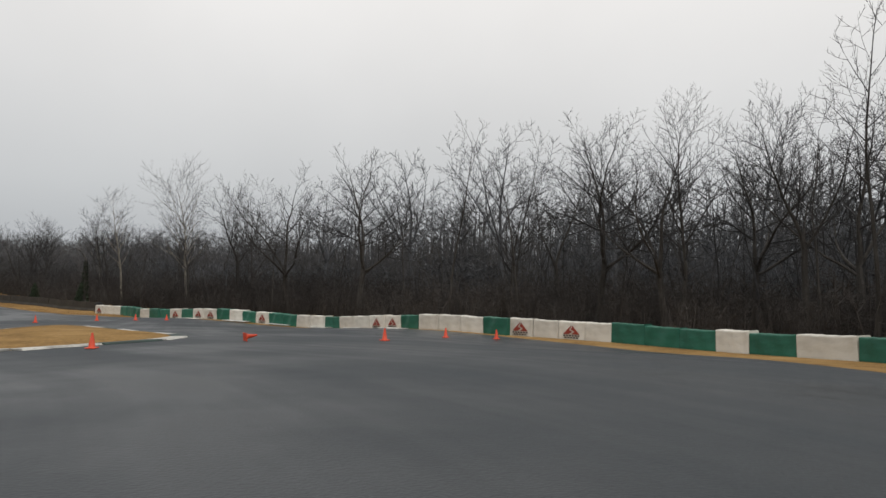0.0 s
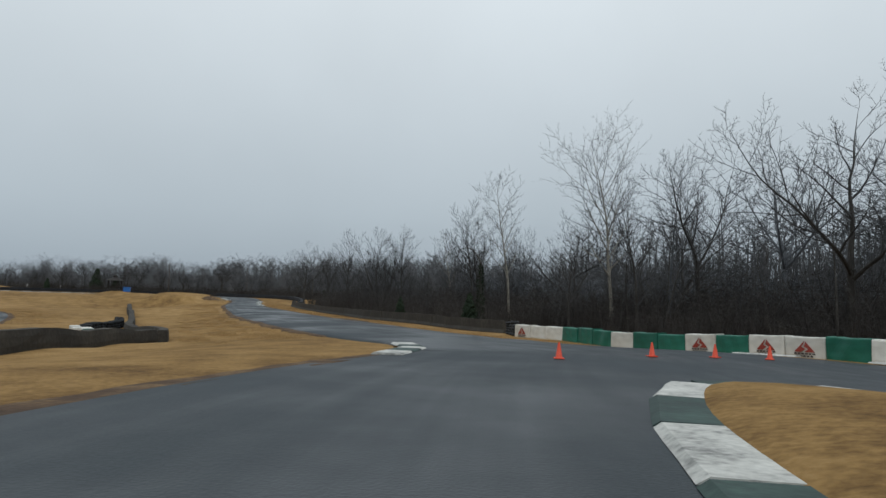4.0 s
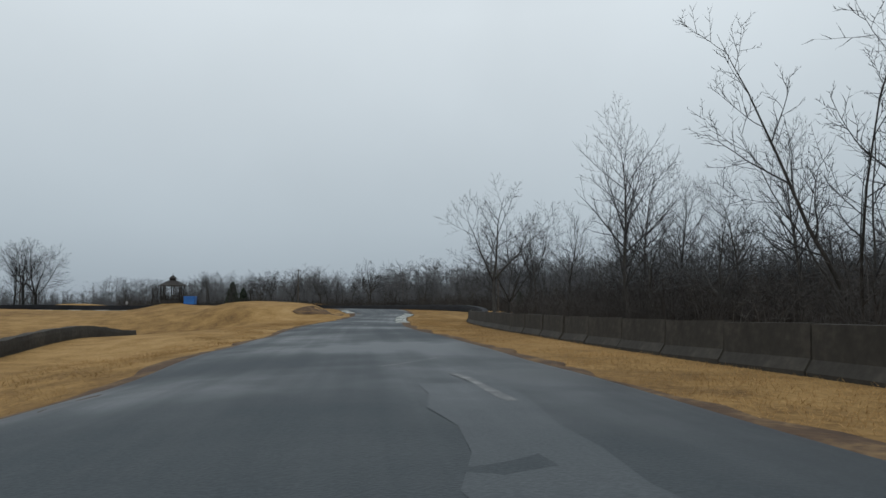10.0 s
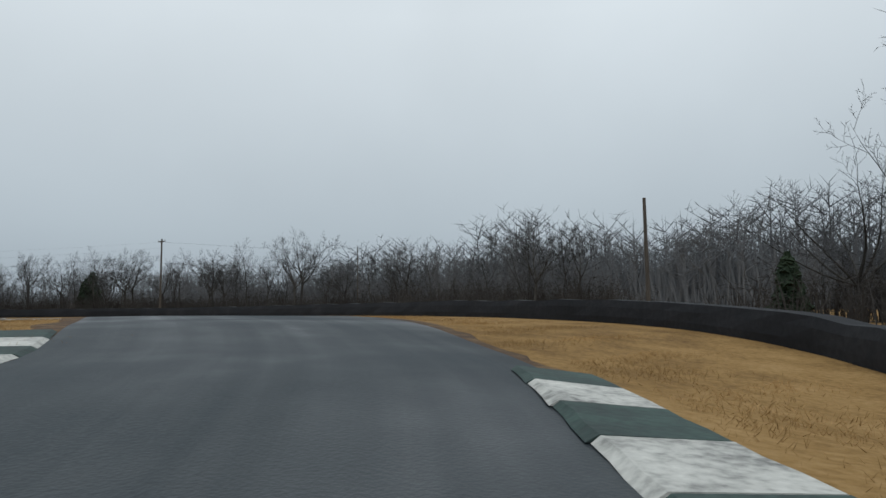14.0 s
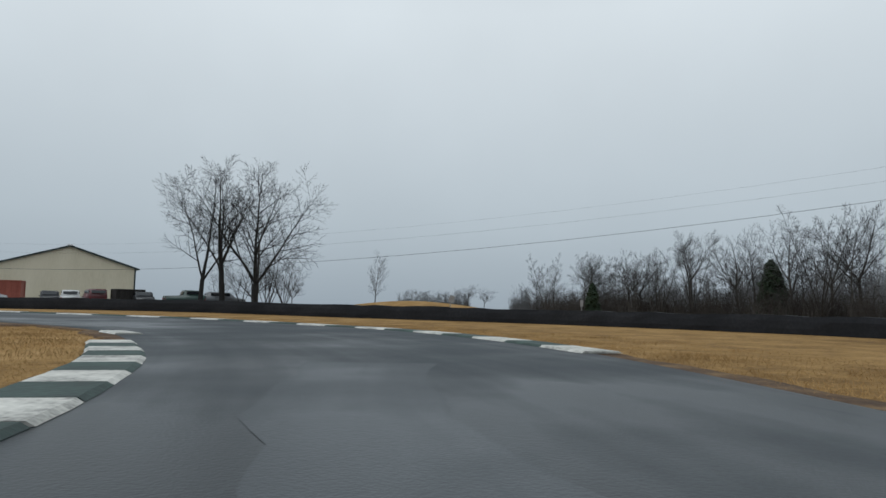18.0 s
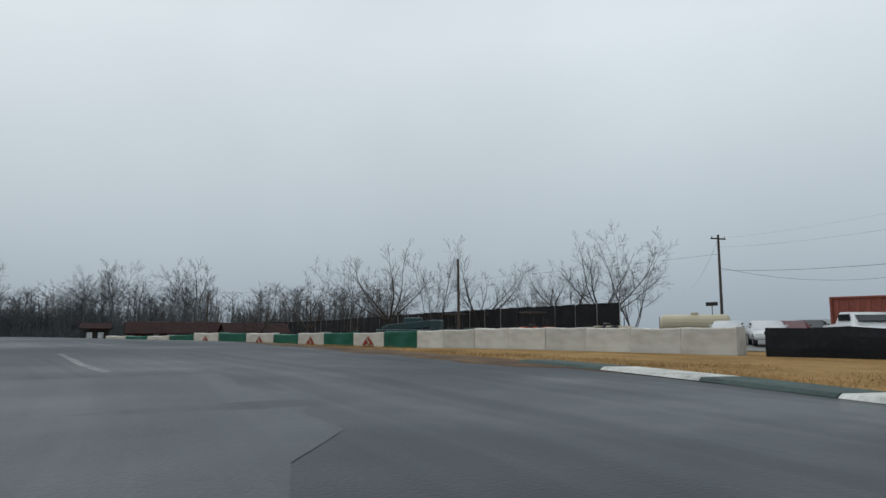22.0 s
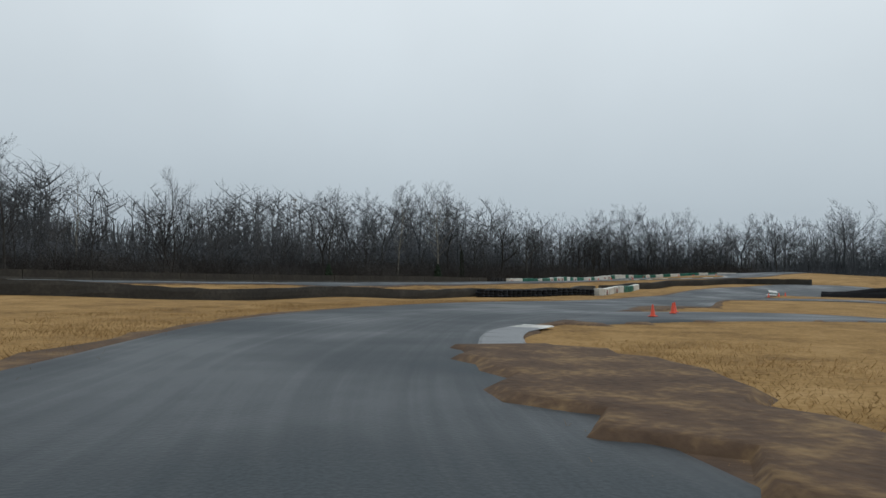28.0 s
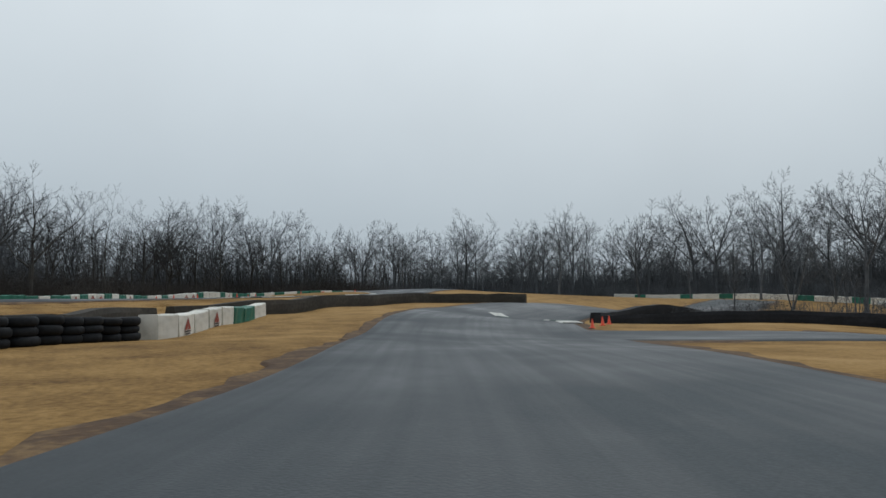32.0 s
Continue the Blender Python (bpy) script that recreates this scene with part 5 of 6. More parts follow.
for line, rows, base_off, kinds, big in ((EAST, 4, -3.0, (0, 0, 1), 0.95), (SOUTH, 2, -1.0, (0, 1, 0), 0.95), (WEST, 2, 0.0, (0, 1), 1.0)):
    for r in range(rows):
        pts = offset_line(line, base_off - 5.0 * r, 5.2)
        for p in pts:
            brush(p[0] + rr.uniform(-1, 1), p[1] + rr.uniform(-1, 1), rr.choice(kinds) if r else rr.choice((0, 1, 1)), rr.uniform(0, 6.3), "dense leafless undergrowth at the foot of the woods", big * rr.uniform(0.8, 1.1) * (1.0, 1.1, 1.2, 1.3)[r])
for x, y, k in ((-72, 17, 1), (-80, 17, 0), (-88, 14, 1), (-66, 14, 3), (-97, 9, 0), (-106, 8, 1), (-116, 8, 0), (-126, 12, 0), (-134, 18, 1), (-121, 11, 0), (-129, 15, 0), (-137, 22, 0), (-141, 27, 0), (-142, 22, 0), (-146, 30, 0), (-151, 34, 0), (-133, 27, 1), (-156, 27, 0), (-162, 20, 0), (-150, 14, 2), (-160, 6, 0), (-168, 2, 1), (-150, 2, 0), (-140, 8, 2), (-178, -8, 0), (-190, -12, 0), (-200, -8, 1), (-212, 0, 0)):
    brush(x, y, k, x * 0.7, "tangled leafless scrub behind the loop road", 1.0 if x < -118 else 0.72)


def snag(x, y, h, label):
    """A dead trunk wrapped in ivy, one long limb bent over from its top."""
    base = thing("dead_snag", pose(x, y, ground_z(x, y) - 0.1), label, "dead tree")
    g = Grower()
    g.limb([Vector((0.05 * math.sin(k), 0.04 * k, h * k / 5)) for k in range(6)], [0.24, 0.19, 0.17, 0.15, 0.13, 0.1], 7)
    ob = new("trunk", g.mesh("trunk", BARK))
    ob.parent = base
    g = Grower()
    arch = [Vector((-2.6 * u ** 1.3, 0.2 + 0.8 * u, h - 0.1 + 1.5 * math.sin(2.2 * u))) for u in np.linspace(0, 1, 8)]
    g.limb(arch, [0.1, 0.085, 0.07, 0.06, 0.05, 0.04, 0.03, 0.0], 5)
    for k in range(3, 8):
        g.limb((arch[k], arch[k] + Vector((-0.5, 0.1 * k - 0.5, 0.5 - 0.12 * k))), (0.025, 0), 3)
    ob = new("bent_limb", g.mesh("bent_limb", BARK))
    ob.parent = base
    q = random.Random(4)
    g = Grower()
    for _ in range(520):
        z, a = h * q.uniform(0.02, 0.97), q.uniform(0, 6.3)
        r = (0.2 + 0.3 * (1 - z / h)) * q.uniform(0.6, 1.1)
        p = Vector((r * math.cos(a), r * math.sin(a) + 0.2 * z / h, z))
        g.limb((p, p + Vector((q.uniform(-0.12, 0.12), q.uniform(-0.12, 0.12), q.uniform(-0.2, 0.12)))), (0.06, 0), 3)
    ob = new("ivy", g.mesh("ivy", NEEDLES))
    ob.parent = base
    ob["label"] = "dark ivy wrapped round the trunk"


snag(-41.9, 76.3, 5.8, "broken dead tree trunk at the edge of the woods")


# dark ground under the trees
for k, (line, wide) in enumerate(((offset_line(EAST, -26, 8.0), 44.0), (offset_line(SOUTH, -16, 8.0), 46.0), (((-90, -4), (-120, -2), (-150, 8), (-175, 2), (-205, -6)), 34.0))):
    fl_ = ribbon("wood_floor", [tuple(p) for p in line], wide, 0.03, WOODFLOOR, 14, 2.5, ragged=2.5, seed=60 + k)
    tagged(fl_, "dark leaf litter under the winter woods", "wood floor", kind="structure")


def cedar(x, y, h, label):
    base = new("cedar")
    base.matrix_world = pose(x, y, ground_z(x, y))
    tagged(base, label, "evergreen tree", "dark evergreens")
    part("trunk", tube((0, 0, -0.1), (0, 0, h * 0.9), 0.12, 0.03), BARK, base)
    q = random.Random(int(x * 10))
    bm = bmesh.new()
    for _ in range(420):
        u = q.random() ** 0.8
        z, rad = h * (0.06 + 0.94 * u), h * 0.27 * (1 - u) ** 0.75 * q.uniform(0.45, 1.1)
        a = q.uniform(0, 6.3)
        c = Vector((rad * math.cos(a), rad * math.sin(a), z))
        s = h * 0.06 * q.uniform(0.6, 1.3)
        bmesh.ops.create_cone(bm, segments=4, radius1=s, radius2=0.0, depth=s * 2.6, cap_ends=True,
                              matrix=Matrix.Translation(c) @ Euler((q.uniform(-0.7, 0.7), q.uniform(-0.7, 0.7), a)).to_matrix().to_4x4())
    part("crown", bm, NEEDLES, base)


for x, y, h in ((-274.7, 219.7, 9.6), (-270.5, 217, 7.5), (-279, 222, 8), (-254.8, 183.9, 4.4), (-237.9, 199.4, 6.0), (-124.5, 173, 3.2), (-44.5, 80.5, 3.0), (-60, 96, 2.6)):
    cedar(x, y, h, "dark green cedar among the bare trees")


# ---- far tree lines ----
def strip_mesh(seed, length, depth, h, n):
    """A length of far woodland: stems, limbs and a thick understorey."""
    q = random.Random(seed)
    g = Grower()
    for _ in range(n):
        x, y = q.uniform(-length / 2, length / 2), q.uniform(-depth / 2, depth / 2)
        hh = h * q.uniform(0.7, 1.1)
        g.limb((Vector((x, y, -1)), Vector((x, y, hh * 0.5)), Vector((x + q.uniform(-1, 1), y, hh))), (0.2, 0.14, 0), 3)
        for _k in range(12):
            s = Vector((x, y, hh * q.uniform(0.3, 0.85)))
            e = s + Vector((q.uniform(-1, 1), q.uniform(-1, 1), q.uniform(0.2, 0.9))) * hh * 0.26
            g.limb((s, e), (0.1, 0), 3)
            for _m in range(5):
                s2 = s.lerp(e, q.uniform(0.3, 1))
                g.limb((s2, s2 + Vector((q.uniform(-1, 1), q.uniform(-1, 1), q.uniform(0.1, 1))) * hh * 0.11), (0.05, 0), 3)
    for _ in range(n * 60):
        x, y, hh = q.uniform(-length / 2, length / 2), q.uniform(-depth / 2, depth / 2), h * (0.1 + 0.5 * q.random() ** 1.5)
        g.limb((Vector((x, y, -1)), Vector((x + q.uniform(-2.5, 2.5), y + q.uniform(-1, 1), hh))), (0.14, 0.03), 3)
    return g.mesh("far_woods", HAZED_FAR_TWIG)


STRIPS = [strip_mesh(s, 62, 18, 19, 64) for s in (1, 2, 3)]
FAR = ((-420, 330, 1.0), (-375, 365, 1.0), (-325, 390, 1.05), (-270, 405, 1.1), (-215, 410, 1.0), (-160, 400, 1.05), (-105, 385, 1.0), (-60, 350, 1.0), (-460, 290, 0.6), (-250, 320, 0.95), (-195, 330, 1.0), (-300, 300, 0.9),
       (-150, 300, 1.0), (-110, 270, 1.0), (-160, 250, 0.8), (-345, 285, 0.8), (-390, 250, 0.75), (-215, 285, 0.85), (-480, 230, 0.6), (-520, 170, 0.5))
FAR2 = ((130, -20, 1.0), (120, 60, 1.1), (70, 110, 1.3), (20, 160, 1.2), (-30, 200, 1.2), (110, -90, 0.9), (60, -120, 0.85), (0, -115, 0.8), (-60, -115, 0.8), (-120, -110, 0.8), (-180, -100, 0.75), (-240, -90, 0.8))
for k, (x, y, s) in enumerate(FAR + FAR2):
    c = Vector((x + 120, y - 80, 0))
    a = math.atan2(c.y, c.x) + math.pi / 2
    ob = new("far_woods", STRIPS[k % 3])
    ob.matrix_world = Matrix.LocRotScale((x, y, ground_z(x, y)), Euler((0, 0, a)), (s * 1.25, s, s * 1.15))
    tagged(ob, "distant winter woodland on the horizon, haze put into its colour", "woods", kind="stuff")


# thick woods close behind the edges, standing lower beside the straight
# the strips share the twig colour paled for haze
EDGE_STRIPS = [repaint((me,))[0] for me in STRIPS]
for line, dist, tall in ((EAST, -44, 0.72), (SOUTH, -30, 0.72)):
    pts = offset_line(line, dist, 26.0)
    for k in range(1, len(pts) - 1, 2):
        x, y = pts[k]
        d = pts[k + 1] - pts[k - 1]
        q = tall * (edge_height(x - 20, y - 25) if line is EAST else 1.0)
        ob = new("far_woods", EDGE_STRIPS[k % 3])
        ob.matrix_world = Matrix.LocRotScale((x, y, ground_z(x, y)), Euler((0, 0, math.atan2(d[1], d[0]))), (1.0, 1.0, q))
        tagged(ob, "thick winter woods behind the first trees, paled in colour for haze", "woods", kind="stuff")


# ---- yard, buildings, vehicles ----
BEIGE = surface("beige_metal_siding", [(0.55, 0.50, 0.37), (0.63, 0.575, 0.44), (0.68, 0.625, 0.49)], 0.4, 6.0, 0.55, stretch=(1, 1, 0.2))
DARK_TRIM = surface("dark_green_trim", [(0.02, 0.03, 0.03), (0.03, 0.045, 0.045)], 1.0, 8.0, 0.5)
GREEN_ROOF = surface("green_metal_roof", [(0.10, 0.16, 0.14), (0.14, 0.21, 0.185), (0.18, 0.26, 0.23)], 0.4, 6.0, 0.5)
RED_PAINT = surface("faded_red_container_paint", [(0.19, 0.05, 0.035), (0.28, 0.075, 0.05), (0.33, 0.10, 0.07)], 0.6, 6.0, 0.6, random_value=0.1)
RUST = surface("rust_red_steel", [(0.030, 0.014, 0.012), (0.052, 0.021, 0.018), (0.078, 0.032, 0.026)], 0.8, 7.0, 0.85, bump=0.3)
TAN = surface("tan_trailer_skin", [(0.36, 0.30, 0.22), (0.46, 0.39, 0.29), (0.50, 0.43, 0.33)], 0.5, 6.0, 0.6, stretch=(1, 1, 0.25))
WHITE_SKIN = surface("white_trailer_skin", [(0.42, 0.45, 0.47), (0.58, 0.61, 0.63), (0.66, 0.69, 0.70)], 0.5, 6.0, 0.5, stretch=(1, 1, 0.25))
MAROON = surface("maroon_roofing", [(0.022, 0.011, 0.010), (0.034, 0.017, 0.016), (0.05, 0.024, 0.022)], 0.6, 6.0, 0.9, spec=0.15)
DARK_WOOD = surface("dark_timber", [(0.012, 0.011, 0.010), (0.024, 0.021, 0.019), (0.04, 0.035, 0.03)], 0.8, 8.0, 0.85, bump=0.3, stretch=(1, 1, 0.3))
GLASS_DARK, _n, _l, _b = material("dark_vehicle_glass", 0.08, 0.0, 0.6)
_b.inputs["Base Color"].default_value = (0.015, 0.018, 0.022, 1)
LAMP, _n, _l, _b = material("lamp_lens", 0.2, 0.0, 0.6)
_b.inputs["Base Color"].default_value = (0.55, 0.55, 0.52, 1)
TAIL, _n, _l, _b = material("tail_lens", 0.25, 0.0, 0.6)
_b.inputs["Base Color"].default_value = (0.30, 0.015, 0.012, 1)
ORANGE = surface("orange_machine_paint", [(0.45, 0.08, 0.02), (0.6, 0.12, 0.03)], 1.0, 8.0, 0.5)
CREAM = surface("cream_tank_paint", [(0.42, 0.37, 0.25), (0.52, 0.46, 0.33)], 0.7, 7.0, 0.5)
TEAL = surface("dark_teal_machine_paint", [(0.015, 0.04, 0.045), (0.03, 0.065, 0.07)], 1.0, 8.0, 0.5)
GREEN_PLASTIC = surface("dark_green_plastic", [(0.01, 0.05, 0.045), (0.015, 0.07, 0.06)], 1.0, 6.0, 0.5)
BLUE_PLASTIC = surface("blue_plastic", [(0.02, 0.10, 0.33), (0.03, 0.14, 0.42)], 1.0, 6.0, 0.45)
WHITE_PLASTIC = surface("white_plastic", [(0.6, 0.62, 0.62), (0.7, 0.72, 0.72)], 1.0, 6.0, 0.45)
PAINTS = {}
for nm, col in (("white", (0.62, 0.63, 0.63)), ("silver", (0.32, 0.34, 0.35)), ("dark", (0.02, 0.022, 0.025)), ("maroon", (0.10, 0.018, 0.022)), ("grey", (0.12, 0.13, 0.14)), ("green", (0.03, 0.06, 0.05))):
    PAINTS[nm] = surface(nm + "_car_paint", [tuple(c * 0.85 for c in col), col], 0.8, 6.0, 0.28, spec=0.6)


def shed(corner_a, corner_b, length, base, eave, ridge, label, doors=()):
    """A gabled metal shed: the gable runs from corner_a to corner_b, the body goes back to the right of that line."""
    a, b = Vector(corner_a), Vector(corner_b)
    w = (b - a).length
    yaw = math.atan2((b - a).y, (b - a).x)
    t = thing("metal_building", pose(a.x, a.y, base, 0, 0, math.degrees(yaw)), label, "building")
    h, rg = eave - base, ridge - base
    wall = part("wall", prism(((0, -0.4), (w, -0.4), (w, h), (w / 2, rg), (0, h)), 0.0, length), BEIGE, t)
    ribs = bmesh.new()
    for k in range(1, int(w / 0.9)):
        x = k * 0.9
        top = h + (rg - h) * (1 - abs(x - w / 2) / (w / 2)) - 0.25
        add_box(ribs, (x, -0.02, top / 2), (0.05, 0.03, top))
    for k in range(1, int(length / 0.9)):
        add_box(ribs, (-0.02, k * 0.9, h / 2 - 0.1), (0.03, 0.05, h - 0.2))
        add_box(ribs, (w + 0.02, k * 0.9, h / 2 - 0.1), (0.03, 0.05, h - 0.2))
    part("siding_ribs", ribs, BEIGE, wall)
    sl = math.hypot(w / 2, rg - h)
    for s in (0, 1):
        out = ((-0.45, h - 0.12), (w / 2, rg + 0.06), (w / 2, rg + 0.2), (-0.5, h + 0.02)) if s == 0 else ((w + 0.45, h - 0.12), (w + 0.5, h + 0.02), (w / 2, rg + 0.2), (w / 2, rg + 0.06))
        part("roof", prism(out, -0.3, length + 0.3), GREEN_ROOF, t)
        rake = ((-0.5, h - 0.18), (w / 2, rg - 0.02), (w / 2, rg + 0.24), (-0.55, h + 0.06)) if s == 0 else ((w + 0.5, h - 0.18), (w + 0.55, h + 0.06), (w / 2, rg + 0.24), (w / 2, rg - 0.02))
        part("roof_trim", prism(rake, -0.36, -0.305), DARK_TRIM, t, "dark trim along the gable")
        part("corner_trim", box((0.03 + s * (w - 0.06), -0.04, h / 2 - 0.1), (0.22, 0.07, h), 0.01), DARK_TRIM, t)
    part("ridge_vent", box((w / 2, -0.36, rg + 0.22), (0.8, 0.3, 0.16), 0.02), WHITE_PLASTIC, t)
    for x, dw, dh in doors:
        part("door", box((x, -0.05, dh / 2), (dw, 0.08, dh), 0.01), DARK_TRIM, t, "dark roller door")
    return t


shed((-260.4, 102.0), (-269.0, 117.4), 40, -2.9, 2.8, 5.7, "beige metal building with a green roof and dark gable trim")
shed((-310, 78), (-318, 92), 34, -2.9, 2.6, 5.4, "second beige shed with a green roof behind the yard")


def container(p, q, width, height, base, mat, label, name="shipping_container", category="container", door_end=True):
    """A ribbed box from p to q, its body lying to the left of that line."""
    a, b = Vector((*p, 0)), Vector((*q, 0))
    ln = (b - a).length
    t = thing(name, pose(a.x, a.y, base, 0, 0, math.degrees(math.atan2((b - a).y, (b - a).x))), label, category)
    part("body", box((ln / 2, width / 2, height / 2), (ln - 0.06, width - 0.06, height - 0.06), 0.02), mat, t)
    first_rib = None
    for y in (0.02, width - 0.02):
        for k in range(int(ln / 0.6)):
            if first_rib is None:
                first_rib = part("side_rib", box((0, 0, 0), (0.22, 0.05, height - 0.35), 0.015), mat, t)
                rib = first_rib
            else:
                rib = new("side_rib", first_rib.data)
                rib.parent = t
            rib.matrix_basis = Matrix.Translation((0.4 + k * 0.6, y, height / 2))
    rails = bmesh.new()
    for z in (0.08, height - 0.07):
        for y in (0.0, width):
            add_box(rails, (ln / 2, y, z), (ln, 0.1, 0.14), 0.015)
        for x in (0.0, ln):
            add_box(rails, (x, width / 2, z), (0.1, width, 0.14), 0.015)
    for x in (0.0, ln):
        for y in (0.0, width):
            add_box(rails, (x, y, height / 2), (0.13, 0.13, height), 0.015)
    part("corner_frame", rails, mat, t)
    if door_end:
        for s in (0, 1):
            d = part("door", box((ln + 0.03, width * (0.27 + 0.46 * s), height / 2), (0.05, width * 0.44, height - 0.35), 0.01), mat, t)
            part("lock_rod", tube((ln + 0.08, width * (0.3 + 0.4 * s), 0.2), (ln + 0.08, width * (0.3 + 0.4 * s), height - 0.2), 0.02, seg=6), STEEL, d)
    return t


container((-249.4, 112.6), (-245.2, 100.6), 2.44, 2.9, -2.78, RED_PAINT, "long faded red shipping container beside parked cars")
tr = container((-137.2, 34.0), (-152.2, 43.2), 2.6, 2.7, -7.0, TAN, "tan semi-trailer body parked behind the tyre wall", "trailer", "trailer")
tr2 = container((-152.6, 42.4), (-162.4, 44.5), 2.5, 2.9, -7.0, WHITE_SKIN, "white box trailer with dark scribbles parked behind the tyre wall", "trailer", "trailer")
for k in range(5):
    part("scribble", box((2.3 + k * 0.55, -0.02, 1.5 + 0.15 * (k % 2)), (0.07, 0.012, 0.5 - 0.07 * k)), BLACK, tr2, "dark painted bars")


def wheel(parent, x, y, r=0.34, w=0.22):
    tyre = part("wheel", tube((x, y - w / 2, r), (x, y + w / 2, r), r, seg=16), TYRE, parent)
    part("rim", tube((x, y - w / 2 - 0.012, r), (x, y + w / 2 + 0.012, r), r * 0.6, seg=12), STEEL, tyre)


def vehicle(x, y, yaw, kind, paint, label, z=None):
    """A parked car, pickup or sports utility: nose towards +x."""
    side = {"car": ((-2.2, 0.35), (2.2, 0.35), (2.25, 0.62), (2.0, 0.78), (0.95, 0.92), (0.2, 1.38), (-1.0, 1.42), (-1.75, 1.02), (-2.2, 0.95)),
            "suv": ((-2.3, 0.42), (2.3, 0.42), (2.33, 0.8), (2.2, 0.98), (1.1, 1.1), (0.45, 1.72), (-1.9, 1.76), (-2.25, 1.1)),
            "pickup": ((-2.8, 0.5), (2.7, 0.5), (2.73, 0.9), (2.55, 1.08), (1.35, 1.18), (0.75, 1.82), (-0.75, 1.86), (-0.95, 1.2), (-2.8, 1.18)),
            "van": ((-2.5, 0.42), (2.4, 0.42), (2.43, 0.8), (2.2, 1.05), (1.5, 1.2), (0.9, 1.95), (-2.4, 2.0), (-2.5, 1.2))}[kind]
    w = 0.88 if kind == "car" else 0.98
    t = thing("parked_" + ("car" if kind == "car" else kind), pose(x, y, ground_z(x, y) if z is None else z, 0, 0, yaw), label, "vehicle", "parked vehicles")
    bm = prism(side, -w, w)
    top = max(q[1] for q in side)
    for v in bm.verts:
        if v.co.z > 1.0:
            v.co.y *= 1 - 0.16 * (v.co.z - 1.0) / max(0.3, top - 1.0)
    bmesh.ops.bevel(bm, geom=bm.edges[:], offset=0.05, segments=2, affect="EDGES")
    body = part("body", bm, PAINTS[paint], t, smooth=True)
    roof = [q for q in side if q[1] > 1.25]
    x0, x1 = min(q[0] for q in roof), max(q[0] for q in roof)
    for s in (-1, 1):
        part("side_window", box(((x0 + x1) / 2 + 0.1, s * (w * 0.95), top - 0.3), ((x1 - x0) * 0.92, 0.05, 0.34), 0.02), GLASS_DARK, t)
        part("mirror", box((x1 + 0.2, s * (w + 0.06), 1.1), (0.12, 0.16, 0.12), 0.03), PAINTS[paint], t)
        part("headlamp", box((side[2][0] - 0.06, s * w * 0.72, side[2][1] - 0.04), (0.1, 0.3, 0.14), 0.02), LAMP, t)
        part("tail_lamp", box((side[0][0] - 0.01, s * w * 0.82, 0.85), (0.06, 0.16, 0.24), 0.015), TAIL, t)
    part("windscreen", box((x1 + 0.34, 0, top - 0.34), (0.05, w * 1.55, 0.5), 0.02, Matrix.Translation((x1 + 0.34, 0, top - 0.34)) @ Matrix.Rotation(-0.85, 4, "Y") @ Matrix.Translation((-x1 - 0.34, 0, -top + 0.34))), GLASS_DARK, t)
    part("rear_window", box((x0 - 0.16, 0, top - 0.32), (0.05, w * 1.5, 0.36), 0.02, Matrix.Translation((x0 - 0.16, 0, top - 0.32)) @ Matrix.Rotation(0.35, 4, "Y") @ Matrix.Translation((-x0 + 0.16, 0, -top + 0.32))), GLASS_DARK, t)
    part("front_bumper", box((side[2][0] - 0.02, 0, 0.48), (0.16, w * 1.9, 0.2), 0.04), BLACK if kind != "car" else PAINTS[paint], t)
    part("grille", box((side[2][0] + 0.005, 0, 0.72), (0.05, w * 0.9, 0.16), 0.01), BLACK, t)
    part("number_plate", box((side[0][0] - 0.02, 0, 0.62), (0.03, 0.5, 0.12)), WHITE_PLASTIC, t)
    for xx in (side[0][0] + 0.85, side[1][0] - 0.85):
        for s in (-1, 1):
            wheel(t, xx, s * (w - 0.1), 0.33 if kind == "car" else 0.39)
    return t


def yard_z(x, y):
    """The yard is a low gravel terrace with sloping edges."""
    inside = min(1.0, max(0.0, min((-231.0 - x) / 4.0, (x + 280) / 6.0, (y - 84) / 6.0, (142 - y) / 6.0)))
    return ground_z(x, y) + 0.03 + 0.2 * inside * inside * (3 - 2 * inside)


YARD = ((-235.1, 103.7, 50, "car", "white", "white sedan parked nose out in the gravel yard"),
        (-239.0, 101.8, 55, "car", "maroon", "dark red sedan in the row of parked cars"),
        (-240.9, 101.5, 50, "car", "dark", "dark saloon in the row of parked cars"),
        (-244.1, 99.7, 60, "car", "silver", "silver hatchback at the end of the parked cars"),
        (-235.6, 100.2, 40, "car", "white", "white hatchback parked beside the utility pole"),
        (-237.3, 107.8, 60, "pickup", "white", "white pickup truck beside the red container"),
        (-236.5, 112.1, 65, "pickup", "white", "pale pickup truck in front of the red container"),
        (-239.2, 112.2, 60, "suv", "dark", "dark wagon between two white pickup trucks"),
        (-239.1, 114.4, 60, "pickup", "silver", "silver pickup truck facing the track"),
        (-246.8, 117.0, 30, "suv", "dark", "dark sports utility beside the beige building"),
        (-247.4, 119.1, 205, "pickup", "white", "white pickup with its tail to the track"),
        (-246.7, 122.2, 215, "van", "maroon", "dark red van parked by the beige building"))
YARD2 = ((-245.9, 128.2, 30, "suv", "dark", "black off-road wagon facing the track"), (-244.2, 134.2, 120, "pickup", "green", "dark green pickup parked under the trees"), (-246, 137.5, 120, "suv", "grey", "grey sports utility parked under the trees"), (-251, 131.5, 100, "car", "silver", "silver car behind the tree clump"),
         (-162.6, 38.6, 10, "car", "dark", "scrapped dark sedan beside the trailers"))
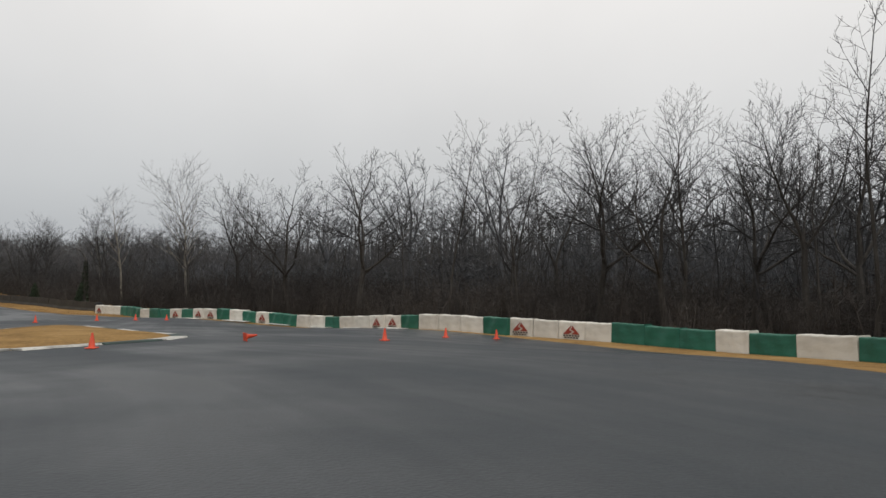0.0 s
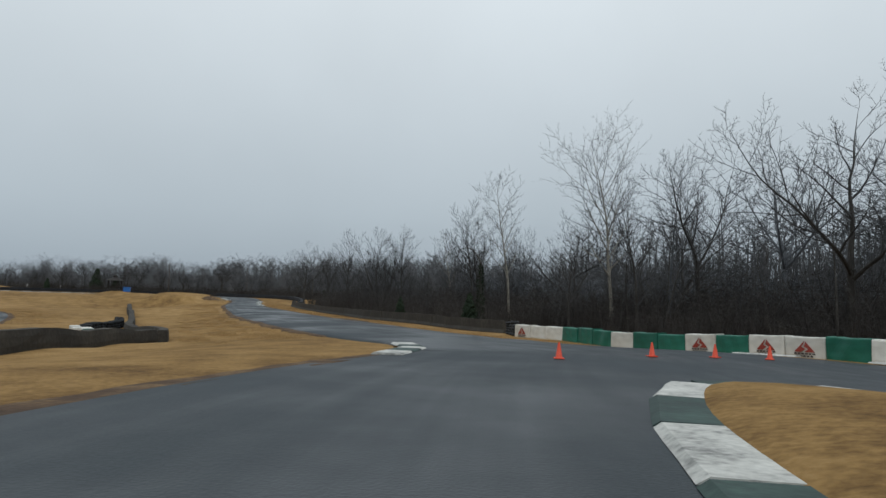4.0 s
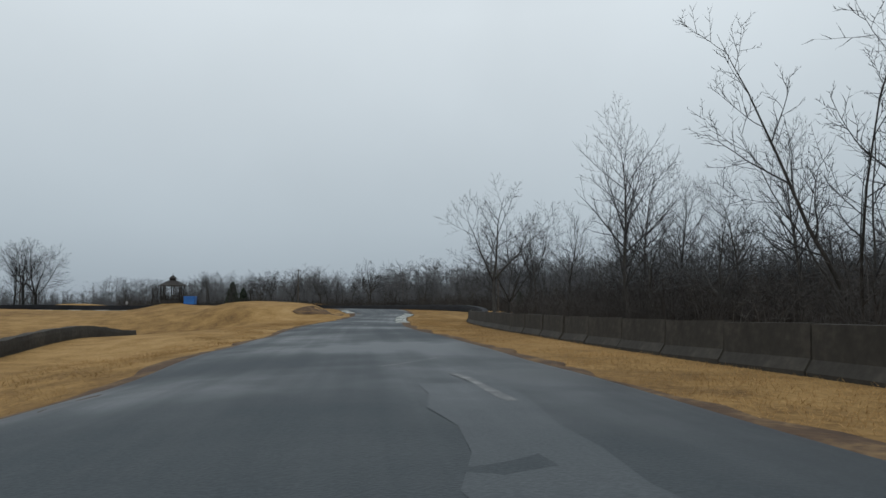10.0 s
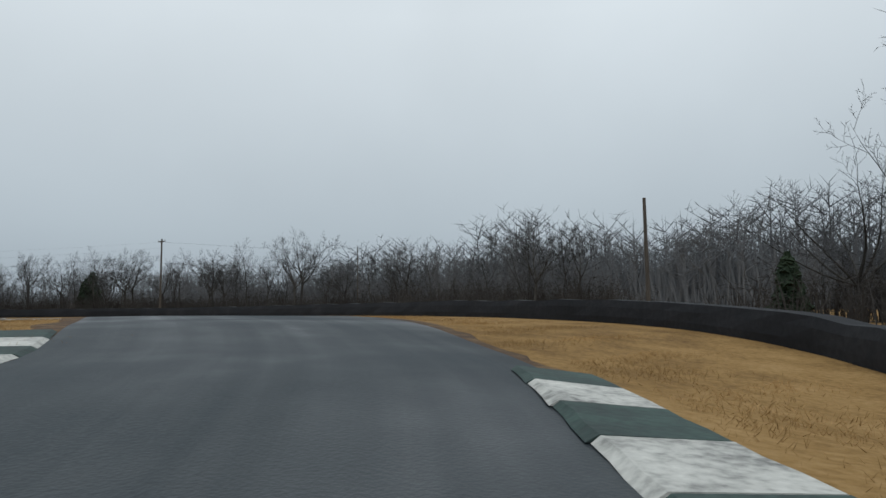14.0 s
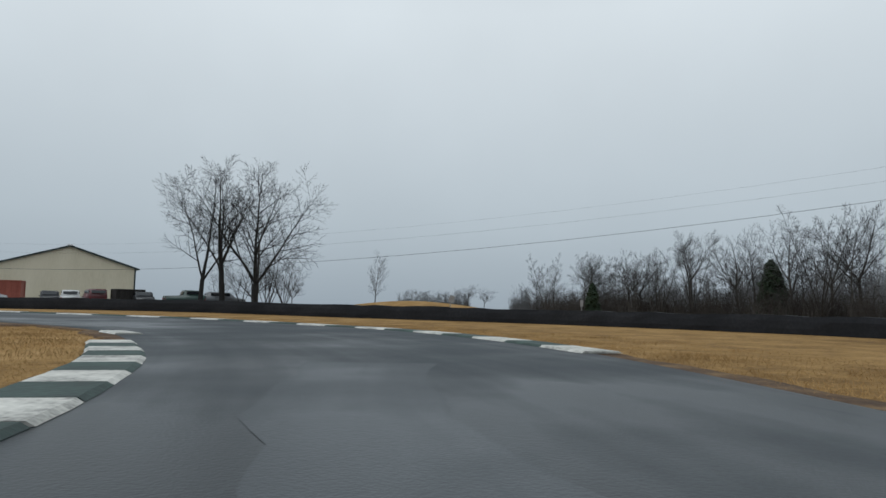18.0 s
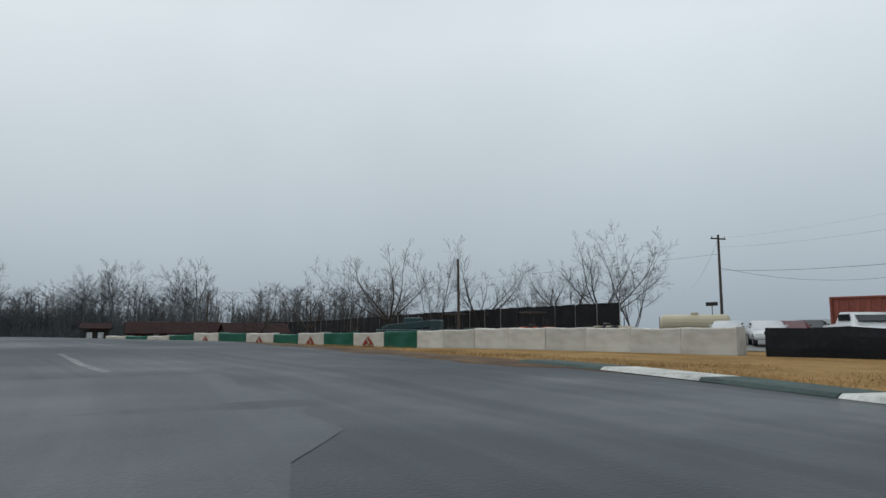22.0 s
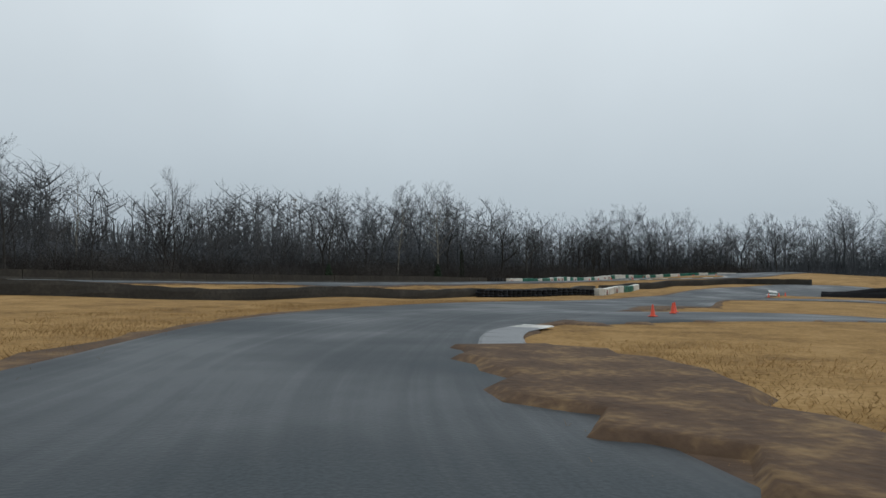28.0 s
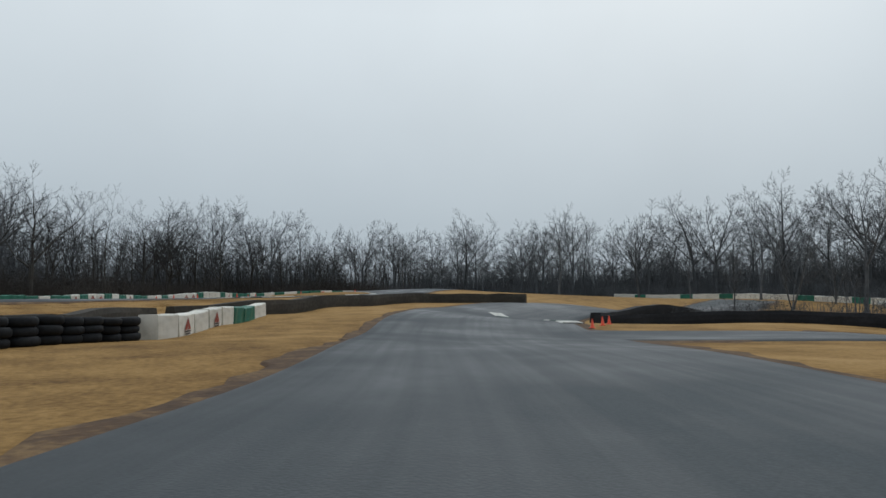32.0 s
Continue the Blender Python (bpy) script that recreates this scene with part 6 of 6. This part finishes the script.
for x, y, a, kd, pt, lab in YARD + YARD2:
    vehicle(x, y, a, kd, pt, lab, yard_z(x, y))
vehicle(-66, -26, 10, "car", "white", "white car parked beyond the southern barrier", ground_z(-66, -26))
tagged(mesh_object("yard", [(x, y, yard_z(x, y)) for x in np.linspace(-279, -231, 16) for y in np.linspace(84, 142, 20)], [(i * 20 + j, i * 20 + j + 1, (i + 1) * 20 + j + 1, (i + 1) * 20 + j) for i in range(15) for j in range(19)], GRAVEL, smooth=True), "grey gravel parking yard", "yard", kind="structure")
dump = container((-248.6, 126.6), (-246.6, 124.2), 2.0, 1.9, -2.62, DARK_WOOD, "dark steel waste skip beside the building", "waste_skip", "skip", False)


def barn(x, y, yaw, l, w, h, roof_h, roof_mat, wall_mat, label, name="barn"):
    t = thing(name, pose(x, y, ground_z(x, y), 0, 0, yaw), label, "building")
    part("wall", box((0, 0, h / 2 - 0.2), (l, w, h + 0.4), 0.02), wall_mat, t)
    for s in (-1, 1):
        bm = bmesh.new()
        v = [bm.verts.new(q) for q in ((-l / 2 - 0.4, s * (w / 2 + 0.5), h - 0.2), (l / 2 + 0.4, s * (w / 2 + 0.5), h - 0.2), (l / 2 + 0.4, 0, roof_h), (-l / 2 - 0.4, 0, roof_h),
                                       (-l / 2 - 0.4, s * (w / 2 + 0.5), h), (l / 2 + 0.4, s * (w / 2 + 0.5), h), (l / 2 + 0.4, 0, roof_h + 0.2), (-l / 2 - 0.4, 0, roof_h + 0.2))]
        for q in ((0, 1, 2, 3), (7, 6, 5, 4), (0, 4, 5, 1), (1, 5, 6, 2), (2, 6, 7, 3), (3, 7, 4, 0)):
            bm.faces.new([v[i] for i in q])
        part("roof", bm, roof_mat, t)
    for s in (-1, 1):
        bm = bmesh.new()
        v = [bm.verts.new(q) for q in ((s * (l / 2 - 0.02), -w / 2, h - 0.1), (s * (l / 2 - 0.02), w / 2, h - 0.1), (s * (l / 2 - 0.02), 0, roof_h))] + [bm.verts.new(q) for q in ((s * (l / 2 - 0.2), -w / 2, h - 0.1), (s * (l / 2 - 0.2), w / 2, h - 0.1), (s * (l / 2 - 0.2), 0, roof_h))]
        for q in ((0, 1, 2), (5, 4, 3), (0, 3, 4, 1), (1, 4, 5, 2), (2, 5, 3, 0)):
            bm.faces.new([v[i] for i in q])
        part("gable", bm, wall_mat, t)
    for k in range(2):
        part("door", box((-l * 0.2 + k * l * 0.4, w / 2 + 0.03, 1.0), (1.0, 0.06, 2.0), 0.01), WHITE_PLASTIC, t, "pale door")
    return t


barn(-184.2, -15.5, 5, 5.0, 4.2, 2.8, 3.7, MAROON, DARK_WOOD, "dark timber hut with a low roof below a bare tree", "hut")
barn(-199, -9, 8, 17, 6, 2.0, 4.0, MAROON, RUST, "long maroon-roofed shed beyond the wrapped barrier")
barn(-214, -2, 12, 12, 6, 2.0, 3.8, MAROON, DARK_WOOD, "low dark shed with a maroon roof")


def tower_frame(x, y, yaw, l, label):
    """A raised rust-red steel frame: posts, floors, panels and rails."""
    t = thing("steel_frame", pose(x, y, ground_z(x, y), 0, 0, yaw), label, "structure", "rust red steel frames")
    n = 5
    for i in range(n):
        for s in (-1, 1):
            part("post", box((l * (i / (n - 1) - 0.5), s * 1.6, 3.3), (0.22, 0.22, 7.0), 0.02), RUST, t)
    for z in (3.6, 6.2):
        part("floor_beam", box((0, 0, z), (l + 0.4, 3.5, 0.22), 0.02), RUST, t)
    for i in range(n - 1):
        if i != 1:
            part("panel", box((l * ((i + 0.5) / (n - 1) - 0.5), 1.62, 4.9), (l / (n - 1) - 0.24, 0.06, 2.2), 0.01), RUST, t)
    for s in (-1, 1):
        rail = bmesh.new()
        for z in (6.8, 7.2):
            add_tube(rail, (-l / 2, s * 1.6, z), (l / 2, s * 1.6, z), 0.035, seg=6)
        for k in range(13):
            xx = l * (k / 12 - 0.5)
            add_tube(rail, (xx, s * 1.6, 6.3), (xx, s * 1.6, 7.2), 0.03, seg=6)
        part("guard_rail", rail, RUST, t)
        brace = bmesh.new()
        for i in range(n - 1):
            a, b = l * (i / (n - 1) - 0.5), l * ((i + 1) / (n - 1) - 0.5)
            add_tube(brace, (a, s * 1.6, 0.1), (b, s * 1.6, 3.5), 0.05, seg=6)
        part("brace", brace, RUST, t)


tower_frame(-143.8, -3.5, 28, 12, "rust-red steel training frame on posts in the scrub")
tower_frame(-161.5, -5.0, 20, 15, "long rust-red steel frame with railings in the scrub")


def toilet(x, y, yaw, body_mat, label, z=None):
    t = thing("portable_toilet", pose(x, y, ground_z(x, y) if z is None else z, 0, 0, yaw), label, "portable toilet")
    part("body", box((0, 0, 1.08), (1.15, 1.15, 2.1), 0.04), body_mat, t)
    part("door", box((0.59, 0, 1.05), (0.05, 0.85, 1.85), 0.02), body_mat, t)
    bm = prism(((-0.64, 2.1), (0.64, 2.1), (0.5, 2.22), (0, 2.38), (-0.5, 2.22)), -0.64, 0.64)
    part("roof", bm, WHITE_PLASTIC, t, "white moulded roof")
    part("skid", box((0, 0, 0.03), (1.2, 1.2, 0.1), 0.02), BLACK, t)


toilet(-172.3, 20.3, 70, GREEN_PLASTIC, "dark green portable toilet with a white roof")


def gazebo(x, y):
    t = thing("gazebo", pose(x, y, ground_z(x, y)), "dark timber gazebo with a pointed roof on the mound", "gazebo")
    part("deck", tube((0, 0, -0.1), (0, 0, 0.35), 1.7, seg=8), DARK_WOOD, t)
    for k in range(8):
        a = math.pi / 4 * k + math.pi / 8
        c, s = 1.5 * math.cos(a), 1.5 * math.sin(a)
        part("post", box((c, s, 1.35), (0.12, 0.12, 2.1), 0.01), DARK_WOOD, t)
        a2 = a + math.pi / 4
        if k != 1:
            r = bmesh.new()
            for z in (0.5, 0.95):
                add_tube(r, (c, s, z), (1.5 * math.cos(a2), 1.5 * math.sin(a2), z), 0.035, seg=6)
            for j in range(1, 6):
                u = j / 6
                q = Vector((c, s, 0)).lerp(Vector((1.5 * math.cos(a2), 1.5 * math.sin(a2), 0)), u)
                add_tube(r, (q.x, q.y, 0.4), (q.x, q.y, 0.95), 0.02, seg=5)
            part("railing", r, DARK_WOOD, t)
    part("lower_roof", tube((0, 0, 2.35), (0, 0, 3.1), 2.05, 0.55, seg=8), DARK_WOOD, t)
    part("lantern", tube((0, 0, 3.0), (0, 0, 3.35), 0.45, seg=8), DARK_WOOD, t)
    part("upper_roof", tube((0, 0, 3.35), (0, 0, 3.85), 0.65, 0.03, seg=8), DARK_WOOD, t)
    part("finial", tube((0, 0, 3.8), (0, 0, 4.1), 0.04, 0.01, seg=6), DARK_WOOD, t)


gazebo(-156.2, 133.0)
bl = thing("storage_box", pose(-153.6, 134.2, ground_z(-153.6, 134.2), 0, 0, 40), "bright blue plastic storage box beside the gazebo", "box")
part("body", box((0, 0, 0.5), (1.5, 0.9, 1.0), 0.04), BLUE_PLASTIC, bl)
part("lid", box((0, 0, 1.05), (1.6, 1.0, 0.14), 0.04), BLUE_PLASTIC, bl)


# ---- poles and wires ----
def pole(x, y, top, label, arm=True, lean=(0.0, 0.0), r=0.14):
    z = ground_z(x, y)
    t = thing("utility_pole", pose(x, y, z), label, "utility pole", "utility poles")
    h = top - z
    part("shaft", tube((0, 0, -0.3), (lean[0] * h, lean[1] * h, h), r, r * 0.7, seg=10), POLE_WOOD, t)
    if arm:
        a = part("cross_arm", box((lean[0] * h, lean[1] * h, h - 0.35), (1.6, 0.1, 0.12), 0.01), POLE_WOOD, t)
        for s in (-0.7, 0.0, 0.7):
            part("insulator", tube((lean[0] * h + s, lean[1] * h, h - 0.3), (lean[0] * h + s, lean[1] * h, h - 0.12), 0.05, 0.03, seg=8), STEEL, a)
    return t


pole(-247.1, 87.4, 6.3, "grey wooden utility pole with wires at the yard gate")
pole(-229.4, 70.2, 5.2, "short leaning wooden pole without wires", arm=False, lean=(0.03, 0.05), r=0.17)
pole(-205.2, 24.2, 3.9, "wooden pole beyond the low sheds", arm=False)
pole(-200.2, 189.8, 6.8, "tall wooden pole with lamps and wires beyond the barrier")
pole(-132.8, 179.2, 3.6, "dark wooden pole in the edge of the woods", arm=False)
pole(-191.5, 219.0, 7.3, "thin wooden pole behind the bend", arm=False, r=0.1)
pole(-258.5, 94.2, 3.2, "thin wooden pole behind the red container", arm=False, r=0.1)
pole(-242.5, 142.2, 5.0, "wooden pole standing in the tree clump", arm=False)


def wire(a, b, sag, r=0.009):
    a, b = Vector(a), Vector(b)
    pts = [a.lerp(b, k / 20) - Vector((0, 0, sag * 4 * (k / 20) * (1 - k / 20))) for k in range(21)]
    g = Grower()
    g.limb(pts, [r] * 21, 5)
    ob = new("overhead_wire", g.mesh("overhead_wire", BLACK))
    return tagged(ob, "thin black overhead wire sagging between poles", "wire", "overhead wires")


wire((-200.2, 189.8, 6.4), (-247.1, 87.4, 6.0), 3.4, 0.0035)
wire((-200.2, 189.8, 5.6), (-247.1, 87.4, 5.2), 3.4, 0.0045)
wire((-200.2, 189.8, 4.6), (-247.1, 87.4, 3.2), 3.3, 0.012)
wire((-247.1, 87.4, 5.9), (-300, 20, 6.5), 1.5)
wire((-247.1, 87.4, 3.4), (-258.5, 94.2, 2.4), 0.6, 0.011)
wire((-200.2, 189.8, 6.4), (-130, 330, 8.0), 1.6)
wire((-200.2, 189.8, 3.6), (-130, 330, 5.5), 1.4, 0.013)
wire((-247.1, 87.4, 4.6), (-205.2, 24.2, 3.7), 0.8)


def sign_post(x, y, h, lean, plate, label):
    t = thing("sign_post", pose(x, y, ground_z(x, y), -lean), label, "sign")
    part("post", tube((0, 0, -0.2), (0, 0, h), 0.04, seg=8), STEEL, t)
    part("plate", box((0.03, 0, h - plate[1] / 2), (0.03, plate[0], plate[1]), 0.01), STEEL if plate[0] < 1 else DARK_WOOD, t)


sign_post(-235.4, 163.4, 2.25, 13, (0.55, 0.7), "leaning marker post beside the tyre barrier")
sign_post(-239.7, 178.5, 2.0, 0, (0.35, 0.7), "small white sign on a post")
sign_post(-242.9, 90.9, 3.2, 0, (1.3, 0.3), "dark sign board on a thin post in the yard")


# ---- machines ----
def tank_trailer(x, y, yaw):
    t = thing("tank_trailer", pose(x, y, ground_z(x, y), 0, 0, yaw), "cream water tank trailer parked behind the barrier", "tank")
    bm = bmesh.new()
    add_tube(bm, (-2.4, 0, 1.5), (2.4, 0, 1.5), 0.75, seg=18)
    add_tube(bm, (2.4, 0, 1.5), (2.62, 0, 1.5), 0.75, 0.45, seg=18)
    add_tube(bm, (-2.62, 0, 1.5), (-2.4, 0, 1.5), 0.45, 0.75, seg=18)
    part("tank", bm, CREAM, t, smooth=False)
    part("hatch", tube((0, 0, 2.2), (0, 0, 2.4), 0.3, seg=12), CREAM, t)
    part("frame", box((0, 0, 0.65), (5.4, 0.9, 0.18), 0.02), BLACK, t)
    for xx in (-1.2, -0.3):
        for s in (-1, 1):
            wheel(t, xx, s * 0.75, 0.42, 0.26)
    part("ladder", box((-2.7, 0.4, 1.4), (0.06, 0.4, 1.4), 0.01), STEEL, t)


tank_trailer(-242.0, 89.9, 138)


def tractor(x, y, yaw, paint, label, canopy=True):
    t = thing("tractor", pose(x, y, ground_z(x, y), 0, 0, yaw), label, "tractor", "yard machines")
    part("engine_hood", box((1.0, 0, 1.1), (1.7, 0.7, 0.65), 0.08), paint, t)
    part("chassis", box((0.2, 0, 0.7), (3.0, 0.5, 0.35), 0.04), BLACK, t)
    for s in (-1, 1):
        part("fender", box((-0.8, s * 0.7, 1.35), (1.1, 0.4, 0.12), 0.04), paint, t)
        wheel(t, -0.8, s * 0.8, 0.72, 0.4)
        wheel(t, 1.4, s * 0.65, 0.42, 0.25)
    part("seat", box((-0.7, 0, 1.4), (0.5, 0.5, 0.5), 0.08), BLACK, t)
    if canopy:
        for xx in (-1.2, 0.0):
            for s in (-0.6, 0.6):
                part("canopy_post", tube((xx, s, 1.2), (xx, s, 2.55), 0.035, seg=6), BLACK, t)
        part("canopy", box((-0.6, 0, 2.6), (1.8, 1.6, 0.1), 0.03), BLACK, t)
    part("loader_arm", box((1.6, 0.45, 0.9), (1.6, 0.1, 0.16), 0.02), paint, t)
    part("exhaust", tube((1.4, 0.2, 1.4), (1.4, 0.2, 2.1), 0.04, seg=8), BLACK, t)


tractor(-231.4, 83.4, 200, ORANGE, "orange tractor with a black canopy in the yard")
tractor(-226.0, 79.8, 160, PAINTS["green"], "green tractor with a flat canopy behind the barrier")
tractor(-236.0, 87.5, 190, CREAM, "cream and black tractor in the yard", canopy=False)


def telehandler(x, y, yaw):
    t = thing("telescopic_handler", pose(x, y, ground_z(x, y), 0, 0, yaw), "dark teal telescopic handler with its boom lowered", "handler", "yard machines")
    part("chassis", box((0, 0, 1.0), (4.6, 1.8, 0.6), 0.06), TEAL, t)
    part("cab", box((-0.4, -0.5, 1.7), (1.4, 0.9, 1.1), 0.08), TEAL, t)
    part("cab_window", box((-0.4, -0.96, 1.85), (1.1, 0.04, 0.6), 0.02), GLASS_DARK, t)
    rot = Matrix.Translation((-2.0, 0.3, 1.75)) @ Matrix.Rotation(0.1, 4, "Y")
    boom = part("boom", box((1.7, 0, 0), (3.9, 0.5, 0.55), 0.03, rot), TEAL, t)
    for k in range(7):
        part("letter_bar", box((1.0 + 0.3 * k, -0.265, 0.05), (0.16, 0.02, 0.26), 0.0, rot), WHITE_PLASTIC, boom, "white painted bar")
    part("boom_head", box((3.7, 0, -0.25), (0.5, 0.8, 0.8), 0.05, rot), TEAL, t)
    part("counterweight", box((-2.4, 0, 1.5), (0.8, 1.7, 1.1), 0.08), TEAL, t)
    for xx in (-1.5, 1.5):
        for s in (-1, 1):
            wheel(t, xx, s * 0.95, 0.62, 0.4)


telehandler(-220.2, 82.6, -28)

# dark cloth fence behind the machines
FENCE = ((-218, -32), (-226, -4), (-233, 28), (-240, 50), (-248.5, 70.5))
fl = resample(FENCE, 3.0)
fz = land(fl[:, 0], fl[:, 1])
fence = thing("cloth_fence", Matrix(), "long fence hung with black mesh cloth behind the yard", "fence")
for i in range(len(fl)):
    part("post", tube((fl[i, 0], fl[i, 1], fz[i] - 0.2), (fl[i, 0], fl[i, 1], fz[i] + 4.5), 0.05, seg=6), STEEL, fence)
    if i + 1 < len(fl):
        a, b = fl[i], fl[i + 1]
        vs = []
        for u in np.linspace(0, 1, 4):
            c = a + (b - a) * u
            z = fz[i] + (fz[i + 1] - fz[i]) * u
            s = 0.08 * math.sin(u * 9 + i)
            for dy in (0.0, 0.02):
                for hz in (0.1, 1.2, 4.3 + 0.05 * math.sin(u * 6 + i * 2)):
                    vs.append((c[0] + s * (1 if hz == 1.2 else 0.3), c[1] + s + dy, z + hz))
        fs = []
        for k in range(3):
            for j in range(2):
                fs.append((k * 6 + j, (k + 1) * 6 + j, (k + 1) * 6 + j + 1, k * 6 + j + 1))
                fs.append((k * 6 + 3 + j + 1, (k + 1) * 6 + 3 + j + 1, (k + 1) * 6 + 3 + j, k * 6 + 3 + j))
        mesh_object("cloth", vs, fs, BLACK_SHEET, fence)

# far lattice mast above the eastern woods
mast = thing("radio_mast", pose(160, 147, ground_z(160, 147)), "thin grey radio mast above the woods", "mast")
for k in range(3):
    a = k * 2.1
    part("leg", tube((0.9 * math.cos(a), 0.9 * math.sin(a), 0), (0.3 * math.cos(a), 0.3 * math.sin(a), 39), 0.16, 0.1, seg=6), STEEL, mast)
for z in (32, 35, 38):
    part("antenna_ring", tube((0, 0, z), (0, 0, z + 0.8), 1.0, seg=8), STEEL, mast)


# ---- grass tufts near the tarmac ----
def tuft_mesh(seed, w, n):
    q = random.Random(seed)
    g = Grower()
    for _ in range(n):
        x, y, h = q.gauss(0, w * 0.3), q.gauss(0, w * 0.3), q.uniform(0.03, 0.095)
        a, b = q.uniform(-0.09, 0.09), q.uniform(-0.09, 0.09)
        g.limb((Vector((x, y, -0.01)), Vector((x + a, y + b, h))), (0.006, 0), 3)
    return g.mesh("grass_tufts", STRAW)


STRAW = surface("straw_blades", [(0.17, 0.10, 0.04), (0.31, 0.195, 0.08), (0.42, 0.28, 0.13)], 1.5, 20.0, 0.9, random_value=0.25, spec=0.1)
TUFTS = [tuft_mesh(s, 2.4, 340) for s in (1, 2, 3)]
rr = random.Random(9)
for line, sign in ((S_LEFT, 1), (S_RIGHT, -1)):
    for r, (o, step) in enumerate(((1.6, 2.2), (3.2, 2.4), (5.2, 3.2))):
        for p in offset_line(line[2:34], -sign * o, step):
            x, y = p[0] + rr.uniform(-0.6, 0.6), p[1] + rr.uniform(-0.6, 0.6)
            ob = new("grass_tufts", TUFTS[rr.randrange(3)])
            ob.matrix_world = Matrix.LocRotScale((x, y, ground_z(x, y)), Euler((0, 0, rr.uniform(0, 6.3))), (1, 1, rr.uniform(0.7, 1.3)))
            tagged(ob, "short dry grass blades beside the track", "grass", kind="stuff")
